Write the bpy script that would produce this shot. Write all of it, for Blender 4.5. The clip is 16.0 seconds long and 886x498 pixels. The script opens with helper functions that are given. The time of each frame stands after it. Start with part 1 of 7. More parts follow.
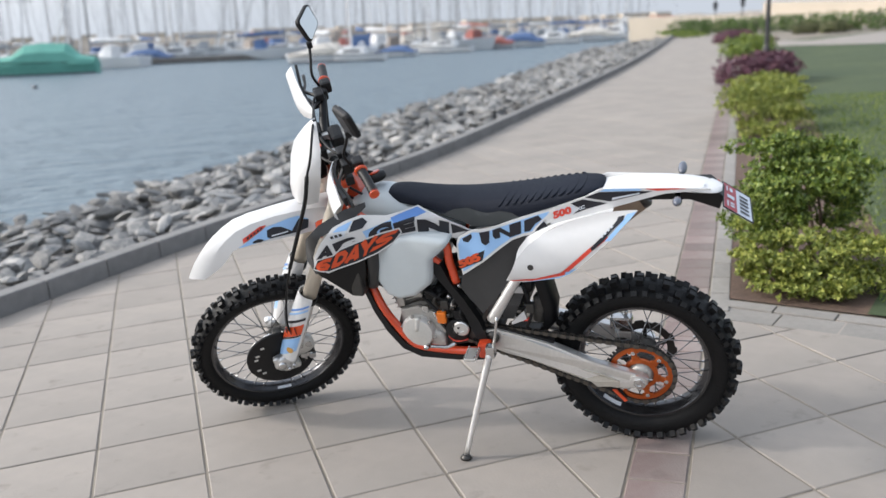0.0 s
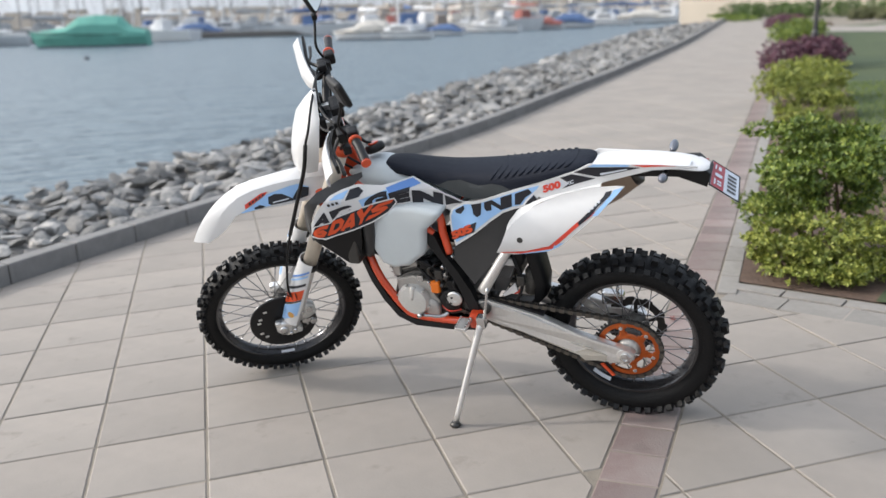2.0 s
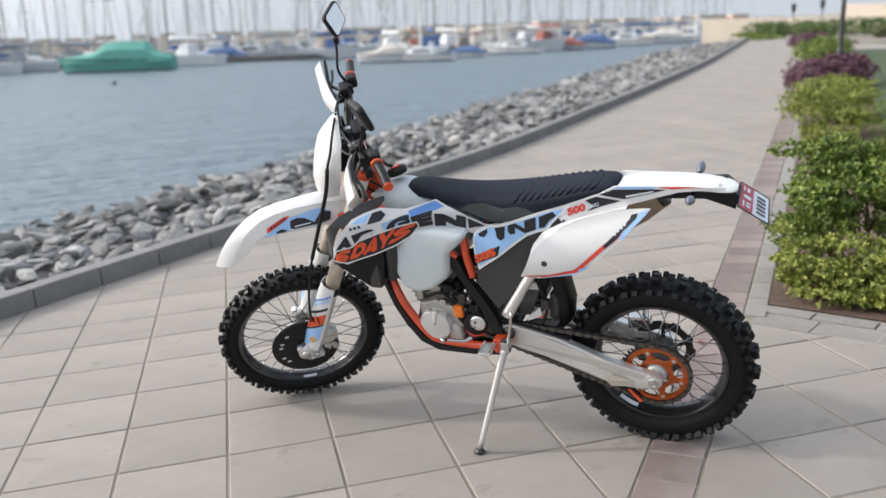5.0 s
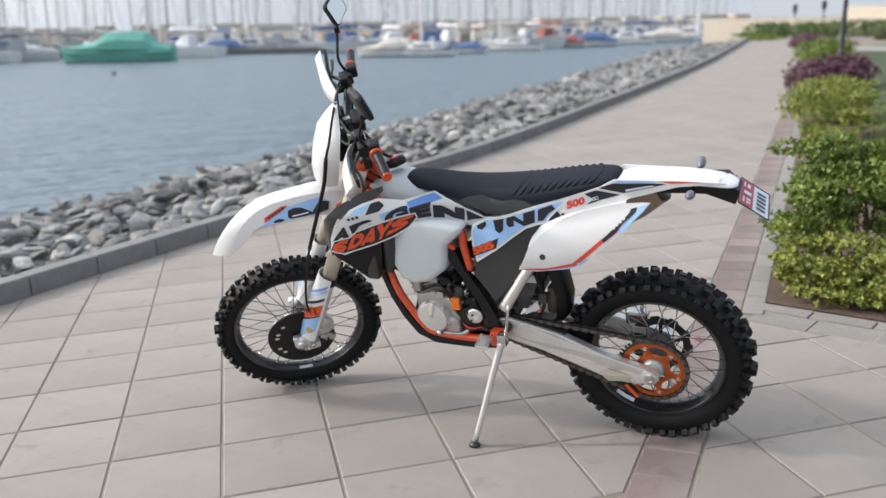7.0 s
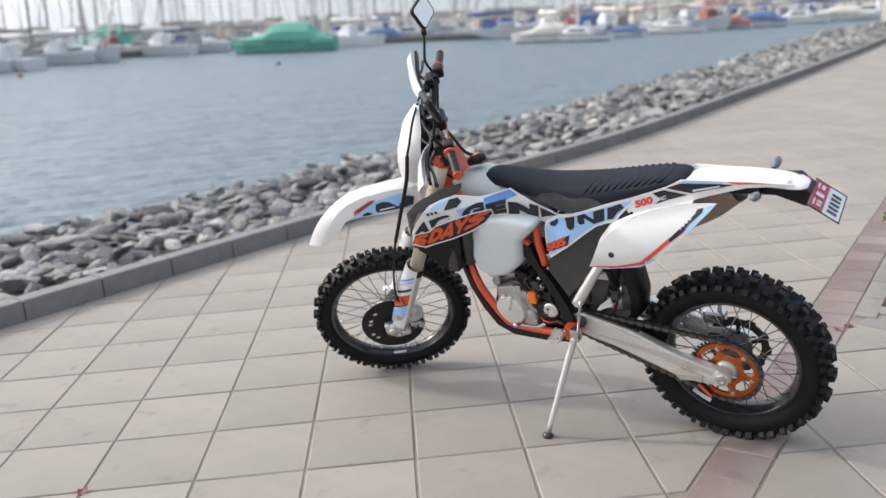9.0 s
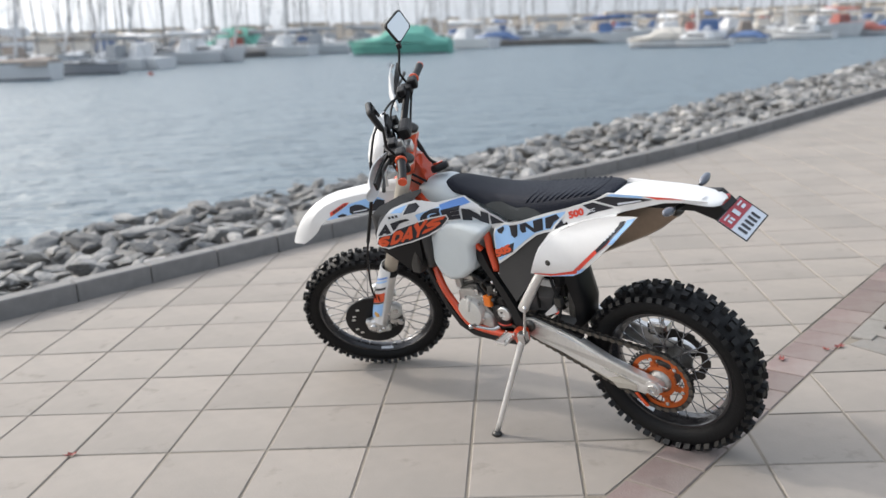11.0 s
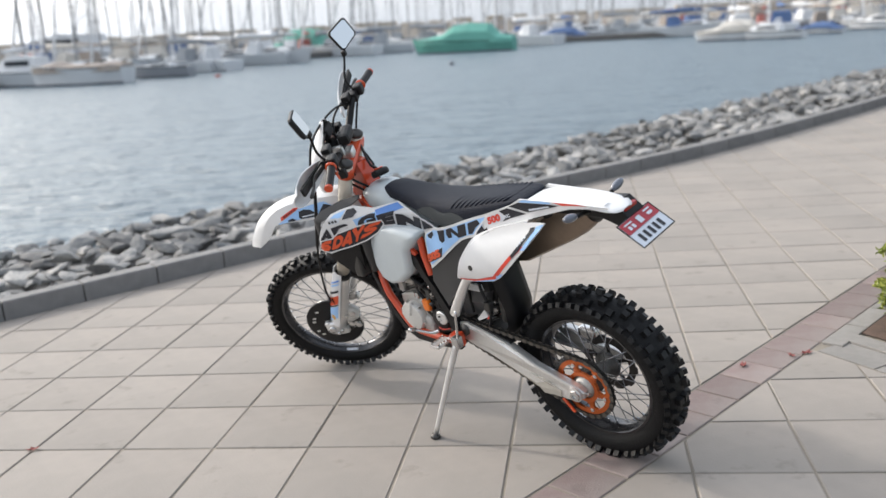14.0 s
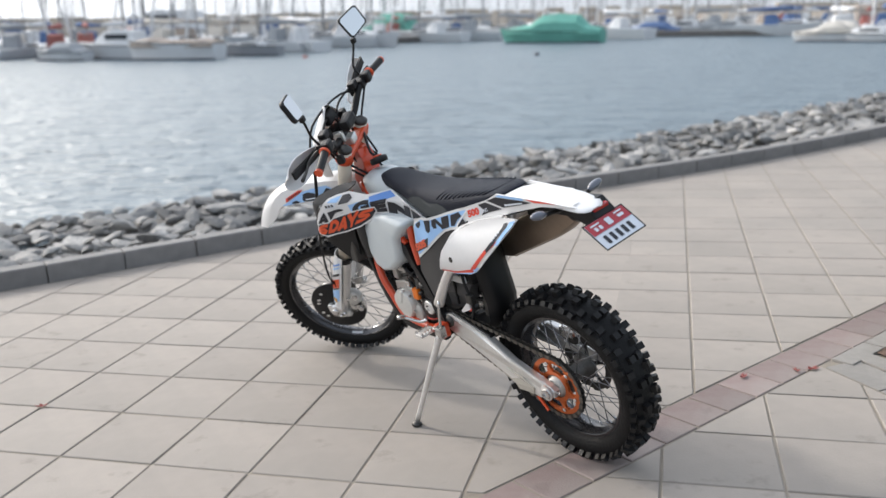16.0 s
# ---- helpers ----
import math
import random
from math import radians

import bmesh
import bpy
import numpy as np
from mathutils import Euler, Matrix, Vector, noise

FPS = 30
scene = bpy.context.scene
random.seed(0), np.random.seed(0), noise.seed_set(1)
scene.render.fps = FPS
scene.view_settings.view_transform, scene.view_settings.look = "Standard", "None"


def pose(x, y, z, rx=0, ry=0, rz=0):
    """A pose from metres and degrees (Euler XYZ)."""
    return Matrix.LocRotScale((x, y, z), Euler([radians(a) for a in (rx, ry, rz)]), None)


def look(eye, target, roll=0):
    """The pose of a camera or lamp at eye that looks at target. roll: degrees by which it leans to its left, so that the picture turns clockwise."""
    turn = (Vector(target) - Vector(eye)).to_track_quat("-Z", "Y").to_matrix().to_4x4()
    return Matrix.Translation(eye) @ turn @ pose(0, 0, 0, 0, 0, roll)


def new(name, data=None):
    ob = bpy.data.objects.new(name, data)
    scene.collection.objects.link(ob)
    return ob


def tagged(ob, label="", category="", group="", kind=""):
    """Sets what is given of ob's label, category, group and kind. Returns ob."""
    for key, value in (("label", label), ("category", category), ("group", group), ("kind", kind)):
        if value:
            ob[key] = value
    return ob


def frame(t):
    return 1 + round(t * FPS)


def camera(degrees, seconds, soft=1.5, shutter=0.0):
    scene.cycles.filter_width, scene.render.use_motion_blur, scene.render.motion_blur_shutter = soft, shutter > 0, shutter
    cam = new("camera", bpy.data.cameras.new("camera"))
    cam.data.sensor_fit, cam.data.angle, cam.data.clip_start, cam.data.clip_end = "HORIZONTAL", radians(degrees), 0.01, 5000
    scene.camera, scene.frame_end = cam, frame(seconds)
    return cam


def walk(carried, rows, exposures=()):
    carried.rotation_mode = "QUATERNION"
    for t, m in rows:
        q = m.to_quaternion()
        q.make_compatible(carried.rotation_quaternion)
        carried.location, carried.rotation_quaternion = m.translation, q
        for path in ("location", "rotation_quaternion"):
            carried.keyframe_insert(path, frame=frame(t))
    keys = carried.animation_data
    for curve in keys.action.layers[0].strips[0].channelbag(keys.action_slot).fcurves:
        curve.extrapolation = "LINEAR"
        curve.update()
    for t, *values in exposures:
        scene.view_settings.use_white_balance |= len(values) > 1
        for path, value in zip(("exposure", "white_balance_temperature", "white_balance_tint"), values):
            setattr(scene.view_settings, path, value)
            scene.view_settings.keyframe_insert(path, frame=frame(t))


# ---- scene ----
cam = camera(53.9, 16.0)
PATH = [
    (0, (0.019, -3.108, 1.545), (0.595, -1.258, 1.05), -4.4),
    (0.5, (0.068, -3.16, 1.524), (0.557, -1.292, 1.004), -4.0),
    (1, (0.128, -3.203, 1.518), (0.595, -1.33, 0.994), -3.6),
    (1.5, (0.161, -3.228, 1.516), (0.658, -1.364, 0.992), -3.4),
    (2, (0.165, -3.227, 1.517), (0.641, -1.359, 0.985), -3.4),
    (2.5, (0.159, -3.218, 1.522), (0.628, -1.347, 0.996), -3.3),
    (3, (0.156, -3.218, 1.525), (0.598, -1.338, 1.006), -3.7),
    (3.5, (0.167, -3.234, 1.517), (0.538, -1.325, 1.048), -4.0),
    (4, (0.189, -3.211, 1.517), (0.549, -1.298, 1.057), -2.6),
    (4.5, (0.179, -3.201, 1.516), (0.597, -1.303, 1.046), -3.4),
    (5, (0.175, -3.189, 1.518), (0.606, -1.296, 1.035), -4.0),
    (5.2, (0.177, -3.193, 1.517), (0.617, -1.3, 1.044), -3.7),
    (7.3, (0.175, -3.171, 1.5), (0.607, -1.281, 1.007), -3.0),
    (7.5, (0.192, -3.137, 1.507), (0.606, -1.239, 1.032), -3.5),
    (8, (0.223, -3.148, 1.511), (0.607, -1.246, 1.025), -4.1),
    (8.5, (0.317, -3.26, 1.525), (0.565, -1.336, 1.038), -2.9),
    (9, (0.437, -3.329, 1.543), (0.522, -1.394, 1.042), -4.5),
    (9.2, (0.499, -3.318, 1.536), (0.574, -1.381, 1.041), -4.9),
    (11.3, (1.087, -3.512, 1.551), (0.901, -1.578, 1.077), -3.9),
    (11.5, (1.117, -3.509, 1.554), (0.944, -1.57, 1.097), -4.2),
    (12, (1.158, -3.487, 1.556), (1.029, -1.535, 1.139), -4.2),
    (12.5, (1.208, -3.505, 1.561), (1.03, -1.556, 1.149), -4.7),
    (13, (1.353, -3.566, 1.545), (1.065, -1.64, 1.09), -2.5),
    (13.5, (1.475, -3.549, 1.543), (1.153, -1.638, 1.051), -5.1),
    (14, (1.549, -3.471, 1.541), (1.217, -1.555, 1.071), -5.1),
    (14.5, (1.641, -3.458, 1.544), (1.237, -1.553, 1.089), -4.9),
    (15, (1.789, -3.477, 1.545), (1.281, -1.6, 1.077), -2.2),
    (15.5, (1.87, -3.473, 1.541), (1.318, -1.613, 1.053), -3.0),
    (16, (1.892, -3.42, 1.53), (1.383, -1.547, 1.047), -2.9),
]
# the paving falls towards the water: LEVEL takes places on the paving to the level world
LEVEL = Vector((0.033, -0.0092, 1)).rotation_difference(Vector((0, 0, 1))).to_matrix().to_4x4()
EXPOSURES = [(0.0, -0.17, 6000, 10), (2.0, -0.17, 6080, 10), (5.2, -0.17, 6090, 10), (8.0, -0.17, 6090, 10), (9.2, -0.13, 6150, 10), (11.3, -0.15, 6150, 10), (12.0, -0.03, 6150, 10), (12.5, 0.17, 6150, 10), (13.0, 0.33, 6150, 10), (13.5, -0.03, 6150, 10), (14.0, -0.13, 6150, 10), (16.0, -0.14, 6100, 10)]
walk(cam, [(t, LEVEL @ look(eye, target, roll)) for t, eye, target, roll in PATH], EXPOSURES)

cam.data.dof.use_dof = True
cam.data.dof.focus_distance = 3.2
cam.data.dof.aperture_fstop = 1.9

# ---- world, sun, exposure ----
SUN_AZ, SUN_EL = 160.0, 28.0          # degrees: where the sun stands, from +x towards +y, and its height
world = bpy.data.worlds.new("sky")
scene.world = world
world.use_nodes = True
wt = world.node_tree
sky = wt.nodes.new("ShaderNodeTexSky")
sky.sky_type = "NISHITA"
sky.sun_disc = False
sky.sun_elevation = radians(SUN_EL)
sky.sun_rotation = radians(90 - SUN_AZ)
sky.dust_density = 7.0
sky.air_density = 1.2
haze = wt.nodes.new("ShaderNodeMixRGB")
haze.inputs[0].default_value = 0.42
haze.inputs[2].default_value = (11.2, 11.6, 12.1, 1)
wt.links.new(sky.outputs[0], haze.inputs[1])
# hazy air brightens the sky towards the sun
heading = wt.nodes.new("ShaderNodeTexCoord")
towards = wt.nodes.new("ShaderNodeVectorMath")
towards.operation = "DOT_PRODUCT"
towards.inputs[1].default_value = (math.cos(radians(SUN_AZ)) * math.cos(radians(SUN_EL)), math.sin(radians(SUN_AZ)) * math.cos(radians(SUN_EL)), math.sin(radians(SUN_EL)))
wt.links.new(heading.outputs["Generated"], towards.inputs[0])
above = wt.nodes.new("ShaderNodeMath")
above.operation = "MAXIMUM"
above.inputs[1].default_value = 0.0
wt.links.new(towards.outputs["Value"], above.inputs[0])
fall = wt.nodes.new("ShaderNodeMath")
fall.operation = "POWER"
fall.inputs[1].default_value = 3.0
wt.links.new(above.outputs[0], fall.inputs[0])
veil = wt.nodes.new("ShaderNodeMixRGB")
veil.blend_type = "ADD"
veil.inputs[2].default_value = (13.0, 12.9, 12.6, 1)
wt.links.new(fall.outputs[0], veil.inputs[0])
wt.links.new(haze.outputs[0], veil.inputs[1])
wt.links.new(veil.outputs[0], wt.nodes["Background"].inputs[0])
wt.nodes["Background"].inputs[1].default_value = 0.152
lamp = bpy.data.lights.new("sun", "SUN")
lamp.energy, lamp.angle, lamp.color = 2.5, radians(2.8), (1.0, 0.92, 0.82)
sun = new("sun", lamp)
sun.matrix_world = look((0, 0, 0), (-math.cos(radians(SUN_AZ)) * math.cos(radians(SUN_EL)), -math.sin(radians(SUN_AZ)) * math.cos(radians(SUN_EL)), -math.sin(radians(SUN_EL))))


# ---- materials ----
def material(name, color, rough=0.6, metal=0.0, vary=0.0, scale=20.0, bump=0.0, bump_scale=60.0, dark=None, coat=0.0, random=0.0, fine=0.0, spec=0.5, spots=0.0):
    """A surface with two scales of variation: broad stains towards dark and fine grain, with relief."""
    m = bpy.data.materials.new(name)
    m.use_nodes = True
    t = m.node_tree
    b = t.nodes["Principled BSDF"]
    b.inputs["Roughness"].default_value = rough
    b.inputs["Metallic"].default_value = metal
    b.inputs["Coat Weight"].default_value = coat
    b.inputs["Specular IOR Level"].default_value = spec
    color = (*color, 1)
    b.inputs["Base Color"].default_value = color
    if vary or fine or random:
        where = t.nodes.new("ShaderNodeTexCoord")
        dark = (*dark, 1) if dark else (color[0] * 0.6, color[1] * 0.6, color[2] * 0.6, 1)
        last = None
        for size, share in ((scale, vary), (scale * 9, fine)):
            if not share:
                continue
            n = t.nodes.new("ShaderNodeTexNoise")
            n.inputs["Scale"].default_value = size
            n.inputs["Detail"].default_value = 6
            t.links.new(where.outputs["Object"], n.inputs["Vector"])
            r = t.nodes.new("ShaderNodeMapRange")
            r.inputs[1].default_value, r.inputs[2].default_value = 0.35, 0.7
            r.inputs[4].default_value = share
            t.links.new(n.outputs[0], r.inputs[0])
            mix = t.nodes.new("ShaderNodeMixRGB")
            mix.inputs[1].default_value = color
            mix.inputs[2].default_value = dark
            t.links.new(r.outputs[0], mix.inputs[0])
            if last:
                t.links.new(last.outputs[0], mix.inputs[1])
            last = mix
        if random:
            info = t.nodes.new("ShaderNodeObjectInfo")
            piece = t.nodes.new("ShaderNodeNewGeometry")
            both = t.nodes.new("ShaderNodeMath")
            both.operation = "ADD"
            t.links.new(info.outputs["Random"], both.inputs[0])
            t.links.new(piece.outputs["Random Per Island"], both.inputs[1])
            fold = t.nodes.new("ShaderNodeMath")
            fold.operation = "FRACT"
            t.links.new(both.outputs[0], fold.inputs[0])
            r = t.nodes.new("ShaderNodeMapRange")
            r.inputs[3].default_value, r.inputs[4].default_value = 1 - random, 1 + random
            t.links.new(fold.outputs[0], r.inputs[0])
            h = t.nodes.new("ShaderNodeHueSaturation")
            h.inputs["Color"].default_value = color
            if last:
                t.links.new(last.outputs[0], h.inputs["Color"])
            t.links.new(r.outputs[0], h.inputs["Value"])
            last = h
        t.links.new(last.outputs[0], b.inputs["Base Color"])
    if spots:
        n = t.nodes.new("ShaderNodeTexNoise")
        n.inputs["Scale"].default_value = 6.5
        n.inputs["Detail"].default_value = 7
        n.inputs["Roughness"].default_value = 0.62
        place = t.nodes.new("ShaderNodeNewGeometry")
        t.links.new(place.outputs["Position"], n.inputs["Vector"])
        r = t.nodes.new("ShaderNodeMapRange")
        r.inputs[1].default_value, r.inputs[2].default_value = 0.60, 0.72
        r.inputs[4].default_value = spots
        t.links.new(n.outputs[0], r.inputs[0])
        mix = t.nodes.new("ShaderNodeMixRGB")
        mix.inputs[2].default_value = (color[0] * 0.45, color[1] * 0.45, color[2] * 0.45, 1)
        t.links.new(r.outputs[0], mix.inputs[0])
        t.links.new(last.outputs[0], mix.inputs[1])
        t.links.new(mix.outputs[0], b.inputs["Base Color"])
    if bump:
        where = t.nodes.new("ShaderNodeTexCoord")
        n = t.nodes.new("ShaderNodeTexNoise")
        n.inputs["Scale"].default_value = bump_scale
        n.inputs["Detail"].default_value = 8
        t.links.new(where.outputs["Object"], n.inputs["Vector"])
        u = t.nodes.new("ShaderNodeBump")
        u.inputs["Strength"].default_value = bump
        u.inputs["Distance"].default_value = 0.01
        t.links.new(n.outputs[0], u.inputs["Height"])
        t.links.new(u.outputs[0], b.inputs["Normal"])
    return m


TILE = material("paving_concrete", (0.306, 0.272, 0.240), 0.8, vary=0.75, scale=1.6, fine=0.25, bump=0.10, bump_scale=90, dark=(0.232, 0.214, 0.192), random=0.055, spots=0.45)
BRICK = material("mauve_paver", (0.185, 0.130, 0.122), 0.8, vary=1.0, scale=2.6, fine=0.3, bump=0.25, bump_scale=120, dark=(0.238, 0.207, 0.190), random=0.2, spots=0.3)
JOINT = material("joint_mortar", (0.25, 0.22, 0.18), 0.95, vary=0.5, scale=6, bump=0.4)
EDGING = material("edging_concrete", (0.27, 0.255, 0.235), 0.85, vary=0.5, scale=3, fine=0.3, bump=0.3, dark=(0.17, 0.16, 0.148), random=0.08)
KERB = material("kerb_concrete", (0.215, 0.21, 0.205), 0.85, vary=0.7, scale=1.4, fine=0.35, bump=0.3, dark=(0.105, 0.104, 0.103), random=0.08)
ROCK = material("rubble_stone", (0.345, 0.33, 0.308), 0.85, vary=0.85, scale=4.0, fine=0.6, bump=0.9, bump_scale=12, dark=(0.10, 0.108, 0.115), random=0.5)
SEABED = material("wet_bank", (0.08, 0.08, 0.08), 0.8, vary=0.6, scale=1.0)
SOIL = material("garden_soil", (0.14, 0.09, 0.065), 0.95, vary=0.7, scale=9, fine=0.5, bump=0.8, bump_scale=40, dark=(0.06, 0.04, 0.03))
LAWN = material("lawn_grass", (0.072, 0.092, 0.034), 0.9, vary=0.9, scale=0.55, fine=0.6, bump=0.6, bump_scale=60, dark=(0.036, 0.058, 0.024))
SAND_WALL = material("sand_render", (0.49, 0.43, 0.35), 0.9, vary=0.3, scale=0.4, bump=0.2)
BLACK_METAL = material("black_painted_steel", (0.03, 0.03, 0.032), 0.4, vary=0.3, scale=30)


def water_material():
    m = bpy.data.materials.new("harbour_water")
    m.use_nodes = True
    t = m.node_tree
    b = t.nodes["Principled BSDF"]
    b.inputs["Base Color"].default_value = (0.105, 0.148, 0.178, 1)
    b.inputs["Roughness"].default_value = 0.34
    b.inputs["IOR"].default_value = 1.5
    where = t.nodes.new("ShaderNodeTexCoord")
    turn = t.nodes.new("ShaderNodeMapping")
    turn.inputs["Scale"].default_value = (0.7, 1.5, 1)
    turn.inputs["Rotation"].default_value = (0, 0, radians(-15))
    t.links.new(where.outputs["Object"], turn.inputs[0])
    patches = t.nodes.new("ShaderNodeTexNoise")
    patches.inputs["Scale"].default_value = 1.7
    patches.inputs["Detail"].default_value = 5
    patches.inputs["Roughness"].default_value = 0.65
    t.links.new(turn.outputs[0], patches.inputs["Vector"])
    gusts = t.nodes.new("ShaderNodeMapRange")
    gusts.inputs[1].default_value, gusts.inputs[2].default_value = 0.40, 0.64
    gusts.inputs[3].default_value, gusts.inputs[4].default_value = 0.4, 1.0
    t.links.new(patches.outputs[0], gusts.inputs[0])
    last = None
    for size, height in ((0.5, 0.46), (1.5, 0.36), (4.0, 0.17), (11.0, 0.05)):
        n = t.nodes.new("ShaderNodeTexNoise")
        n.inputs["Scale"].default_value = size
        n.inputs["Detail"].default_value = 3
        t.links.new(turn.outputs[0], n.inputs["Vector"])
        u = t.nodes.new("ShaderNodeBump")
        t.links.new(gusts.outputs[0], u.inputs["Strength"])
        u.inputs["Distance"].default_value = height
        t.links.new(n.outputs[0], u.inputs["Height"])
        if last:
            t.links.new(last.outputs[0], u.inputs["Normal"])
        last = u
    t.links.new(last.outputs[0], b.inputs["Normal"])
    return m


WATER = water_material()


# ---- building helpers ----
def mesh_of(bm, name, smooth=False):
    me = bpy.data.meshes.new(name)
    if smooth:
        for fc in bm.faces:
            fc.smooth = True
    bm.normal_update()
    bm.to_mesh(me)
    bm.free()
    return me


def part(name, bm, mat, parent=None, label="", smooth=False):
    """Links a bmesh as one mesh object, under its thing or part where one is given."""
    ob = new(name, mesh_of(bm, name, smooth))
    ob.data.materials.append(mat)
    if parent:
        ob.parent = parent
    if label:
        ob["label"] = label
    return ob


def box(size, at=(0, 0, 0), bevel=0.0, m=None, bm=None):
    bm = bm or bmesh.new()
    made = bmesh.ops.create_cube(bm, size=1, matrix=Matrix.Translation(at) @ Matrix.Diagonal((*size, 1)))
    if bevel:
        edges = list({e for v in made["verts"] for e in v.link_edges})
        made = bmesh.ops.bevel(bm, geom=edges, offset=bevel, segments=2, affect="EDGES", profile=0.6)
    if m:
        bmesh.ops.transform(bm, matrix=m, verts=list({v for v in made["verts"]}))
    return bm


def curve_points(points, n):
    """n points evenly along a smooth curve through the given ones."""
    p = [Vector(q) for q in points]
    if len(p) == 2:
        return [p[0].lerp(p[1], i / (n - 1)) for i in range(n)]
    out = []
    ext = [2 * p[0] - p[1], *p, 2 * p[-1] - p[-2]]
    for i in range(1, len(ext) - 2):
        a, b, c, d = ext[i - 1:i + 3]
        for k in range(12):
            t = k / 12
            out.append(0.5 * (2 * b + (c - a) * t + (2 * a - 5 * b + 4 * c - d) * t * t + (3 * b - a - 3 * c + d) * t ** 3))
    out.append(p[-1])
    far = [0.0]
    for q, r in zip(out, out[1:]):
        far.append(far[-1] + (r - q).length)
    got, k = [], 0
    for i in range(n):
        want = far[-1] * i / (n - 1)
        while k < len(far) - 2 and far[k + 1] < want:
            k += 1
        got.append(out[k].lerp(out[k + 1], (want - far[k]) / max(far[k + 1] - far[k], 1e-9)))
    return got


def tube(points, radius, n=16, seg=10, bm=None, cap=True):
    """A round bar along a smooth curve; radius is a number or a list spread along it."""
    bm = bm or bmesh.new()
    path = curve_points(points, n)
    side = None
    rings = []
    for i, p in enumerate(path):
        d = (path[min(i + 1, n - 1)] - path[max(i - 1, 0)]).normalized()
        if side is None:
            side = d.orthogonal().normalized()
        side = (side - d * side.dot(d)).normalized()
        other = d.cross(side)
        if isinstance(radius, (list, tuple)):
            f = i / (n - 1) * (len(radius) - 1)
            k = min(int(f), len(radius) - 2)
            r = radius[k] + (radius[k + 1] - radius[k]) * (f - k)
        else:
            r = radius
        rings.append([bm.verts.new(p + r * (math.cos(2 * math.pi * j / seg) * side + math.sin(2 * math.pi * j / seg) * other)) for j in range(seg)])
    for a, b in zip(rings, rings[1:]):
        for j in range(seg):
            bm.faces.new((a[j], a[(j + 1) % seg], b[(j + 1) % seg], b[j]))
    if cap:
        bm.faces.new(rings[0][::-1])
        bm.faces.new(rings[-1])
    return bm


def lathe(profile, centre, axis=(0, 1, 0), seg=32, bm=None, closed=False):
    """Turns a profile of (radius, place along the axis) about the axis."""
    bm = bm or bmesh.new()
    axis = Vector(axis).normalized()
    s = axis.orthogonal().normalized()
    o = axis.cross(s)
    rings = []
    for r, y in profile:
        rings.append([bm.verts.new(Vector(centre) + axis * y + r * (math.cos(2 * math.pi * j / seg) * s + math.sin(2 * math.pi * j / seg) * o)) for j in range(seg)])
    pairs = list(zip(rings, rings[1:]))
    if closed:
        pairs.append((rings[-1], rings[0]))
    for a, b in pairs:
        for j in range(seg):
            bm.faces.new((a[j], a[(j + 1) % seg], b[(j + 1) % seg], b[j]))
    if not closed:
        if profile[0][0] > 1e-4:
            bm.faces.new(rings[0][::-1])
        if profile[-1][0] > 1e-4:
            bm.faces.new(rings[-1])
    bmesh.ops.recalc_face_normals(bm, faces=bm.faces)
    return bm


def slab(outline, low, high, bevel=0.0, bm=None, axis="z"):
    """A flat outline given thickness along z, or along y where axis is y (the outline is then x, z)."""
    bm = bm or bmesh.new()
    put = (lambda q, h: (q[0], q[1], h)) if axis == "z" else (lambda q, h: (q[0], h, q[1]))
    a = [bm.verts.new(put(q, low)) for q in outline]
    b = [bm.verts.new(put(q, high)) for q in outline]
    n = len(a)
    faces = [bm.faces.new(a[::-1]), bm.faces.new(b)]
    for i in range(n):
        faces.append(bm.faces.new((a[i], a[(i + 1) % n], b[(i + 1) % n], b[i])))
    bmesh.ops.recalc_face_normals(bm, faces=faces)
    if bevel:
        edges = list({e for f in faces[:2] for e in f.edges})
        bmesh.ops.bevel(bm, geom=edges, offset=bevel, segments=2, affect="EDGES", profile=0.6)
    return bm


def loft(sections, bm=None):
    """Skins closed sections of equal length, with both ends capped."""
    bm = bm or bmesh.new()
    rings = [[bm.verts.new(q) for q in s] for s in sections]
    n = len(rings[0])
    for a, b in zip(rings, rings[1:]):
        for j in range(n):
            bm.faces.new((a[j], a[(j + 1) % n], b[(j + 1) % n], b[j]))
    bm.faces.new(rings[0][::-1])
    bm.faces.new(rings[-1])
    bmesh.ops.recalc_face_normals(bm, faces=bm.faces)
    return bm


def thing(name, label, category, m=None, group="", kind=""):
    ob = new(name)
    ob.empty_display_size = 0.1
    if m:
        ob.matrix_world = m
    return tagged(ob, label, category, group, kind)


# ---- the ground: paving, kerb, rubble, water, lawn ----
P = 0.405                                # pitch of the paving slabs
BAND_D, BAND_N = (0.5987, 0.801), (0.801, -0.5987)   # the paver band runs along D; N points to the garden
BAND_L, BAND_R = 1.512, 1.717
KERB_LINE = curve_points([(-13, -9.7, 0), (-5.2, -1.8, 0), (-2.43, 1.2, 0), (0.0, 3.8, 0), (3.05, 6.8, 0), (6.17, 10.66, 0), (9.12, 14.4, 0), (15.2, 22.4, 0), (24.7, 35.7, 0), (29, 41.8, 0)], 130)
KERB_H, KERB_W = 0.13, 0.14
WATER_Z = -0.7


def band_side(x, y):
    return x * BAND_N[0] + y * BAND_N[1]


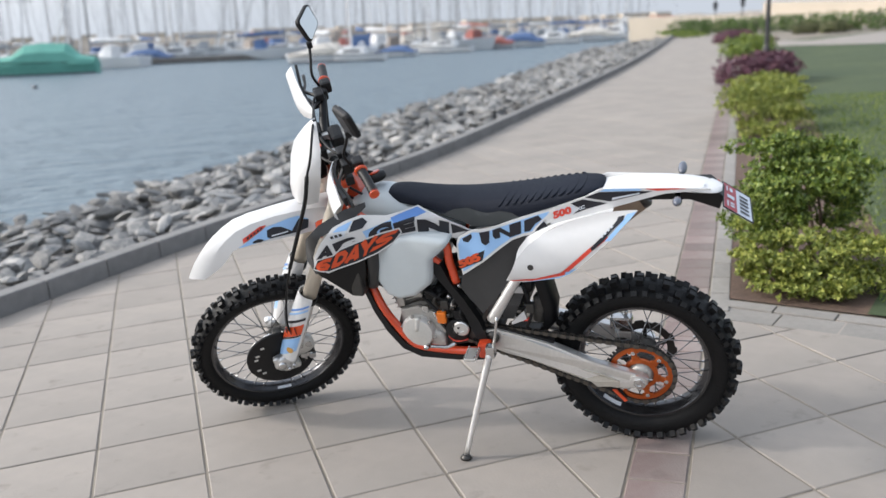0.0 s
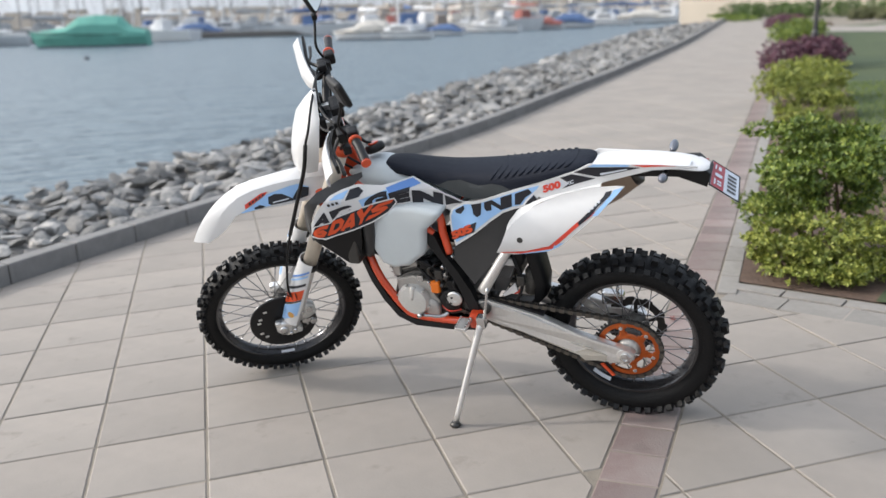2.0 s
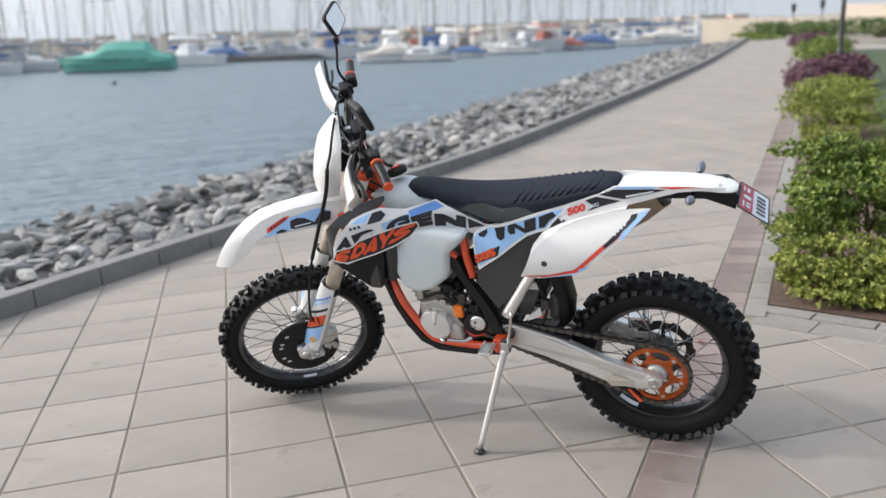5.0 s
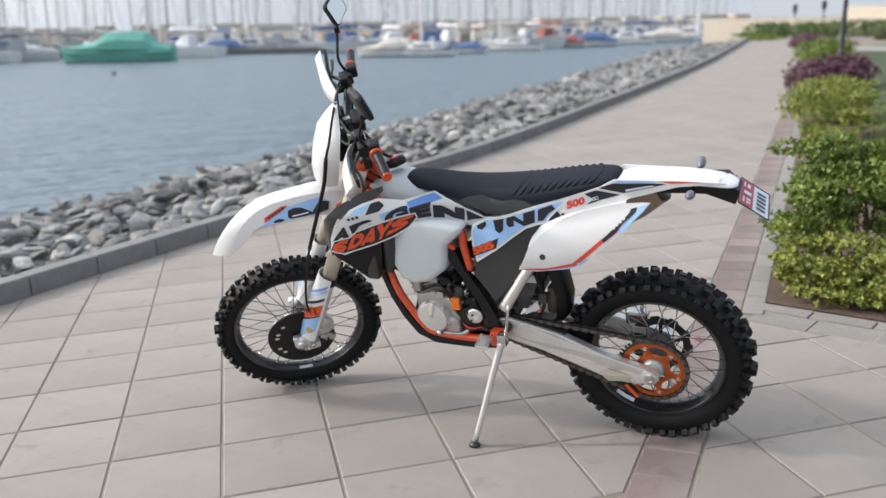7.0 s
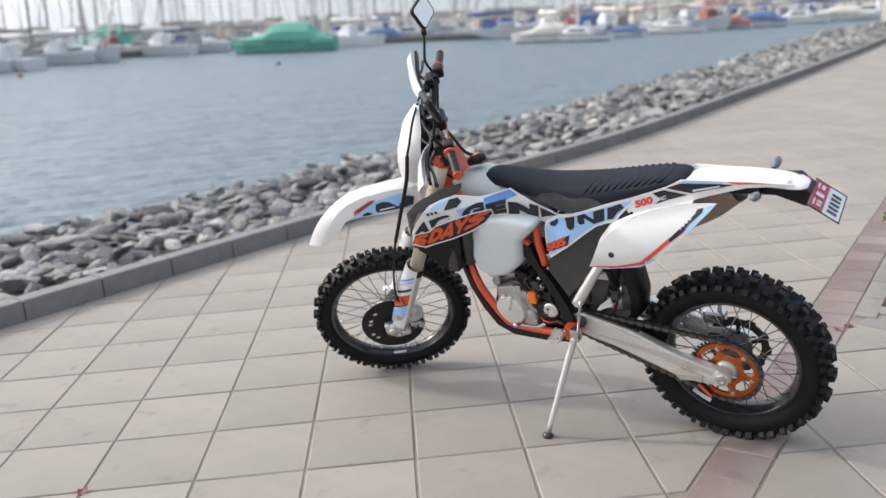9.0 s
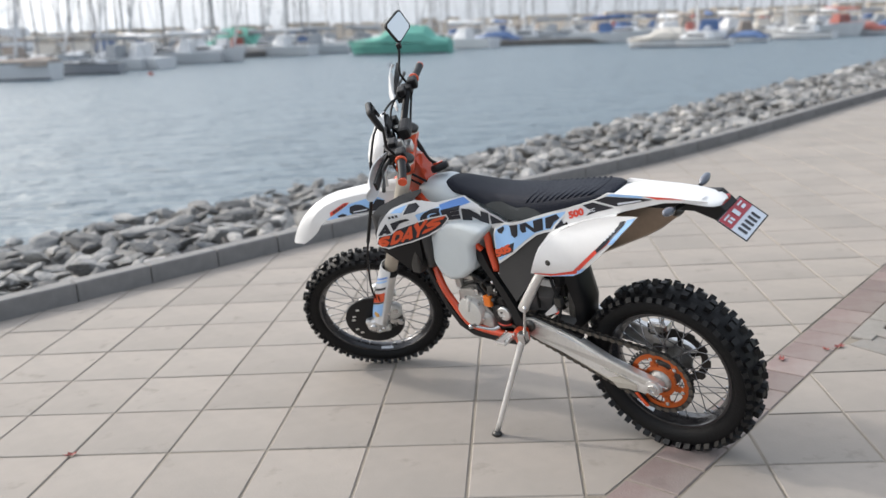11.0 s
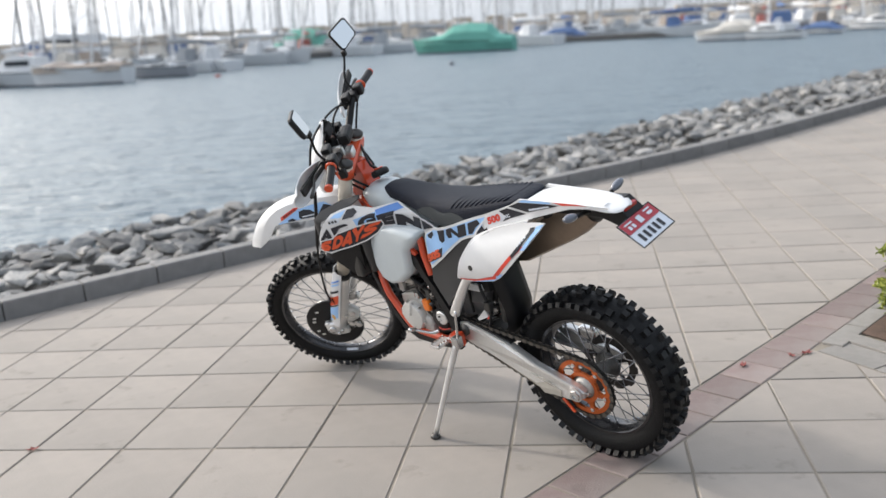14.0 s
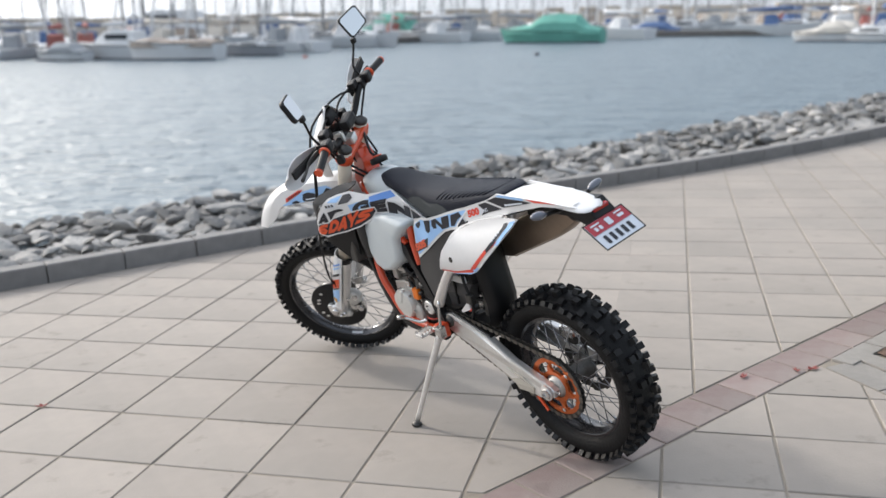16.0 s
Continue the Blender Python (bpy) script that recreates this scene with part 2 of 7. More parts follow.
def kerb_side(x, y):
    """How far a place lies on the land side of the kerb's foot."""
    best = None
    for a, b in zip(KERB_LINE, KERB_LINE[1:]):
        d = b - a
        t = max(0.0, min(1.0, ((x - a.x) * d.x + (y - a.y) * d.y) / d.length_squared))
        q = a + d * t
        w = Vector((x - q.x, y - q.y, 0))
        s = (d.x * w.y - d.y * w.x) / d.length
        if best is None or w.length < best[0]:
            best = (w.length, -1 if s > 0 else 1)
    return best[0] * best[1]


def clip(poly, nx, ny, c):
    """Keeps the part of a polygon where nx x + ny y < c."""
    out = []
    for i, q in enumerate(poly):
        r = poly[(i + 1) % len(poly)]
        dq, dr = nx * q[0] + ny * q[1] - c, nx * r[0] + ny * r[1] - c
        if dq <= 0:
            out.append(q)
        if dq * dr < 0:
            f = dq / (dq - dr)
            out.append((q[0] + (r[0] - q[0]) * f, q[1] + (r[1] - q[1]) * f))
    return out


def sheet_mesh(outline, z, step=None):
    bm = bmesh.new()
    bm.faces.new([bm.verts.new((x, y, z)) for x, y in outline])
    bmesh.ops.recalc_face_normals(bm, faces=bm.faces)
    return bm


land = [(p.x, p.y) for p in KERB_LINE]
ground = part("ground", sheet_mesh(land + [(60, 60), (200, 0), (60, -120), (-60, -60)], -0.0050), JOINT)
tagged(ground, "sandy mortar bed under the promenade paving", "ground", kind="structure")
sea = part("water", sheet_mesh([(-900, -400), (900, -400), (900, 1400), (-900, 1400)], WATER_Z), WATER)
tagged(sea, "rippled grey-blue harbour water", "water", kind="structure")


# kerb stones along the water
kerb = thing("kerb", "grey concrete kerb stones edging the promenade", "kerb", kind="structure")
KERB_MESHES = []
for i in range(0, len(KERB_LINE) - 1):
    a, b = KERB_LINE[i], KERB_LINE[i + 1]
    d = (b - a)
    if not KERB_MESHES:
        KERB_MESHES = [mesh_of(box((d.length - 0.006, KERB_W, KERB_H + 0.06), (0, KERB_W / 2, KERB_H / 2 - 0.03), 0.012), "kerb_stone")]
        KERB_MESHES[0].materials.append(KERB)
    ob = new("kerb_stone", KERB_MESHES[0])
    ob.parent = kerb
    mid = (a + b) / 2
    ob.matrix_world = pose(mid.x, mid.y, 0, 0, 0, math.degrees(math.atan2(d.y, d.x)))

# sloping bank under the rubble
bm = bmesh.new()
rows = []
for i in range(0, len(KERB_LINE), 2):
    p = KERB_LINE[i]
    q = KERB_LINE[min(i + 1, len(KERB_LINE) - 1)] - KERB_LINE[max(i - 1, 0)]
    n = Vector((-q.y, q.x, 0)).normalized()
    rows.append([bm.verts.new(p + n * w + Vector((0, 0, z))) for w, z in ((KERB_W, -0.12), (1.2, -0.24), (5.0, -0.78), (7.5, -1.6))])
for a, b in zip(rows, rows[1:]):
    for j in range(3):
        bm.faces.new((a[j], a[j + 1], b[j + 1], b[j]))
tagged(part("bank", bm, SEABED), "dark wet bank under the rubble", "bank", kind="structure")

rng = random.Random(7)


def rock_mesh(k):
    bm = bmesh.new()
    bmesh.ops.create_icosphere(bm, subdivisions=3, radius=1)
    r = random.Random(100 + k)
    planes = [(Vector((r.gauss(0, 1), r.gauss(0, 1), r.gauss(0, 1))).normalized(), r.uniform(0.36, 0.85)) for _ in range(14)]
    for v in bm.verts:
        d = v.co.normalized()
        far = min([h / max(d.dot(n), 1e-3) for n, h in planes if d.dot(n) > 0.05] + [1.15])
        v.co = d * far * (1 + 0.06 * noise.noise(d * 3 + Vector((k, 0, 0))) + 0.035 * noise.noise(d * 8 + Vector((0, k, 0))))
    return mesh_of(bm, "rock")


def plain_rock(k):
    bm = bmesh.new()
    bmesh.ops.create_icosphere(bm, subdivisions=2, radius=1)
    r = random.Random(300 + k)
    planes = [(Vector((r.gauss(0, 1), r.gauss(0, 1), r.gauss(0, 1))).normalized(), r.uniform(0.45, 0.85)) for _ in range(10)]
    for v in bm.verts:
        d = v.co.normalized()
        v.co = d * min([h / max(d.dot(n), 1e-3) for n, h in planes if d.dot(n) > 0.05] + [1.15])
    return mesh_of(bm, "rock")


ROCKS = [rock_mesh(k) for k in range(16)]
for me in ROCKS:
    me.materials.append(ROCK)
FAR_ROCKS = []
for k in range(12):
    me = plain_rock(k)
    FAR_ROCKS.append(([tuple(v.co) for v in me.vertices], [tuple(q.vertices) for q in me.polygons]))
near, far_verts, far_faces = 0, [], []
for i in range(len(KERB_LINE) - 1):
    a, b = KERB_LINE[i], KERB_LINE[i + 1]
    d = b - a
    n = Vector((-d.y, d.x, 0)).normalized()
    for row in range(13):
        w = 0.30 + 0.37 * row
        for _ in range(5):
            p = a + d * rng.random() + n * (w + rng.uniform(-0.18, 0.18))
            size = rng.uniform(0.045, 0.11) if row < 2 else rng.choice((rng.uniform(0.05, 0.11), rng.uniform(0.06, 0.12), rng.uniform(0.10, 0.18)))
            z = -0.06 - 0.085 * w + rng.uniform(-0.09, 0.08)
            m = Matrix.LocRotScale(p + Vector((0, 0, z)), Euler((rng.uniform(-0.4, 0.4), rng.uniform(-0.4, 0.4), rng.uniform(0, 6.28))), (size * rng.uniform(1.1, 2.0), size, size * rng.uniform(0.32, 0.6)))
            if -3.2 < p.x < 4.5 and row < 11 and near < 295 and rng.random() < (0.7 if size > 0.125 else 0.12):
                ob = new("rock", ROCKS[rng.randrange(16)])
                ob.matrix_world = m
                tagged(ob, "rough grey rubble rock on the sea bank", "rock", "rubble bank")
                near += 1
            else:
                vs, fs = FAR_ROCKS[rng.randrange(12)]
                k = len(far_verts)
                far_verts += [m @ Vector(q) for q in vs]
                far_faces += [tuple(k + q for q in f) for f in fs]
rubble_mesh = bpy.data.meshes.new("rubble")
rubble_mesh.from_pydata(far_verts, [], far_faces)
rubble_mesh.materials.append(ROCK)
tagged(new("rubble", rubble_mesh), "grey rubble rocks along the harbour bank", "rubble", kind="stuff")



# ---- the garden: planting bed, shrubs, lawn, hedge, wall, lamps ----
def leaf_material(name, a, b, c):
    m = bpy.data.materials.new(name)
    m.use_nodes = True
    t = m.node_tree
    s = t.nodes["Principled BSDF"]
    s.inputs["Roughness"].default_value = 0.45
    g = t.nodes.new("ShaderNodeNewGeometry")
    r = t.nodes.new("ShaderNodeValToRGB")
    r.color_ramp.elements[0].color = (*a, 1)
    r.color_ramp.elements[1].color = (*c, 1)
    e = r.color_ramp.elements.new(0.55)
    e.color = (*b, 1)
    t.links.new(g.outputs["Random Per Island"], r.inputs[0])
    t.links.new(r.outputs[0], s.inputs["Base Color"])
    tr = t.nodes.new("ShaderNodeBsdfTranslucent")
    t.links.new(r.outputs[0], tr.inputs[0])
    mix = t.nodes.new("ShaderNodeMixShader")
    mix.inputs[0].default_value = 0.22
    t.links.new(s.outputs[0], mix.inputs[1])
    t.links.new(tr.outputs[0], mix.inputs[2])
    t.links.new(mix.outputs[0], t.nodes["Material Output"].inputs[0])
    return m


LEAF_LIME = leaf_material("lime_leaf", (0.10, 0.135, 0.022), (0.22, 0.26, 0.042), (0.42, 0.43, 0.10))
LEAF_GREEN = leaf_material("green_leaf", (0.060, 0.105, 0.018), (0.130, 0.190, 0.028), (0.29, 0.34, 0.06))
LEAF_PURPLE = leaf_material("purple_leaf", (0.07, 0.03, 0.05), (0.14, 0.06, 0.09), (0.22, 0.10, 0.12))
LEAF_OLIVE = leaf_material("olive_leaf", (0.06, 0.075, 0.03), (0.13, 0.14, 0.06), (0.22, 0.22, 0.10))
LEAF_DARK = leaf_material("hedge_leaf", (0.04, 0.08, 0.02), (0.08, 0.14, 0.03), (0.14, 0.2, 0.05))
BARK = material("shrub_bark", (0.13, 0.09, 0.06), 0.9, vary=0.5, scale=30, bump=0.5)


def foliage(lobes, count, size, seed):
    """Many small folded leaves, seven to a tuft, spread through the outer shell of a few lobes (centre, radii)."""
    r = random.Random(seed)
    verts, faces = [], []
    weights = [rx * ry + rx * rz for _, (rx, ry, rz) in lobes]
    for _ in range(int(count * 1.1 / 7)):
        (cx, cy, cz), (rx, ry, rz) = r.choices(lobes, weights)[0]
        d = Vector((r.gauss(0, 1), r.gauss(0, 1), r.gauss(0, 1))).normalized()
        shell = 1 - 0.5 * r.random() ** 2.2
        bumpy = 1 + 0.34 * noise.noise(d * 2.6 + Vector((cx, cy, seed))) + 0.24 * noise.noise(d * 7 + Vector((seed, cx, cy)))
        p = Vector((cx + d.x * rx * shell * bumpy, cy + d.y * ry * shell * bumpy, cz + d.z * rz * shell * bumpy))
        if p.z < 0.03:
            continue
        out = (d + Vector((r.gauss(0, 0.35), r.gauss(0, 0.35), r.gauss(0.5, 0.35)))).normalized()
        first = out.orthogonal().normalized()
        turn = r.uniform(0, 6.28)
        for leaf in range(7):
            along = first.copy()
            along.rotate(Matrix.Rotation(turn + leaf * 2.4, 3, out))
            along = (along + out * r.uniform(0.05, 1.3)).normalized()
            side = along.cross(out).normalized()
            lift = side.cross(along)
            s = size * r.uniform(0.55, 1.15)
            q = p - out * r.uniform(0, 1.2) * size
            k = len(verts)
            verts += [q, q + along * s + side * s * 0.52 + lift * s * 0.16, q + along * s * 2.0, q + along * s - side * s * 0.52 + lift * s * 0.16]
            faces += [(k, k + 1, k + 2), (k, k + 2, k + 3)]
    me = bpy.data.meshes.new("foliage")
    me.from_pydata(verts, [], faces)
    return me


def shrub(name, label, lobes, count, size, mat, seed):
    x = sum(l[0][0] for l in lobes) / len(lobes)
    y = sum(l[0][1] for l in lobes) / len(lobes)
    ob = thing(name, label, "shrub", pose(x, y, 0), "shrubs in the planting bed")
    local = [((c[0] - x, c[1] - y, c[2]), r) for c, r in lobes]
    crown = new("foliage", foliage(local, count, size, seed))
    crown.data.materials.append(mat)
    crown.parent = ob
    r = random.Random(seed)
    for k in range(5):
        a = r.uniform(0, 6.28)
        c, rad = local[k % len(local)]
        part("stem", tube([(0.12 * math.cos(a) + c[0] * 0.4, 0.12 * math.sin(a) + c[1] * 0.4, -0.02), (c[0] * 0.8 + 0.1 * math.cos(a), c[1] * 0.8 + 0.1 * math.sin(a), c[2] * 0.6), (c[0] + 0.25 * math.cos(a) * rad[0], c[1] + 0.25 * math.sin(a) * rad[1], c[2] + 0.4 * rad[2])], [0.014, 0.009, 0.004], 8, 6), BARK, ob)
    return ob


def along_band(s, d):
    """A place s metres along the paver band and d metres across it."""
    return (BAND_D[0] * s + BAND_N[0] * d, BAND_D[1] * s + BAND_N[1] * d)


BED = [(2.80, 0.72), (3.30, 0.02), (3.75, -0.65), *[along_band(s, 3.3) for s in (2.6, 8, 20, 40)], *[along_band(s, 1.79) for s in (40, 20, 8, 3)]]
bed = part("planting_bed", sheet_mesh(BED, 0.004), SOIL)
tagged(bed, "dark garden soil of the planting bed", "soil", kind="structure")
lawn = part("lawn", sheet_mesh([(3.9, -0.9), (3.2, 0.15), *[along_band(s, 2.75) for s in (3.0, 8, 20, 34)], (34, 26), (45, 10), (40, -60), (10, -40)], 0.012), LAWN)
tagged(lawn, "mown green lawn with dry patches", "lawn", kind="structure")
path = part("path", sheet_mesh([(20.37, 23.3), (23.1, 26.5), (23.4, 24.0), (25.2, 24.6), (28.6, 25.6), (30.0, 10.0), (19.0, 10.0), (21.46, 18.64)], 0.02), TILE)
tagged(path, "pale paved path across the lawn", "path", kind="structure")


def grass(count, seed):
    r = random.Random(seed)
    verts, faces = [], []
    while len(faces) < count:
        s, d = r.uniform(1.9, 13) , r.uniform(2.55, 5.5)
        x, y = along_band(s, d)
        if (x - 2.8) * 0.7 + (y - 0.72) * 0.5 < 0.1:
            continue
        a, h = r.uniform(0, 6.28), r.uniform(0.015, 0.04)
        dx, dy = 0.006 * math.cos(a), 0.006 * math.sin(a)
        k = len(verts)
        verts += [(x - dx, y - dy, 0.008), (x + dx, y + dy, 0.008), (x + r.gauss(0, 0.01), y + r.gauss(0, 0.01), 0.01 + h)]
        faces.append((k, k + 1, k + 2))
    me = bpy.data.meshes.new("grass")
    me.from_pydata(verts, [], faces)
    me.materials.append(LEAF_GREEN)
    return new("grass", me)


tagged(grass(26000, 3), "short green lawn grass blades", "grass", kind="stuff")

def tufted(lobes, each, seed):
    """Small flat tufts spread over the upper shell of each lobe, with a thinner core inside."""
    r = random.Random(seed)
    out = []
    for (cx, cy, cz), (rx, ry, rz) in lobes:
        big = (rx + ry) / 2
        for _ in range(each):
            d = Vector((r.gauss(0, 1), r.gauss(0, 1), r.gauss(0.35, 0.8))).normalized()
            k = r.uniform(0.80, 1.08)
            w = big * r.uniform(0.42, 0.74)
            out.append(((cx + d.x * rx * k, cy + d.y * ry * k, cz + d.z * rz * k), (w, w, w * r.uniform(0.26, 0.42))))
        out.append(((cx, cy, cz), (rx * 0.62, ry * 0.62, rz * 0.62)))
    return out


LOW = [((3.03, 0.79, 0.25), (0.15, 0.15, 0.13)), ((3.00, 0.69, 0.14), (0.12, 0.13, 0.11)), ((3.27, 0.59, 0.17), (0.20, 0.18, 0.14)), ((3.41, 0.53, 0.21), (0.16, 0.16, 0.14)), ((3.11, 0.54, 0.10), (0.12, 0.11, 0.09)), ((3.32, 0.41, 0.09), (0.13, 0.12, 0.09)), ((3.15, 0.63, 0.13), (0.12, 0.12, 0.10)), ((3.05, 0.72, 0.05), (0.13, 0.12, 0.06)), ((3.12, 0.52, 0.05), (0.12, 0.10, 0.06)), ((3.30, 0.41, 0.05), (0.15, 0.11, 0.06)), ((3.48, 0.36, 0.07), (0.15, 0.12, 0.08))]
TALL = [((3.33, 1.03, 0.62), (0.17, 0.17, 0.13)), ((3.56, 1.02, 0.66), (0.20, 0.19, 0.14)), ((3.62, 0.86, 0.54), (0.19, 0.19, 0.15)), ((3.34, 0.86, 0.48), (0.18, 0.17, 0.13)), ((3.70, 0.80, 0.46), (0.15, 0.16, 0.13)), ((3.25, 0.93, 0.47), (0.14, 0.15, 0.12)), ((3.73, 1.04, 0.70), (0.12, 0.13, 0.11)), ((3.38, 1.04, 0.30), (0.13, 0.13, 0.09)), ((3.46, 1.22, 0.56), (0.26, 0.24, 0.20)), ((3.40, 1.16, 0.24), (0.26, 0.25, 0.18)), ((3.76, 0.92, 0.26), (0.15, 0.16, 0.16))]
shrub("shrub", "low yellow-green leafy clumps on bare soil", tufted(LOW, 6, 31), 13500, 0.0155, LEAF_LIME, 1)
shrub("shrub", "tall bright green leafy shrub with dark gaps", tufted(TALL, 6, 32), 22000, 0.0160, LEAF_GREEN, 2)
shrub("shrub", "rounded yellow-green leafy shrub", tufted([((6.80, 5.78, 0.25), (0.36, 0.35, 0.28)), ((7.32, 5.66, 0.25), (0.35, 0.34, 0.28)), ((6.95, 5.40, 0.16), (0.34, 0.3, 0.18))], 8, 33), 9000, 0.021, LEAF_LIME, 3)
shrub("shrub", "rounded yellow-green leafy shrub", tufted([((7.90, 7.12, 0.28), (0.38, 0.38, 0.31)), ((8.34, 7.16, 0.27), (0.36, 0.36, 0.30))], 8, 34), 7500, 0.024, LEAF_LIME, 4)
shrub("shrub", "wide purple-leaved shrub beside the lamp post", [((10.6, 11.1, 0.26), (0.48, 0.45, 0.32)), ((11.2, 10.9, 0.28), (0.45, 0.43, 0.32)), ((11.6, 11.6, 0.28), (0.55, 0.55, 0.34))], 9500, 0.034, LEAF_PURPLE, 5)
shrub("shrub", "low green leafy shrub beyond the purple one", [((16.2, 18.4, 0.24), (0.7, 0.7, 0.34)), ((17.3, 19.7, 0.26), (0.8, 0.8, 0.34)), ((18.5, 21.2, 0.24), (0.7, 0.7, 0.32))], 6500, 0.045, LEAF_GREEN, 6)
shrub("shrub", "small low purple-leaved shrub", [((22.8, 28.0, 0.20), (0.8, 0.7, 0.28)), ((23.7, 29.1, 0.20), (0.7, 0.7, 0.26))], 2600, 0.06, LEAF_PURPLE, 7)


def hedge(name, label, a, b, width, height, count, seed, mat):
    n = max(2, int((Vector(b) - Vector(a)).length / 1.1))
    lobes = []
    for i in range(n):
        q = Vector(a).lerp(Vector(b), (i + 0.5) / n)
        lobes.append(((q.x, q.y, height * 0.5), (0.8, width / 2, height * 0.52)))
    return shrub(name, label, lobes, count, 0.055, mat, seed)


hedge("hedge", "clipped dark green hedge before a sand wall", (30.6, 44.2, 0), (29.8, 23.0, 0), 1.5, 0.82, 24000, 11, LEAF_DARK)
hedge("hedge", "low clipped olive hedge on the lawn", (28.0, 30.6, 0), (28.1, 27.4, 0), 1.2, 0.50, 4200, 12, LEAF_OLIVE)
hedge("hedge", "low green ground cover at the promenade's end", (26.7, 36.5, 0), (31.4, 46.2, 0), 1.5, 0.24, 5200, 13, LEAF_GREEN)

# sand-coloured walls behind the garden, lower towards the south
bm = slab([(30.8, 50.2), (33.4, 45.0), (34.5, 38.0), (33.5, 32.0), (34.2, 31.8), (35.3, 38.0), (34.2, 45.3), (31.6, 50.7)], -1.2, 0.8, 0.0)
for v in bm.verts:
    if v.co.z > 0:
        v.co.z = 1.12 if v.co.y > 48 else 0.88 if v.co.y > 40 else 0.62
wall = part("wall_north", bm, SAND_WALL)
tagged(wall, "low sand-coloured rendered garden wall", "wall", kind="structure")
bm = slab([(38.5, 46.3), (36.5, 25.0), (34.0, 17.0), (30.0, 6.0), (31.0, 5.6), (35.0, 16.8), (37.4, 24.9), (39.4, 46.2)], -0.6, 1.0, 0.0)
for v in bm.verts:
    if v.co.z > 0:
        v.co.z = 0.50 + 0.95 * max(0.0, (v.co.y - 17.0) / 29.0)
wall = part("wall_east", bm, SAND_WALL)
tagged(wall, "higher sand-coloured rendered wall", "wall", kind="structure")


def street_lamp(x, y, z=0.0):
    ob = thing("street_lamp", "black painted steel lamp post", "street lamp", pose(x, y, z), "promenade lamps")
    part("base", lathe([(0.11, 0), (0.11, 0.04), (0.075, 0.1), (0.075, 0.55), (0.05, 0.62)], (0, 0, 0), (0, 0, 1), 16), BLACK_METAL, ob)
    part("pole", lathe([(0.05, 0.6), (0.042, 3.4)], (0, 0, 0), (0, 0, 1), 16), BLACK_METAL, ob)
    part("lantern", lathe([(0.05, 3.4), (0.12, 3.5), (0.17, 3.9), (0.19, 3.93), (0.03, 4.1)], (0, 0, 0), (0, 0, 1), 16), BLACK_METAL, ob)
    return ob


street_lamp(12.8, 13.2)
street_lamp(40.0, 50.6, -2.15)
street_lamp(40.0, 53.8, -2.28)



# ---- the motorcycle: built upright (x ahead, y left, z up, origin under the rear axle), then leaned on its stand ----
WHITE = material("white_plastic", (0.68, 0.68, 0.68), 0.3, vary=0.08, scale=6, fine=0.05, coat=0.3)
TANK = material("milky_tank_plastic", (0.53, 0.575, 0.595), 0.38, vary=0.15, scale=5, fine=0.05)
BLACK = material("black_plastic", (0.008, 0.008, 0.009), 0.45, spec=0.28, vary=0.3, scale=20, fine=0.2, bump=0.1, bump_scale=300)
GREY = material("grey_plastic", (0.034, 0.034, 0.035), 0.42, spec=0.4, vary=0.3, scale=12, fine=0.2)
PALE_CAST = material("pale_painted_alloy", (0.62, 0.61, 0.58), 0.42, metal=0.3, vary=0.25, scale=14, fine=0.2)
CAST_DARK = material("dark_cast_alloy", (0.17, 0.165, 0.155), 0.5, metal=0.5, vary=0.6, scale=24, fine=0.4, bump=0.25, bump_scale=160, dark=(0.05, 0.05, 0.048))
RUBBER = material("tyre_rubber", (0.0045, 0.0047, 0.0052), 0.55, spec=0.2, vary=0.6, scale=9, fine=0.4, bump=0.25, bump_scale=120, dark=(0.0085, 0.0085, 0.009))
TREAD = material("worn_tread_rubber", (0.0062, 0.0064, 0.007), 0.45, spec=0.32, vary=0.6, scale=14, fine=0.4, bump=0.2, bump_scale=140, dark=(0.005, 0.005, 0.0055))
VINYL = material("seat_vinyl", (0.0095, 0.0125, 0.022), 0.58, spec=0.16, vary=0.3, scale=14, fine=0.3, bump=0.35, bump_scale=350)
VINYL_SIDE = material("seat_side_vinyl", (0.054, 0.060, 0.063), 0.7, spec=0.25, vary=0.3, scale=14, bump=0.3, bump_scale=350)
ORANGE = material("orange_enamel", (0.60, 0.070, 0.014), 0.35, vary=0.15, scale=9, coat=0.2)
FRAME_ORANGE = material("orange_powder_coat", (0.60, 0.064, 0.018), 0.28, vary=0.25, scale=12, fine=0.1, coat=0.5)
ANODISED = material("orange_anodised_alloy", (0.50, 0.115, 0.028), 0.28, metal=0.75, vary=0.15, scale=20)
CAP_ORANGE = material("orange_plastic_cap", (0.72, 0.17, 0.012), 0.4, vary=0.15, scale=30)
ALLOY = material("brushed_alloy", (0.76, 0.755, 0.745), 0.38, metal=0.85, vary=0.25, scale=10, fine=0.2)
CAST = material("cast_magnesium", (0.50, 0.48, 0.45), 0.5, metal=0.45, vary=0.4, scale=16, fine=0.3, bump=0.15, bump_scale=200)
STEEL = material("bright_steel", (0.62, 0.62, 0.62), 0.25, metal=1.0, vary=0.2, scale=30)
DARK_STEEL = material("dark_steel", (0.07, 0.068, 0.065), 0.42, metal=0.7, vary=0.4, scale=40)
BOOT = material("grey_rubber_boot", (0.085, 0.085, 0.087), 0.4, spec=0.45, vary=0.4, scale=14, fine=0.2)
CHAIN_STEEL = material("oily_chain_steel", (0.125, 0.113, 0.098), 0.45, metal=0.7, vary=0.5, scale=60)
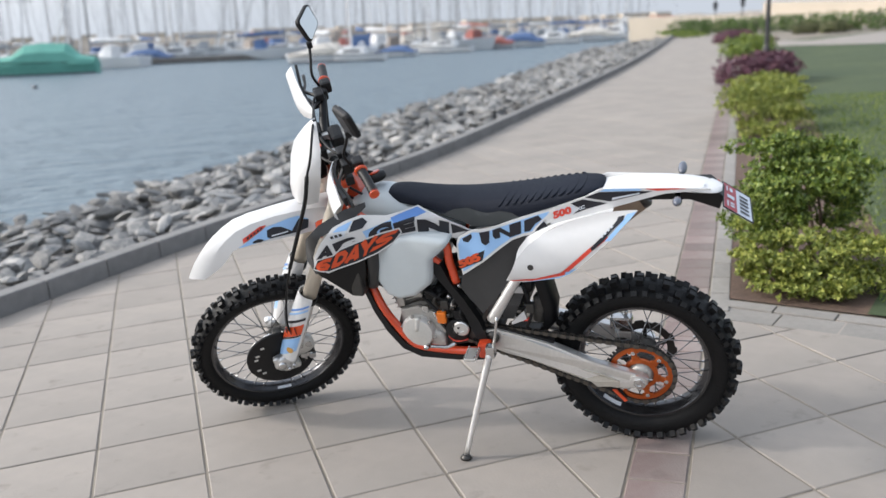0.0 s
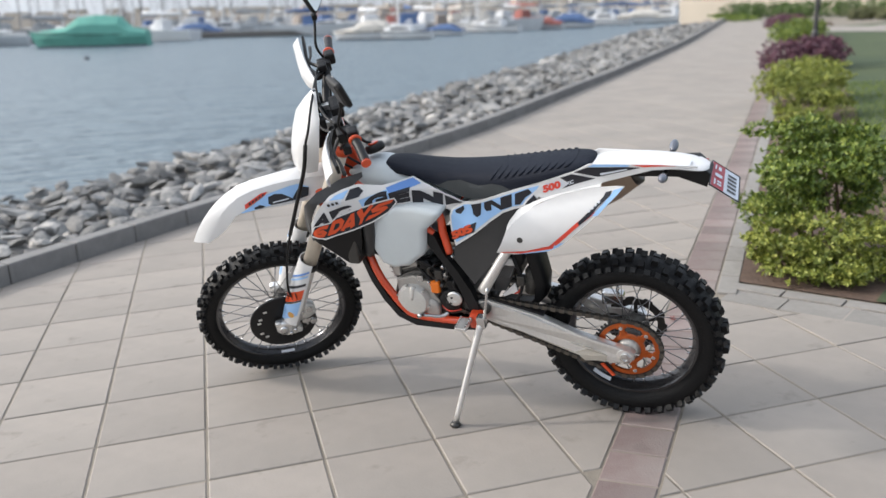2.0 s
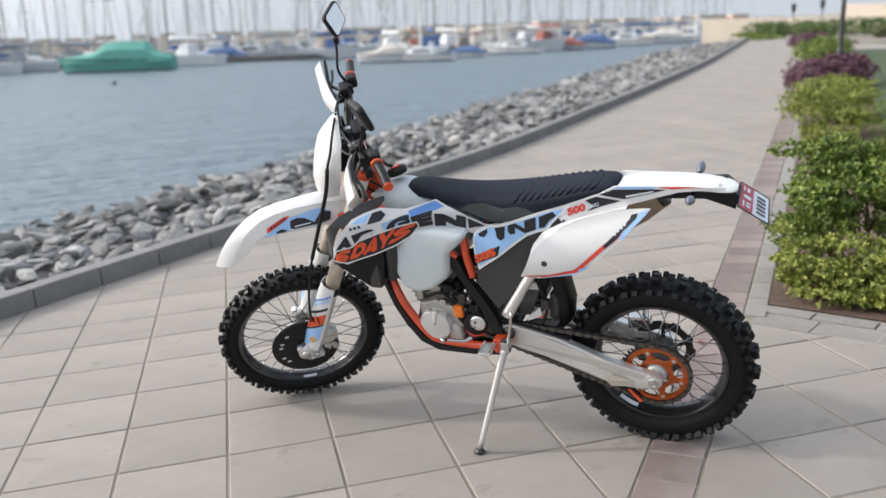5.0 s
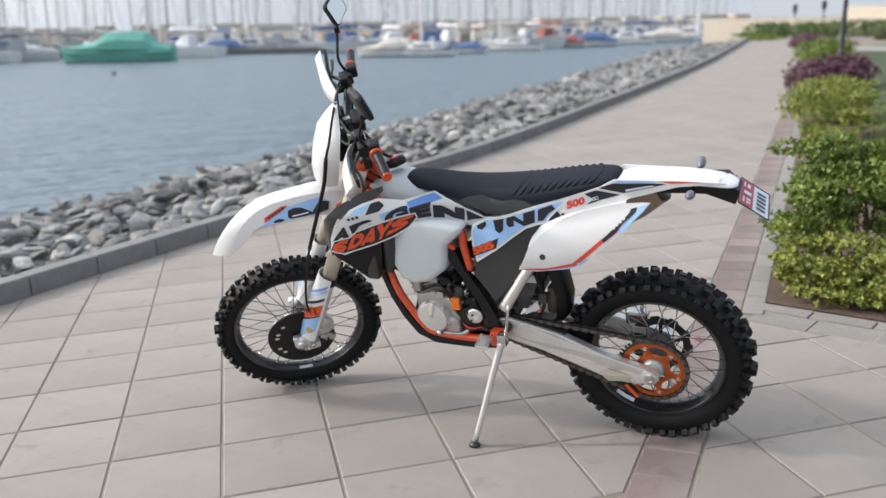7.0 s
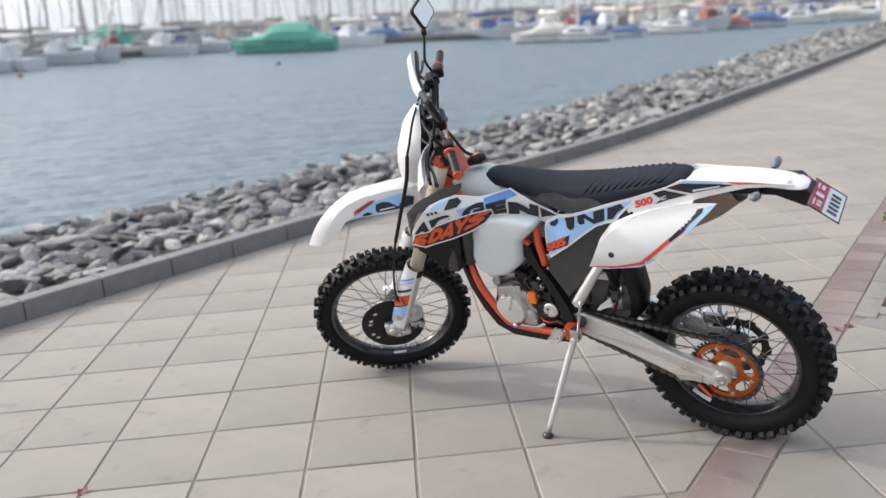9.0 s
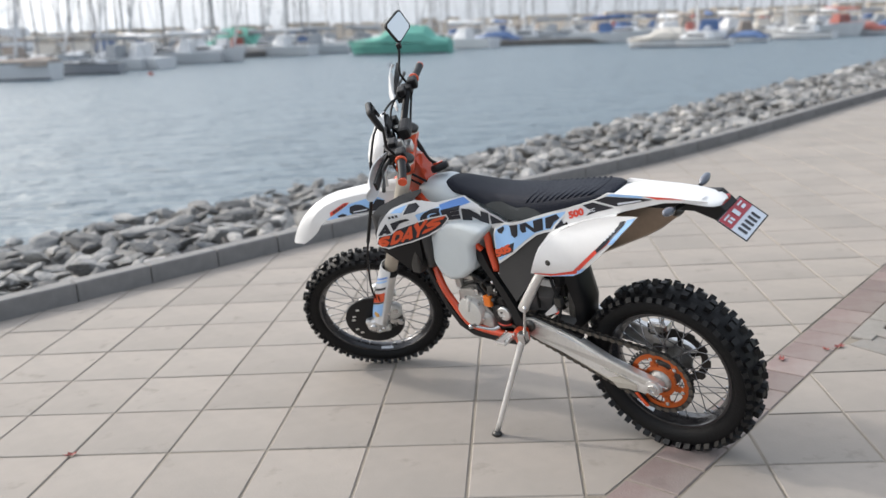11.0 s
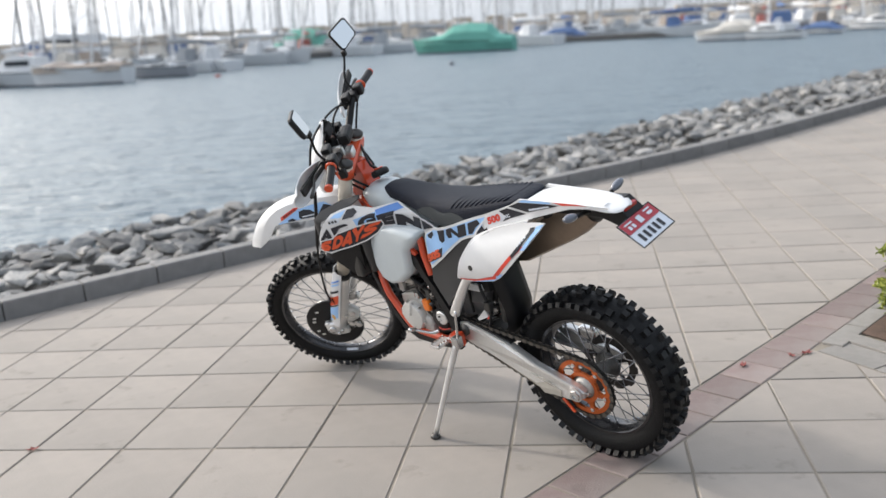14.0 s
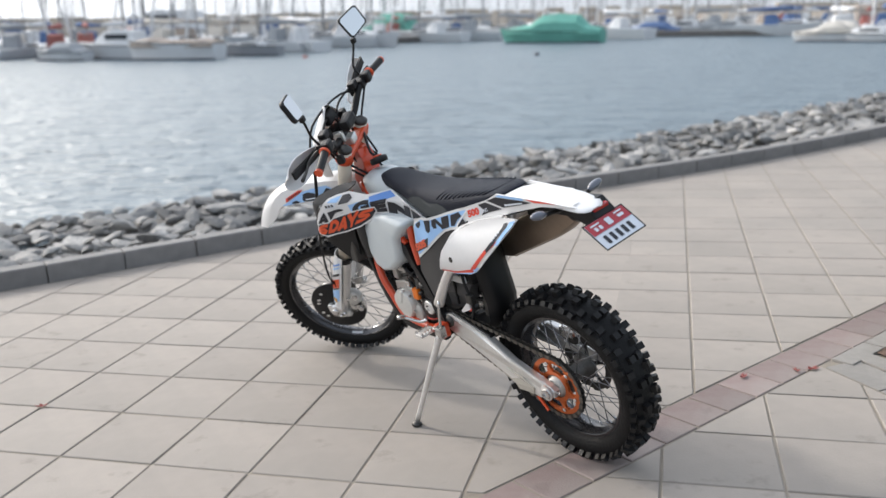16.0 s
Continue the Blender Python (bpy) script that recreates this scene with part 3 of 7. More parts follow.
BEIGE_ALLOY = material("beige_grey_alloy", (0.40, 0.375, 0.33), 0.62, metal=0.35, vary=0.35, scale=14, fine=0.2, bump=0.1, bump_scale=200)
RIM = material("black_anodised_rim", (0.095, 0.095, 0.10), 0.24, metal=0.9, vary=0.2, scale=30)
SPOKE = material("spoke_steel", (0.22, 0.22, 0.23), 0.35, metal=0.9)
FORK_TUBE = material("fork_tube_alloy", (0.62, 0.56, 0.47), 0.38, metal=0.25, vary=0.2, scale=20)
MUFFLER = material("titanium_muffler", (0.32, 0.252, 0.195), 0.4, metal=0.75, vary=0.4, scale=8, fine=0.2)
BLUE = material("blue_decal", (0.12, 0.26, 0.62), 0.35, vary=0.1, scale=10)
SKY_BLUE = material("pale_blue_decal", (0.30, 0.50, 0.80), 0.35, vary=0.1, scale=10)
NAVY = material("navy_decal", (0.010, 0.011, 0.018), 0.4, vary=0.2, scale=10)
RED = material("red_decal", (0.62, 0.06, 0.035), 0.35, vary=0.1, scale=10)
SIGN_RED = material("plate_red", (0.36, 0.03, 0.045), 0.4, vary=0.2, scale=30)
SIGN_WHITE = material("plate_white", (0.62, 0.66, 0.72), 0.4, vary=0.15, scale=30)
EMBLEM_GOLD = material("golden_print", (0.55, 0.30, 0.07), 0.45, vary=0.2, scale=60)
LENS = material("clear_lamp_lens", (0.11, 0.12, 0.15), 0.12, coat=0.5)
TAIL_LENS = material("red_lamp_lens", (0.35, 0.012, 0.015), 0.15, coat=0.5)
MIRROR = material("mirror_glass", (0.66, 0.68, 0.70), 0.02, metal=1.0)

BIKE_Z = 0.0
bike = thing("motorcycle", "white, blue and orange enduro motorcycle leaning on its side stand", "motorcycle", Matrix.Translation((1.6113, -0.427, BIKE_Z)) @ pose(0, 0, 0, 0, 0, 143) @ pose(0, 0, 0, -13.5) @ pose(0, 0, 0.333, 0, -0.45, 0) @ pose(0, 0, -0.333))
RAKE = radians(26.5)
PIVOT = Vector((1.433, 0, 0.3155))
STEER = Matrix.Translation(PIVOT) @ Matrix.Rotation(radians(36), 4, Vector((-math.sin(RAKE), 0, math.cos(RAKE)))) @ Matrix.Translation(-PIVOT)


def fixed(name, bm, mat, label="", smooth=True, parent=None):
    return part(name, bm, mat, parent or bike, label, smooth)


def steered(name, bm, mat, label="", smooth=True, parent=None):
    ob = part(name, bm, mat, parent or bike, label, smooth)
    if not parent:
        ob.matrix_basis = STEER
    return ob


def soften(ob, angle=40, width=0.0, thick=0.0):
    """Thickness for shells, small rounds on edges."""
    if thick:
        s = ob.modifiers.new("thickness", "SOLIDIFY")
        s.thickness, s.offset = thick, -1
    if width:
        b = ob.modifiers.new("round", "BEVEL")
        b.width, b.segments, b.limit_method, b.angle_limit = width, 2, "ANGLE", radians(angle)
    e = ob.modifiers.new("edges", "EDGE_SPLIT")
    e.split_angle = radians(angle)
    return ob


def lerp_at(x, xs, ys):
    return float(np.interp(x, xs, ys))


def drape(outline, depth, off=0.0, step=0.018, sign=1):
    """A flat outline (x, z) cut fine and laid onto the curved side whose half width is depth(x, z)."""
    bm = bmesh.new()
    bm.faces.new([bm.verts.new((x, 0, z)) for x, z in outline])
    settle(bm, depth, off, step, sign)
    return bm


def settle(bm, depth, off, step, sign=1):
    for axis in (0, 2):
        low, high = min(v.co[axis] for v in bm.verts), max(v.co[axis] for v in bm.verts)
        n = Vector((1, 0, 0)) if axis == 0 else Vector((0, 0, 1))
        k = low + step
        while k < high:
            bmesh.ops.bisect_plane(bm, geom=bm.verts[:] + bm.edges[:] + bm.faces[:], plane_co=n * k, plane_no=n)
            k += step
    bmesh.ops.triangulate(bm, faces=bm.faces)
    for v in bm.verts:
        v.co.y = sign * (depth(v.co.x, v.co.z) + off)
    bm.normal_update()
    if sum(fc.normal.y for fc in bm.faces) * sign < 0:
        bmesh.ops.reverse_faces(bm, faces=bm.faces)


def lettering(words, start, end, tall, depth, off, slant=0.25, bold=0.02, step=0.03):
    """Words laid on a side from start to end (x, z), tall metres high."""
    cu = bpy.data.curves.new("words", "FONT")
    cu.body, cu.offset = words, bold
    ob = bpy.data.objects.new("words", cu)
    scene.collection.objects.link(ob)
    me = bpy.data.meshes.new_from_object(ob.evaluated_get(bpy.context.evaluated_depsgraph_get()))
    bpy.data.objects.remove(ob)
    bm = bmesh.new()
    bm.from_mesh(me)
    bpy.data.meshes.remove(me)
    x0, x1 = min(v.co.x for v in bm.verts), max(v.co.x for v in bm.verts)
    y0, y1 = min(v.co.y for v in bm.verts), max(v.co.y for v in bm.verts)
    a, b = Vector((start[0], start[1])), Vector((end[0], end[1]))
    along = b - a
    up = Vector((along.y, -along.x)).normalized() * tall
    if up.y < 0:
        up = -up
    for v in bm.verts:
        s, t = (v.co.x - x0) / (x1 - x0), (v.co.y - y0) / (y1 - y0)
        q = a + along * (s + slant * tall / along.length * (t - 0.5)) + up * t
        v.co = Vector((q.x, 0, q.y))
    settle(bm, depth, off, step)
    return bm


def fitted_letter(ch, corners, depth, off, bold=0.075):
    """One heavy letter drawn out to four corners: low left, low right, top right, top left."""
    bm = lettering(ch, (0, 0), (-1, 0), 1, lambda x, z: 0, 0, 0, bold, 9)
    a, b, c, d = (Vector(q) for q in corners)
    for v in bm.verts:
        s, t = -v.co.x, v.co.z
        q = a.lerp(b, s).lerp(d.lerp(c, s), t)
        v.co = Vector((q.x, 0, q.y))
    settle(bm, depth, off, 0.008)
    return bm


# broad strokes of the sticker's letters in a unit square
STROKES = {
    "6": [[(0.92, 0.84), (0.68, 0.88), (0.40, 0.84), (0.20, 0.64), (0.15, 0.40), (0.24, 0.18), (0.50, 0.12), (0.78, 0.18), (0.84, 0.36), (0.66, 0.50), (0.28, 0.46)]],
    "D": [[(0.16, 0.0), (0.16, 1.0)], [(0.10, 0.87), (0.58, 0.87), (0.84, 0.66), (0.84, 0.34), (0.58, 0.13), (0.10, 0.13)]],
    "A": [[(0.13, 0.0), (0.50, 1.0)], [(0.87, 0.0), (0.50, 1.0)], [(0.24, 0.28), (0.76, 0.28)]],
    "Y": [[(0.50, 0.0), (0.50, 0.48)], [(0.12, 1.0), (0.50, 0.42)], [(0.88, 1.0), (0.50, 0.42)]],
    "S": [[(0.95, 0.84), (0.68, 0.88), (0.32, 0.86), (0.17, 0.72), (0.28, 0.57), (0.72, 0.44), (0.83, 0.28), (0.68, 0.13), (0.32, 0.12), (0.05, 0.17)]]}


def stroke_letter(ch, corners, depth, off, wide=0.31):
    """A heavy letter of broad strokes drawn out to four corners: low left, low right, top right, top left."""
    a, b, c, d = (Vector(q) for q in corners)
    mid = (a + b + c + d) / 4
    a, b, c, d = (mid + (q - mid) * 1.10 for q in (a, b, c, d))
    out = bmesh.new()
    for k, line in enumerate(STROKES[ch]):
        bm = bmesh.new()
        pts = [Vector(q) for q in line]
        pairs = []
        for i, q in enumerate(pts):
            way = (pts[min(i + 1, len(pts) - 1)] - pts[max(i - 1, 0)]).normalized()
            side = Vector((-way.y, way.x)) * wide / 2
            pairs.append([bm.verts.new((r.x, 0, r.y)) for r in (a.lerp(b, p.x).lerp(d.lerp(c, p.x), p.y) for p in (q + side, q - side))])
        for p, q in zip(pairs, pairs[1:]):
            bm.faces.new((p[0], p[1], q[1], q[0]))
        settle(bm, depth, off + 0.0005 * k, 0.01)
        me = bpy.data.meshes.new("stroke")
        bm.to_mesh(me)
        bm.free()
        out.from_mesh(me)
        bpy.data.meshes.remove(me)
    return out


# wheels
def tyre(r_out, half, rim, count, bm=None):
    """A knobbly tyre about the y axis at the origin."""
    tall = 0.016
    base = r_out - tall
    h = base - rim
    prof = [(rim, -half * 0.55), (rim + 0.25 * h, -half * 0.88), (rim + 0.55 * h, -half * 0.98), (rim + 0.8 * h, -half * 0.86), (rim + 0.95 * h, -half * 0.52), (base, 0)]
    prof = prof + [(r, -y) for r, y in prof[-2::-1]]
    bm = lathe(prof, (0, 0, 0), (0, 1, 0), 72, closed=True)

    bmesh.ops.recalc_face_normals(bm, faces=bm.faces)
    tread = bmesh.new()

    def knob(angle, y, tilt, length, width, r):
        m = Matrix.Rotation(angle, 4, "Y") @ Matrix.Translation((0, y, r)) @ Matrix.Rotation(-tilt, 4, "X")
        made = bmesh.ops.create_cube(tread, size=1, matrix=m @ Matrix.Diagonal((length, width, tall * 2.1, 1)))
        for v in made["verts"]:
            q = m.inverted() @ v.co
            if q.z > 0:
                q.x *= 0.84
                q.y *= 0.86
                v.co = m @ q

    step = 2 * math.pi / count
    long = 0.56 * step * r_out
    for k in range(count):
        a = k * step
        for s in (-1, 1):
            if k % 2:
                knob(a, s * half * 0.54, s * 0.48, long, half * 0.42, base - 0.007)
            else:
                knob(a, s * half * 0.21, s * 0.12, long * 1.05, half * 0.38, base + 0.002)
            knob(a + step * (0.5 if k % 2 else 0.36), s * half * 0.87, s * 1.0, long * (0.85 if k % 2 else 1.0), half * 0.30, rim + 0.82 * h)
    bmesh.ops.recalc_face_normals(tread, faces=tread.faces)
    return bm, tread


def ring(r0, r1, y0, y1, seg=64, at=(0, 0, 0), bm=None):
    return lathe([(r0, y0), (r1, y0), (r1, y1), (r0, y1)], at, (0, 1, 0), seg, bm, closed=True)


def wheel(name, m, r_out, half, rim_r, count, hub_r):
    w = part(name, lathe([(0.012, -0.07), (hub_r, -0.062), (hub_r * 1.25, -0.055), (hub_r * 1.25, -0.048), (hub_r * 0.7, -0.03), (hub_r * 0.7, 0.03), (hub_r * 1.25, 0.048), (hub_r * 1.25, 0.055), (hub_r, 0.062), (0.012, 0.07)], (0, 0, 0), (0, 1, 0), 32), CAST_DARK, bike, "cast alloy wheel hub", True)
    w.matrix_basis = m
    carcass, tread = tyre(r_out, half, rim_r, count)
    soften(part("tyre", carcass, RUBBER, w, "knobbly black off-road tyre", True), 70)
    part("tread", tread, TREAD, w, "worn blocky tread knobs")
    rim_w = half * 0.62
    soften(part("rim", lathe([(rim_r + 0.006, -rim_w), (rim_r - 0.004, -rim_w), (rim_r - 0.006, -rim_w * 0.75), (rim_r - 0.018, -rim_w * 0.45), (rim_r - 0.022, 0), (rim_r - 0.018, rim_w * 0.45), (rim_r - 0.006, rim_w * 0.75), (rim_r - 0.004, rim_w), (rim_r + 0.006, rim_w)], (0, 0, 0), (0, 1, 0), 72, closed=True), RIM, w, "black alloy rim", True), 40)
    meshes = []
    for side in (-1, 1):
        for lean in (-1, 1):
            a = lean * radians(62)
            meshes.append(mesh_of(tube([(hub_r * 1.15 * math.sin(a), side * 0.05, hub_r * 1.15 * math.cos(a)), (0, side * 0.008, rim_r - 0.016)], 0.0019, 2, 6), "spoke", True))
            meshes[-1].materials.append(SPOKE)
    for k in range(36):
        ob = new("spoke", meshes[k % 4])
        ob.parent = w
        ob.matrix_basis = Matrix.Rotation(2 * math.pi * k / 36, 4, "Y")
    nip = mesh_of(box((0.006, 0.006, 0.016), (0, 0, rim_r - 0.023), 0.001), "spoke_nipple")
    nip.materials.append(STEEL)
    for k in range(36):
        ob = new("spoke_nipple", nip)
        ob.parent = w
        ob.matrix_basis = Matrix.Translation((0, 0.006 if k % 4 > 1 else -0.006, 0)) @ Matrix.Rotation(2 * math.pi * k / 36, 4, "Y")
    return w


rear_wheel = wheel("rear_wheel", Matrix.Translation((0, 0, 0.336)), 0.337, 0.068, 0.234, 46, 0.042)
front_wheel = wheel("front_wheel", STEER @ Matrix.Translation((1.496, 0, 0.336)), 0.347, 0.046, 0.268, 58, 0.032)



def rim_sticker(parent, rim_r, rim_w, start, end):
    """A pale sticker bent along the inner wall of a rim, between two angles in degrees from the top."""
    bm = bmesh.new()
    pairs = []
    for k in range(9):
        a = radians(start + (end - start) * k / 8)
        pairs.append([bm.verts.new((r * math.sin(a), y, r * math.cos(a))) for r, y in ((rim_r - 0.0085, rim_w * 0.72 + 0.0007), (rim_r - 0.0182, rim_w * 0.48 + 0.0007))])
    for p, q in zip(pairs, pairs[1:]):
        bm.faces.new((p[0], p[1], q[1], q[0]))
    part("rim_sticker", bm, SIGN_WHITE, parent, "pale sticker on the rim", True)


rim_sticker(rear_wheel, 0.234, 0.068 * 0.62, 138, 157)
rim_sticker(front_wheel, 0.268, 0.046 * 0.62, 164, 177)

# sprocket with its orange carrier, cut out between the arms
bm = bmesh.new()
for k in range(45):
    a = 2 * math.pi * k / 45
    box((0.008, 0.005, 0.011), (0, 0.098, 0.1215), m=Matrix.Rotation(a, 4, "Y"), bm=bm)
ring(0.108, 0.118, 0.0955, 0.1005, 90, bm=bm)
sprocket = part("sprocket", bm, DARK_STEEL, rear_wheel, "toothed steel sprocket ring")
bm = bmesh.new()
ring(0.095, 0.111, 0.093, 0.103, 72, bm=bm)
ring(0.046, 0.061, 0.093, 0.104, 72, bm=bm)
for k in range(6):
    a = 2 * math.pi * k / 6 + 0.25
    m = Matrix.Rotation(a, 4, "Y")
    box((0.019, 0.010, 0.044), (0, 0.0985, 0.078), 0.002, m=m, bm=bm)
    box((0.040, 0.010, 0.012), (0, 0.0985, 0.092), 0.004, m=m, bm=bm)
    box((0.030, 0.010, 0.012), (0, 0.0985, 0.064), 0.004, m=m, bm=bm)
soften(part("sprocket_carrier", bm, ANODISED, rear_wheel, "orange anodised sprocket carrier with cut-outs", True), 35)
for k in range(6):
    a = 2 * math.pi * k / 6 + 0.25
    part("sprocket_bolt", lathe([(0.0075, 0), (0.0075, 0.006), (0.004, 0.007)], (0.092 * math.sin(a), 0.103, 0.092 * math.cos(a)), (0, 1, 0), 12), STEEL, rear_wheel, "bright sprocket bolt")
bm = lathe([(0.02, 0.06), (0.046, 0.085), (0.046, 0.098), (0.036, 0.102), (0.036, 0.111), (0.028, 0.113), (0.028, 0.108), (0.012, 0.118)], (0, 0, 0), (0, 1, 0), 32)
soften(part("hub_flange", bm, CAST, rear_wheel, "alloy hub flange", True), 89)


def wavy_disc(r, y, waves):
    bm = bmesh.new()
    n = 120
    rows = []
    for i in range(n):
        a = 2 * math.pi * i / n
        ro = r * (1 + 0.035 * (1 if math.sin(waves * a) > 0 else -1))
        rows.append([bm.verts.new((q * math.sin(a), yy, q * math.cos(a))) for q, yy in ((r * 0.72, y - 0.002), (ro, y - 0.002), (ro, y + 0.002), (r * 0.72, y + 0.002))])
    for i in range(n):
        p, q = rows[i], rows[(i + 1) % n]
        for j in range(4):
            bm.faces.new((p[j], p[(j + 1) % 4], q[(j + 1) % 4], q[j]))
    for k in range(5):
        box((0.014, 0.004, r * 0.62), (0, y, r * 0.5), m=Matrix.Rotation(2 * math.pi * k / 5, 4, "Y"), bm=bm)
    bmesh.ops.recalc_face_normals(bm, faces=bm.faces)
    return bm


part("brake_disc", wavy_disc(0.11, -0.07, 10), DARK_STEEL, rear_wheel, "wave-shaped rear brake disc")
part("brake_disc", wavy_disc(0.13, 0.07, 12), STEEL, front_wheel, "wave-shaped front brake disc")
rear_caliper = fixed("rear_caliper", box((0.085, 0.04, 0.055), (0.085, -0.088, 0.43), 0.012, m=None), STEEL, "bright rear brake caliper", False)
part("caliper_bracket", box((0.10, 0.012, 0.03), (0.06, -0.072, 0.385), 0.006), ALLOY, rear_caliper, "alloy caliper bracket")
part("bleed_nipple", tube([(0.07, -0.085, 0.45), (0.065, -0.085, 0.485)], 0.007, 3, 8), STEEL, rear_caliper, smooth=True)

# front fork, caliper and disc guard
UPA = Vector((-math.sin(RAKE), 0, math.cos(RAKE)))
for s in (1, -1):
    foot = Vector((1.457, s * 0.108, 0.335))
    leg = steered("fork_leg", tube([foot - UPA * 0.01, foot + UPA * 0.34], [0.026, 0.029, 0.029], 6, 20), ALLOY, "alloy lower fork leg")
    steered("fork_tube", tube([foot + UPA * 0.33, foot + UPA * 0.93], 0.0285, 4, 20), FORK_TUBE, "pale gold upper fork tube")
    steered("fork_seal", tube([foot + UPA * 0.315, foot + UPA * 0.345], 0.034, 3, 20), BLACK, "black fork dust seal")
    # guard: a white shell in front of the leg
    bm = bmesh.new()
    rows = []
    for i in range(10):
        t = i / 9
        c = foot + UPA * (0.03 + 0.33 * t)
        rad = 0.046 + 0.008 * math.sin(math.pi * t)
        row = []
        for j in range(9):
            a = radians(-100 + 190 * j / 8) if s > 0 else radians(-90 + 190 * j / 8)
            ahead = Vector((math.cos(RAKE), 0, math.sin(RAKE)))
            row.append(bm.verts.new(c + ahead * rad * math.cos(a) + Vector((0, rad * 1.02 * math.sin(a), 0))))
        rows.append(row)
    for a, b in zip(rows, rows[1:]):
        for j in range(8):
            bm.faces.new((a[j], b[j], b[j + 1], a[j + 1]))
    bmesh.ops.recalc_face_normals(bm, faces=bm.faces)
    guard = soften(steered("fork_guard", bm, WHITE, "white plastic fork guard"), 50, thick=0.003)
    # stickers wrapped round the guard
    for low, high, mat, tag in ((0.118, 0.172, ORANGE, "orange lettered sticker"), (0.108, 0.116, NAVY, "navy stripe"), (0.192, 0.206, NAVY, "navy lettered sticker"), (0.236, 0.246, SKY_BLUE, "pale blue stripe"), (0.256, 0.266, BLUE, "blue stripe"), (0.022, 0.104, SKY_BLUE, "pale blue sticker")):
        bm = bmesh.new()
        rows = []
        for i in range(4):
            t = low + (high - low) * i / 3
            c = foot + UPA * (0.03 + t)
            rad = 0.048 + 0.008 * math.sin(math.pi * t / 0.33)
            row = []
            for j in range(9):
                a = radians(-20 + 100 * j / 8) if s > 0 else radians(-80 + 100 * j / 8)
                ahead = Vector((math.cos(RAKE), 0, math.sin(RAKE)))
                row.append(bm.verts.new(c + ahead * rad * math.cos(a) + Vector((0, rad * 1.02 * math.sin(a), 0)) + UPA * (0.085 * (j / 8 - 0.5))))
            rows.append(row)
        for a, b in zip(rows, rows[1:]):
            for j in range(8):
                bm.faces.new((a[j], b[j], b[j + 1], a[j + 1]))
        part("sticker", bm, mat, guard, tag, True)
    ahead = Vector((math.cos(RAKE), 0, math.sin(RAKE)))
    out = (ahead * 0.62 + Vector((0, s * 0.78, 0))).normalized()
    part("emblem", lathe([(0.014, 0.0), (0.014, 0.0016), (0.006, 0.002)], foot + UPA * 0.088 + out * 0.0505, out, 20), EMBLEM_GOLD, guard, "small golden emblem")
    for k in range(3):
        q = foot + UPA * (0.165 + 0.016 * k) + (ahead * math.cos(0.25 + 0.35 * k) + Vector((0, s * math.sin(0.25 + 0.35 * k), 0))) * 0.0565
        part("bar", box((0.003, 0.012, 0.030), q, 0.001), NAVY, guard, "dark lettering bar")
    clamp = steered("axle_clamp", lathe([(0.02, -0.02), (0.034, -0.016), (0.036, 0.012), (0.03, 0.02), (0.016, 0.021)], (1.492, s * 0.112, 0.338), (0, s, 0), 24), ALLOY, "alloy axle clamp")
    part("clamp_lug", box((0.05, 0.03, 0.05), (1.466, s * 0.11, 0.352), 0.01), ALLOY, clamp)
    part("clamp_foot", box((0.075, 0.036, 0.034), (1.462, s * 0.114, 0.312), 0.012), PALE_CAST, clamp, "pale cast fork foot")
    part("clamp_ear", box((0.03, 0.03, 0.06), (1.512, s * 0.116, 0.348), 0.011), ALLOY, clamp)
    for dx, dz in ((0.0, 0.0), (0.022, -0.012)):
        part("pinch_bolt", tube([(1.452 + dx, s * 0.125, 0.325 + dz), (1.452 + dx, s * 0.142, 0.325 + dz)], 0.0075, 3, 8), STEEL, clamp, smooth=True)
for s in (1, -1):
    foot = Vector((1.457, s * 0.108, 0.335))
    steered("clamp_ring", lathe([(0.029, 0), (0.035, 0.002), (0.035, 0.036), (0.029, 0.040)], foot + UPA * 0.872, UPA, 24), ORANGE, "orange fork clamp ring")
# solid disc guard, open behind
bm = lathe([(0.03, 0.083), (0.128, 0.083), (0.137, 0.078), (0.137, 0.086), (0.128, 0.089), (0.03, 0.089)], (1.496, 0, 0.338), (0, 1, 0), 64, closed=True)
guard = soften(steered("disc_guard", bm, BLACK, "black plastic brake disc guard"), 35)
for q in ((0.085, 0.05), (0.095, 0.03), (0.10, -0.03), (0.085, -0.055), (0.055, 0.085)):
    part("slot", box((0.016, 0.002, 0.010), (1.496 + q[0], 0.0905, 0.338 + q[1]), 0.0008), ALLOY, guard, "pale slot in the guard")
caliper = steered("front_caliper", lathe([(0.02, -0.022), (0.042, -0.018), (0.045, 0.012), (0.034, 0.022), (0.012, 0.024)], (1.392, 0.094, 0.385), (0, 1, 0), 20), PALE_CAST, "pale cast front brake caliper")
part("caliper_half", box((0.06, 0.05, 0.065), (1.387, 0.088, 0.335), 0.014), STEEL, caliper, "bright caliper half")
part("caliper_bridge", box((0.05, 0.02, 0.03), (1.425, 0.10, 0.352), 0.008), ALLOY, caliper)
part("caliper_arm", box((0.075, 0.016, 0.022), (1.435, 0.106, 0.40), 0.006), ALLOY, caliper)
for q in ((1.372, 0.395), (1.404, 0.338), (1.372, 0.322), (1.412, 0.402)):
    part("piston_cap", lathe([(0.014, 0.110), (0.014, 0.118), (0.006, 0.119)], (q[0], 0, q[1]), (0, 1, 0), 16), STEEL, caliper, "round steel piston cap", False)
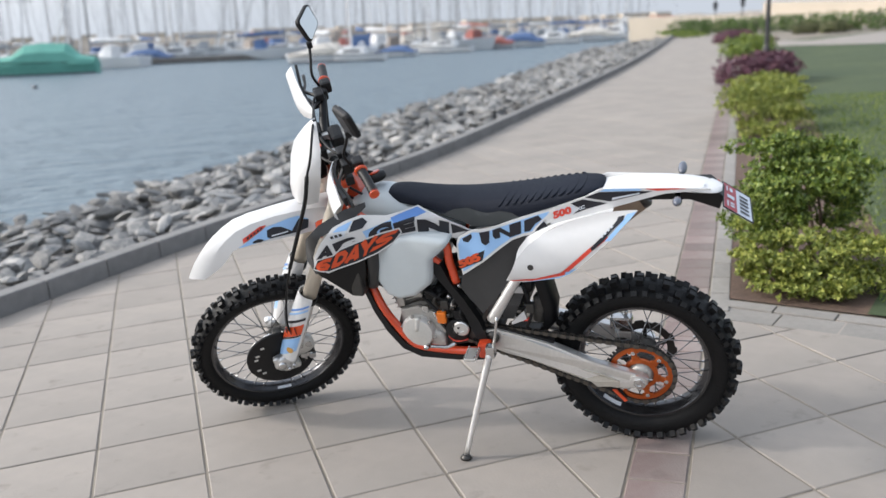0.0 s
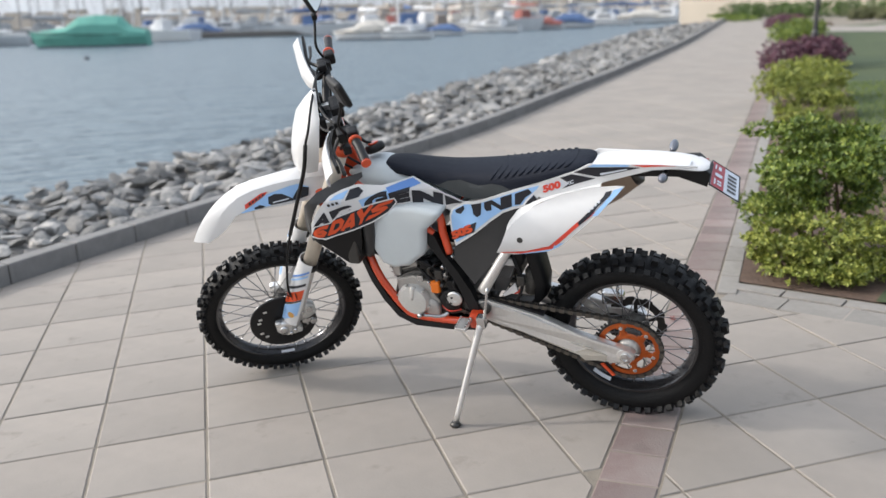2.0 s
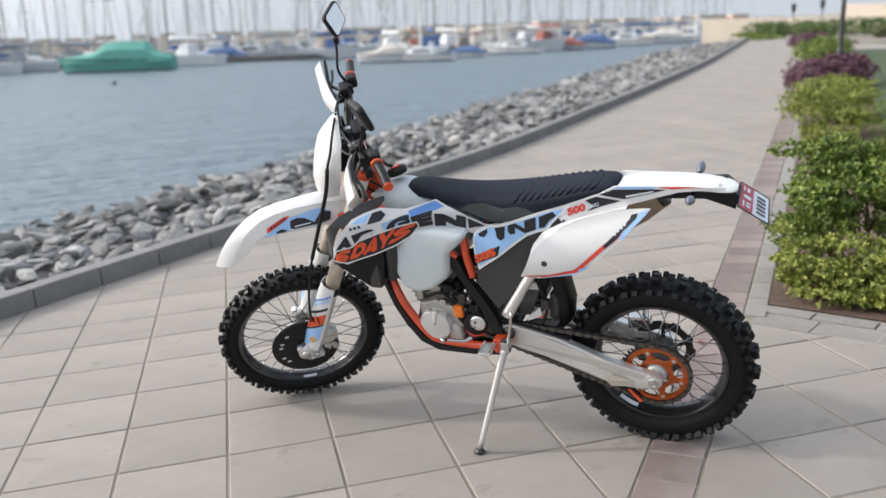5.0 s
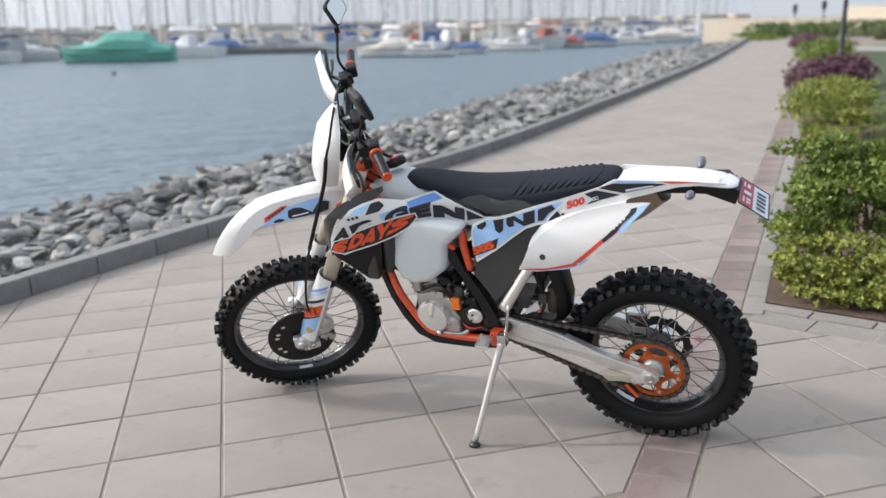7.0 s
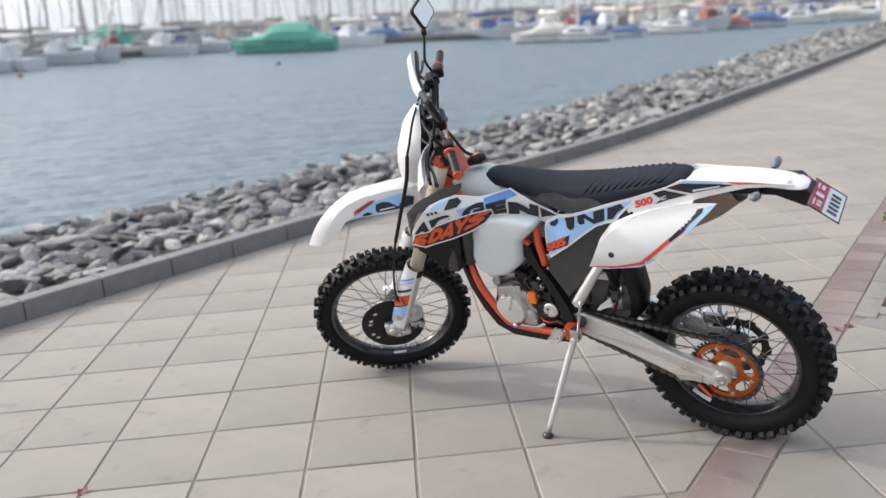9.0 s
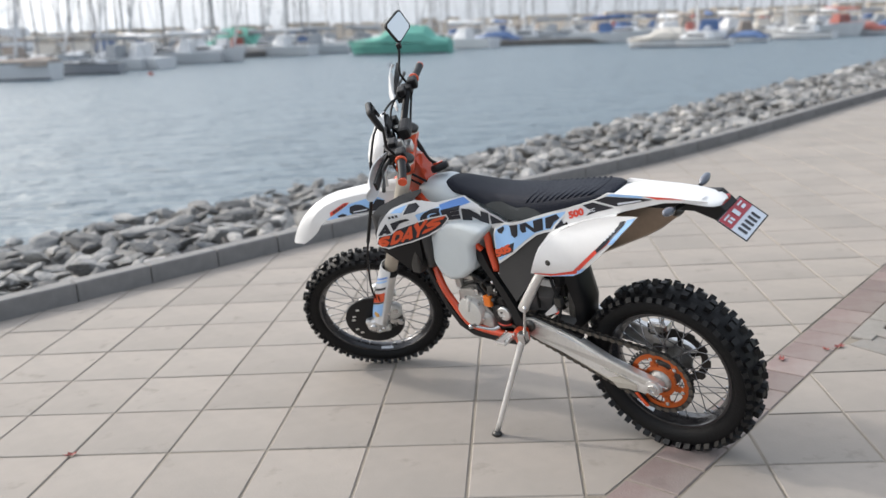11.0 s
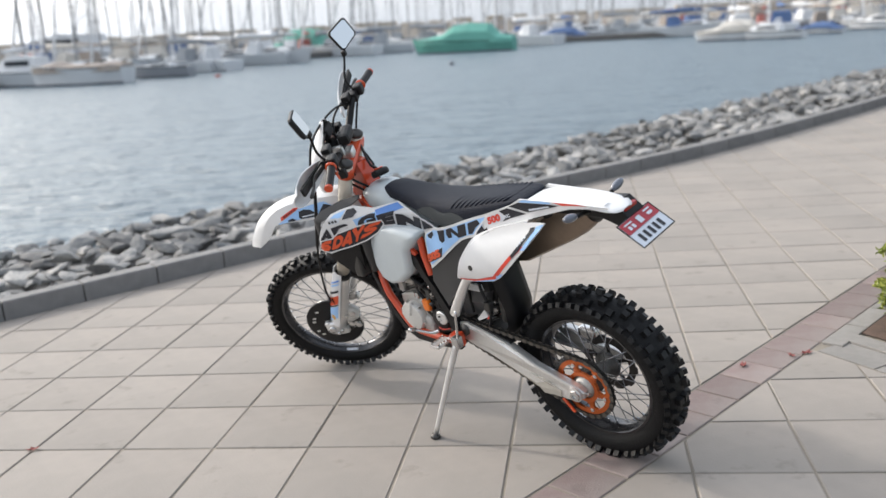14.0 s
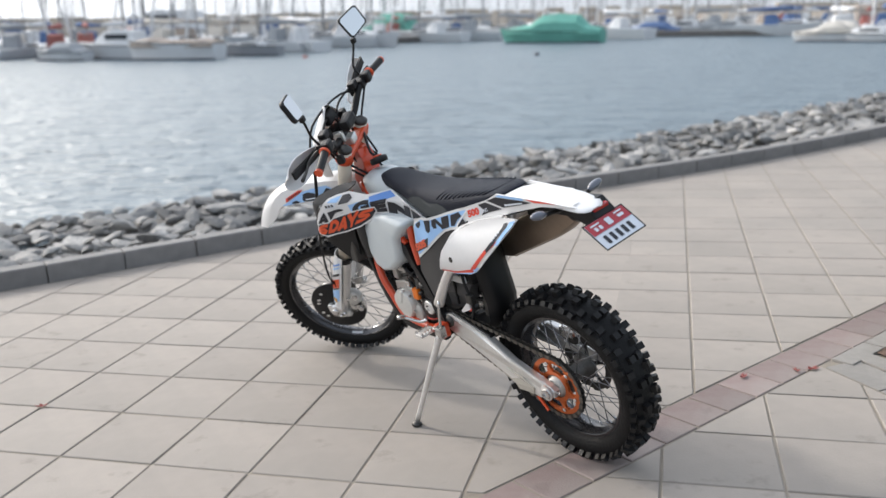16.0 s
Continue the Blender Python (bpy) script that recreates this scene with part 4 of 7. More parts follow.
# thin black blocks on the solid face paint the shade inside caliper openings
for x, y, z, w, h in ((1.386, 0.1135, 0.352, 0.034, 0.012), (1.384, 0.1135, 0.316, 0.022, 0.012), (1.425, 0.1105, 0.366, 0.016, 0.016)):
    part("caliper_slot_shade", box((w, 0.003, h), (x, y, z), 0.001), BLACK, caliper, "black patch painted as a shaded caliper opening")
for x, z in ((1.362, 0.352), (1.412, 0.312), (1.432, 0.384), (1.446, 0.352)):
    part("caliper_bolt", lathe([(0.0075, 0.110), (0.0075, 0.121), (0.004, 0.122), (0.004, 0.118)], (x, 0, z), (0, 1, 0), 10), DARK_STEEL, caliper, "dark caliper bolt")
part("hose_bolt", lathe([(0.006, 0.1), (0.006, 0.13)], (1.40, 0, 0.40), (0, 1, 0), 12), STEEL, caliper)
steered("front_axle", lathe([(0.018, 0.10), (0.018, 0.138), (0.01, 0.142)], (1.496, 0, 0.338), (0, 1, 0), 20), STEEL, "steel front axle end")
for z, x, tall in ((0.93, 1.163, 0.05), (1.135, 1.06, 0.04)):
    bm = box((0.075, 0.26, tall * 0.75), (x, 0, z), 0.014, m=None)
    steered("triple_clamp", bm, ORANGE, "orange triple clamp", False)

# front mudguard: a crowned spine between two creases, and sloping flanks; the tip is swept back at both sides
# each section: spine (x, z), crease (x, half width, z), edge (x, half width, z)
SEC = [
    (1.708, 0.815, 1.657, 0.037, 0.822, 1.651, 0.041, 0.818), (1.690, 0.843, 1.640, 0.040, 0.840, 1.628, 0.046, 0.831),
    (1.666, 0.876, 1.622, 0.041, 0.863, 1.606, 0.050, 0.844), (1.635, 0.911, 1.600, 0.042, 0.892, 1.582, 0.055, 0.860),
    (1.605, 0.939, 1.580, 0.042, 0.917, 1.558, 0.058, 0.878), (1.575, 0.961, 1.556, 0.042, 0.943, 1.536, 0.061, 0.901),
    (1.540, 0.981, 1.522, 0.041, 0.969, 1.512, 0.063, 0.926), (1.494, 0.999, 1.480, 0.038, 0.990, 1.477, 0.067, 0.939),
    (1.427, 1.009, 1.420, 0.034, 1.001, 1.420, 0.072, 0.934), (1.339, 1.011, 1.335, 0.033, 1.003, 1.335, 0.078, 0.928),
    (1.265, 1.006, 1.265, 0.036, 1.000, 1.265, 0.080, 0.924), (1.200, 0.998, 1.200, 0.040, 0.994, 1.200, 0.082, 0.922),
    (1.120, 0.984, 1.120, 0.045, 0.979, 1.120, 0.078, 0.918), (1.030, 0.955, 1.030, 0.046, 0.950, 1.030, 0.072, 0.897),
    (0.985, 0.930, 0.985, 0.044, 0.925, 0.985, 0.066, 0.888)]
bm = bmesh.new()
rows = []
for x, z, xk, c, zk, xl, w, low in SEC:
    half = [(xl, w * 0.985, low), *[(xl + (xk - xl) * q, w + (c - w) * q, low + (zk - low) * q) for q in (0.12, 0.40, 0.72)], (xk, c, zk), (xk + (x - xk) * 0.35, c * 0.72, zk + (z - zk) * 0.42), (xk + (x - xk) * 0.75, c * 0.38, zk + (z - zk) * 0.82)]
    rows.append([bm.verts.new((a, -b, q)) for a, b, q in half] + [bm.verts.new((x, 0, z))] + [bm.verts.new((a, b, q)) for a, b, q in half[::-1]])
for a, b in zip(rows, rows[1:]):
    for j in range(14):
        bm.faces.new((a[j], a[j + 1], b[j + 1], b[j]))
bmesh.ops.recalc_face_normals(bm, faces=bm.faces)
fender = steered("front_mudguard", bm, WHITE, "white plastic front mudguard with decals")
soften(fender, 20, thick=0.004)


def fender_side(x, z):
    """Half width of the mudguard's sloping flank."""
    c, top = (lerp_at(-x, [-q[2] for q in SEC], [q[k] for q in SEC]) for k in (3, 4))
    w, low = (lerp_at(-x, [-q[5] for q in SEC], [q[k] for q in SEC]) for k in (6, 7))
    k = min(max((z - low) / max(top - low, 0.01), 0), 1)
    return w + (c - w) * k


for k, (outline, mat, tag) in enumerate((
    ([(1.488, 0.939), (1.459, 0.948), (1.374, 0.979), (1.283, 0.986), (1.247, 0.985), (1.216, 0.966), (1.227, 0.941), (1.263, 0.936), (1.369, 0.941), (1.478, 0.938)], SKY_BLUE, "pale blue decal"),
    ([(1.464, 0.964), (1.393, 0.987), (1.368, 0.986), (1.382, 0.978), (1.466, 0.949)], RED, "red lettered decal"),
    ([(1.372, 0.970), (1.346, 0.974), (1.319, 0.968), (1.295, 0.952), (1.286, 0.946), (1.250, 0.977), (1.216, 0.966), (1.227, 0.941), (1.263, 0.937), (1.369, 0.942), (1.378, 0.949)], NAVY, "navy decal"),
    ([(1.320, 0.970), (1.282, 0.979), (1.285, 0.945)], SKY_BLUE, "pale blue decal"),
    ([(1.433, 0.948), (1.410, 0.952), (1.391, 0.944), (1.403, 0.940), (1.432, 0.942)], NAVY, "navy decal"),
    ([(1.362, 0.9475), (1.300, 0.9465), (1.300, 0.9505), (1.360, 0.9515)], SIGN_WHITE, "pale bar"),
)):
    part("decal", drape(outline, fender_side, 0.0042 + 0.0006 * k, 0.015), mat, fender, tag, True)
for k in range(5):
    x = 1.449 - 0.014 * k
    part("bar", drape([(x, 0.959 + 0.0045 * k), (x - 0.008, 0.962 + 0.0045 * k), (x - 0.008, 0.970 + 0.004 * k), (x, 0.967 + 0.004 * k)], fender_side, 0.0084, 0.03), NAVY, fender, "small dark bar", True)

# headlamp mask
SEC = [(1.045, 1.245, 0.088, 1.165), (1.10, 1.240, 0.105, 1.15), (1.16, 1.222, 0.118, 1.135), (1.22, 1.192, 0.118, 1.12), (1.258, 1.162, 0.088, 1.105), (1.290, 1.138, 0.052, 1.098), (1.318, 1.112, 0.022, 1.092), (1.326, 1.104, 0.012, 1.09)]
bm = bmesh.new()
rows = []
for z, xf, w, xr in SEC:
    rows.append([bm.verts.new(q) for q in ((xr, -w, z), (xr + (xf - xr) * 0.45, -w * 0.95, z), (xr + (xf - xr) * 0.85, -w * 0.62, z), (xf, 0, z), (xr + (xf - xr) * 0.85, w * 0.62, z), (xr + (xf - xr) * 0.45, w * 0.95, z), (xr, w, z))])
for a, b in zip(rows, rows[1:]):
    for j in range(6):
        bm.faces.new((a[j], a[j + 1], b[j + 1], b[j]))
bmesh.ops.recalc_face_normals(bm, faces=bm.faces)
mask = steered("headlamp_mask", bm, WHITE, "white headlamp mask")
soften(mask, 42, thick=0.004)
part("headlamp", lathe([(0.055, 0), (0.06, 0.012), (0.04, 0.022)], (1.176, 0, 1.165), (1, 0, 0.25), 24), LENS, mask, "clear headlamp lens", True)
part("lamp_body", box((0.05, 0.12, 0.10), (1.125, 0, 1.165), 0.02), BLACK, mask, "black lamp housing")


# handlebar and controls
BAR = [(0.994, 0.415, 1.272), (1.005, 0.30, 1.282), (1.03, 0.215, 1.272), (1.062, 0.13, 1.205), (1.07, 0.05, 1.19), (1.07, -0.05, 1.19), (1.062, -0.13, 1.205), (1.03, -0.215, 1.272), (1.005, -0.30, 1.282), (0.994, -0.415, 1.272)]
steered("handlebar", tube(BAR, [0.012, 0.0125, 0.0145, 0.0155, 0.0155, 0.0145, 0.0125, 0.012], 60, 14), BLACK, "black tapered handlebar")
steered("bar_pad", box((0.048, 0.095, 0.05), (1.035, 0, 1.235), 0.016), BLACK, "black handlebar pad", False)
for s in (1, -1):
    steered("grip", tube([(0.9935, s * 0.418, 1.272), (0.998, s * 0.36, 1.278), (1.0045, s * 0.305, 1.283)], [0.0165, 0.0155, 0.0155, 0.0165], 14, 16), BLACK, "black rubber grip")
    steered("grip_end", lathe([(0.010, 0.002), (0.0165, 0), (0.0165, 0.009), (0.0155, 0.011)], (0.9932, s * 0.422, 1.2715), (0.06, -s, 0.08), 20), ORANGE, "orange grip end cap", False)
    steered("grip_flange", lathe([(0.016, -0.006), (0.022, -0.002), (0.022, 0.003), (0.016, 0.007)], (1.0065, s * 0.298, 1.2835), (-0.06, s, -0.08), 24), ORANGE, "orange grip flange", False)
    perch = steered("lever_perch", box((0.05, 0.05, 0.04), (1.035, s * 0.235, 1.275), 0.008), BLACK, "black lever perch", False)
    part("lever", tube([(1.05, s * 0.235, 1.272), (1.085, s * 0.30, 1.262), (1.075, s * 0.36, 1.258), (1.07, s * 0.425, 1.255)], [0.008, 0.006, 0.005, 0.0075], 16, 8), DARK_STEEL, perch, "dark metal lever", True)
    part("reservoir", box((0.034, 0.045, 0.028), (1.045, s * 0.19, 1.298), 0.007), BLACK, perch, "black fluid reservoir")
    switch = steered("switch_block", box((0.04, 0.045, 0.045), (1.008, s * 0.262, 1.285), 0.01), BLACK, "black switch block", False)
    # handguard: a curved white shell ahead of the grip
    bm = bmesh.new()
    rows = []
    for y, zl, zh in ((0.165, 1.238, 1.256), (0.20, 1.205, 1.270), (0.245, 1.192, 1.285), (0.29, 1.189, 1.300), (0.335, 1.192, 1.312), (0.38, 1.202, 1.318), (0.42, 1.219, 1.314), (0.45, 1.242, 1.294)):
        row = []
        u = (y - 0.165) / 0.287
        for j in range(5):
            t = j / 4
            x = 1.084 + 0.044 * math.sin(math.pi / 2 * min(1.0, u / 0.55)) + (0.016 * math.sin(math.pi * t) - 0.022 * t) * min(1.0, 0.2 + 2 * u)
            row.append(bm.verts.new((x, s * y, zl + (zh - zl) * t)))
        rows.append(row)
    for a, b in zip(rows, rows[1:]):
        for j in range(4):
            bm.faces.new((a[j], a[j + 1], b[j + 1], b[j]))
    bmesh.ops.recalc_face_normals(bm, faces=bm.faces)
    guard = steered("handguard", bm, WHITE, "white plastic handguard")
    soften(guard, 50, thick=0.004)
    strap = [(1.040, 0.19, 1.262), (1.072, 0.195, 1.258), (1.090, 0.25, 1.252), (1.094, 0.33, 1.264), (1.090, 0.39, 1.278), (1.086, 0.436, 1.288)]
    part("guard_bracket", loft([[(x + dx, s * y, z + dz) for dx, dz in ((-0.005, -0.016), (0.005, -0.016), (0.005, 0.016), (-0.005, 0.016))] for x, y, z in strap]), BLACK, guard, "black handguard bracket")
    # mirror on its stem
    c = Vector((1.022, s * 0.325 - 0.015 + (0.012 if s > 0 else 0.0), 1.515 if s > 0 else 1.500))
    turn = Matrix.Rotation(s * radians(16 if s > 0 else 34), 3, "Z") @ Matrix.Rotation(radians(13), 3, "Y")
    foot = c + turn @ Vector((0.008, s * -0.012, -0.072))
    stem = steered("mirror_stem", tube([(1.03, s * 0.262, 1.288), (1.045, s * 0.268, 1.34), foot.lerp(Vector((1.045, s * 0.268, 1.34)), 0.4), foot], 0.0052, 14, 8), BLACK, "black mirror stem")
    part("stem_joint", box((0.02, 0.022, 0.022), foot, 0.004), BLACK, stem)
    kite = [Vector((y - s * 0.015, z)) for y, z in ((0.310, 1.430), (0.289, 1.529), (0.399, 1.545), (0.411, 1.455))]
    shape = [q for k in range(4) for q in (kite[k].lerp(kite[k - 1], 0.1), kite[k].lerp(kite[(k + 1) % 4], 0.1))]
    aim = turn @ Vector((1, 0, 0))
    bm = bmesh.new()
    back, front, rimr = [], [], []
    for y, z in shape:
        q = turn @ Vector((0, s * y - (s * 0.325 - 0.015), z - 1.495))
        back.append(bm.verts.new(c + q * 0.78 + aim * 0.014))
        rimr.append(bm.verts.new(c + q + aim * 0.006))
        front.append(bm.verts.new(c + q - aim * 0.008))
    n = len(shape)
    bm.faces.new(back)
    bm.faces.new(front[::-1])
    for i in range(n):
        bm.faces.new((back[i], back[(i + 1) % n], rimr[(i + 1) % n], rimr[i]))
        bm.faces.new((rimr[i], rimr[(i + 1) % n], front[(i + 1) % n], front[i]))
    bmesh.ops.recalc_face_normals(bm, faces=bm.faces)
    mirror = steered("mirror", bm, BLACK, "black diamond-shaped mirror", False)
    soften(mirror, 30, width=0.004)
    bm = bmesh.new()
    bm.faces.new([bm.verts.new(c + turn @ Vector((0, (s * y - (s * 0.325 - 0.015)) * 0.88, (z - 1.495) * 0.88)) - aim * 0.0105) for y, z in shape])
    part("mirror_glass", bm, MIRROR, mirror, "mirror glass reflecting the sky")
steered("instrument", box((0.03, 0.08, 0.05), (1.10, 0, 1.275), 0.010), BLACK, "black instrument pod", False)

for pts in (
    [(1.045, -0.2, 1.265), (1.075, -0.12, 1.302), (1.10, 0.0, 1.318), (1.13, 0.10, 1.30), (1.152, 0.13, 1.255), (1.177, 0.134, 1.202), (1.206, 0.134, 1.109), (1.247, 0.132, 1.017), (1.291, 0.13, 0.922), (1.337, 0.13, 0.823), (1.378, 0.13, 0.717), (1.42, 0.135, 0.55), (1.405, 0.115, 0.42)],
    [(1.045, 0.19, 1.28), (1.08, 0.12, 1.285), (1.095, 0.0, 1.27), (1.06, -0.03, 1.15), (1.0, -0.03, 0.98)],
    [(1.03, -0.26, 1.27), (1.07, -0.18, 1.285), (1.09, -0.05, 1.26), (1.075, 0.03, 1.1), (0.98, 0.05, 0.95)],
    [(1.02, 0.25, 1.26), (1.08, 0.16, 1.22), (1.10, 0.09, 1.10), (1.02, 0.07, 0.98)],
    [(1.02, -0.24, 1.26), (1.05, -0.12, 1.14), (1.02, -0.08, 1.02)],
    [(1.05, 0.20, 1.255), (1.095, 0.14, 1.245), (1.115, 0.06, 1.225), (1.09, 0.02, 1.14), (1.03, 0.03, 1.03)],
    [(1.035, 0.23, 1.262), (1.05, 0.17, 1.19), (1.06, 0.12, 1.12), (1.0, 0.09, 1.02), (0.94, 0.08, 0.96)],
    [(1.035, -0.23, 1.262), (1.07, -0.15, 1.20), (1.07, -0.06, 1.13), (0.99, -0.05, 1.0)],
):
    steered("cable", tube(pts, 0.0048, 40, 8), BLACK, "black control cable")
steered("brake_hose", tube([(1.177, 0.134, 1.202), (1.206, 0.134, 1.109), (1.247, 0.132, 1.017), (1.291, 0.13, 0.922), (1.337, 0.13, 0.823)], 0.0075, 14, 8), BLACK, "thick black hose sleeve")
for q, size, mat, tag in (((1.07, 0.055, 1.20), (0.045, 0.022, 0.05), ALLOY, "alloy bar clamp"), ((1.07, -0.055, 1.20), (0.045, 0.022, 0.05), ALLOY, "alloy bar clamp"), ((1.10, 0.075, 1.235), (0.03, 0.03, 0.045), BLACK, "black cable connector"), ((1.09, -0.085, 1.225), (0.03, 0.035, 0.05), BLACK, "black cable connector"), ((1.06, 0.15, 1.225), (0.035, 0.03, 0.03), DARK_STEEL, "dark hose joint"), ((1.04, 0.17, 1.165), (0.03, 0.025, 0.035), BLACK, "black wiring plug")):
    steered("fitting", box(size, q, 0.006), mat, tag, False)
for s, y in ((1, 0.108), (-1, -0.108)):
    foot = Vector((1.457, y, 0.335))
    cap = steered("fork_cap", lathe([(0.029, 0), (0.03, 0.012), (0.022, 0.018), (0.012, 0.026)], foot + UPA * 0.925, UPA, 16), DARK_STEEL, "dark fork cap")
steered("ignition_lock", box((0.05, 0.05, 0.04), (1.05, 0.02, 1.165), 0.01), ALLOY, "alloy bar clamp", False)
soften(fixed("head_gusset", slab([(1.105, 0.90), (1.050, 1.105), (1.012, 1.108), (0.992, 1.075), (0.975, 1.02), (0.94, 0.97), (0.99, 0.93)], -0.034, 0.034, 0.006, axis="y"), FRAME_ORANGE, "orange steering head gusset", False), 35)
fixed("head_tube", tube([(1.10, 0, 0.92), (1.035, 0, 1.11)], 0.031, 4, 20), ORANGE, "orange steering head")

# bodywork: half width of each side at a place (x, z)
def shroud_side(x, z):
    return min(max(0.077 + 0.42 * (x - 0.631), 0.098), 0.262) - 0.7 * max(0.0, z - 0.95) - 0.8 * max(0.0, z - 1.005) - 1.2 * max(0.0, x - 1.10)


def panel_side(x, z):
    return 0.164 - 0.2 * max(0.0, z - 0.79) - 0.25 * max(0.0, 0.745 - z) + 0.03 * (0.3 - x) + 0.014 * max(0.0, 1 - ((z - 0.86 + 0.25 * (x - 0.2)) / 0.075) ** 2)


def blue_side(x, z):
    return 0.118 + 0.12 * (0.9 - z) + 0.11 * min(0.6 - x, 0.1) - 0.05 * max(0.0, 0.5 - x)


def tail_side(x, z):
    return lerp_at(x, [-0.28, -0.242, -0.17, 0.0, 0.15, 0.5, 0.6], [0.052, 0.085, 0.096, 0.100, 0.104, 0.126, 0.119])


def tail_shift(x):
    """The tail stands slightly to the left of the wheel's plane."""
    return lerp_at(x, [-0.25, 0.2, 0.5], [0.032, 0.020, 0.0])


WHITE_PANEL = [(1.098, 0.832), (1.092, 0.866), (1.060, 0.916), (1.014, 0.968), (0.975, 0.982), (0.924, 0.992), (0.84, 0.978), (0.79, 0.984), (0.737, 0.993), (0.698, 0.968), (0.624, 0.931), (0.568, 0.906), (0.548, 0.898), (0.603, 0.866), (0.629, 0.869), (0.704, 0.886), (0.754, 0.900), (0.799, 0.903), (0.841, 0.880), (0.898, 0.846), (0.966, 0.826), (1.052, 0.801)]
DARK_FRONT = [(1.180, 0.802), (1.160, 0.862), (1.128, 0.922), (1.060, 0.982), (0.985, 1.012), (0.918, 1.022), (0.912, 1.012), (0.945, 0.985), (0.972, 0.976), (1.054, 0.943), (1.10, 0.869), (1.102, 0.842), (1.057, 0.815), (1.10, 0.798)]
LOW_DARK = [(1.150, 0.815), (1.08, 0.812), (0.99, 0.825), (0.928, 0.850), (0.940, 0.772), (0.968, 0.680), (0.985, 0.674), (1.010, 0.676), (1.072, 0.770)]
SIDE_PANEL = [(0.429, 0.742), (0.369, 0.736), (0.243, 0.760), (0.208, 0.778), (0.181, 0.800), (0.073, 0.901), (0.029, 0.945), (-0.018, 0.996), (0.006, 0.996), (0.103, 0.985), (0.19, 0.961), (0.291, 0.916), (0.350, 0.868), (0.388, 0.826), (0.405, 0.786)]
BLUE_PANEL = [(0.597, 0.884), (0.542, 0.914), (0.501, 0.916), (0.434, 0.937), (0.379, 0.956), (0.321, 0.974), (0.250, 0.994), (0.259, 0.950), (0.328, 0.899), (0.365, 0.892), (0.404, 0.878), (0.451, 0.845), (0.514, 0.796), (0.594, 0.742), (0.607, 0.805), (0.607, 0.857)]
BLUE_FIELD = [(0.590, 0.879), (0.542, 0.905), (0.501, 0.907), (0.434, 0.928), (0.379, 0.947), (0.321, 0.965), (0.272, 0.978), (0.296, 0.940), (0.332, 0.910), (0.367, 0.902), (0.406, 0.887), (0.453, 0.855), (0.516, 0.806), (0.589, 0.757), (0.600, 0.806), (0.600, 0.857)]
TAIL_STRIP = [(0.266, 0.990), (0.252, 0.995), (0.154, 1.028), (0.102, 1.056), (-0.027, 1.056), (-0.123, 1.056), (-0.176, 1.053), (-0.240, 1.047), (-0.236, 1.041), (-0.182, 1.043), (-0.099, 1.036), (-0.026, 1.016), (0.055, 0.992), (0.109, 0.966), (0.197, 0.942), (0.264, 0.918), (0.278, 0.948)]
AIRBOX = [(0.601, 0.744), (0.485, 0.829), (0.406, 0.893), (0.33, 0.90), (0.37, 0.833), (0.41, 0.72), (0.459, 0.684), (0.533, 0.597), (0.57, 0.641), (0.608, 0.686)]
made = {}


def lowered(outline, sign):
    """The far side's upper edges lie lower, under the tank's crown."""
    return outline if sign > 0 else [(x, z - 0.9 * max(0.0, z - 0.91)) for x, z in outline]


for sign in (1, -1):
    made[sign] = [
        soften(fixed("shroud", drape(lowered(WHITE_PANEL, sign), shroud_side, 0, 0.01, sign), WHITE, "white tank shroud with blue and orange graphics"), 50, thick=0.005),
        soften(fixed("shroud_wing", drape(lowered(DARK_FRONT, sign), shroud_side, -0.002, 0.02, sign), GREY, "dark grey radiator wing"), 50, thick=0.005),
        soften(fixed("radiator_guard", drape(LOW_DARK, lambda x, z: shroud_side(x, z) - 0.012 - 0.25 * max(0, 0.8 - z), 0, 0.02, sign), BLACK, "black radiator guard"), 50, thick=0.006),
        soften(fixed("side_panel", drape(SIDE_PANEL, panel_side, 0.004, 0.02, sign), WHITE, "white side panel with red stripe"), 50, thick=0.006),
        soften(fixed("side_cover", drape(BLUE_PANEL, blue_side, 0, 0.02, sign), WHITE, "white-edged pale blue side cover"), 50, thick=0.005),
        soften(fixed("tail_side", drape([(x, z - (0.012 if sign < 0 else 0)) for x, z in TAIL_STRIP], (lambda x, z: tail_side(x, z) - (1 - sign) * tail_shift(x)), 0.0, 0.02, sign), WHITE, "white tail side strip"), 50, thick=0.005),
        soften(fixed("airbox_cover", drape(AIRBOX, lambda x, z: blue_side(x, z) - 0.006, 0, 0.03, sign), GREY, "dark grey airbox cover"), 50, thick=0.008),
        fixed("radiator_tank", tube([(0.908, sign * 0.170, 0.86), (0.922, sign * 0.158, 0.77), (0.945, sign * 0.140, 0.69)], [0.024, 0.024, 0.020], 10, 14), GREY, "grey radiator side tank"),
        fixed("radiator", box((0.045, 0.11, 0.25), (0.985, sign * 0.145, 0.80), 0.008, m=None), DARK_STEEL, "dark radiator core", False),
    ]
shroud, wing, low, side, cover, strip = made[1][:6]
bm = bmesh.new()
rows = []
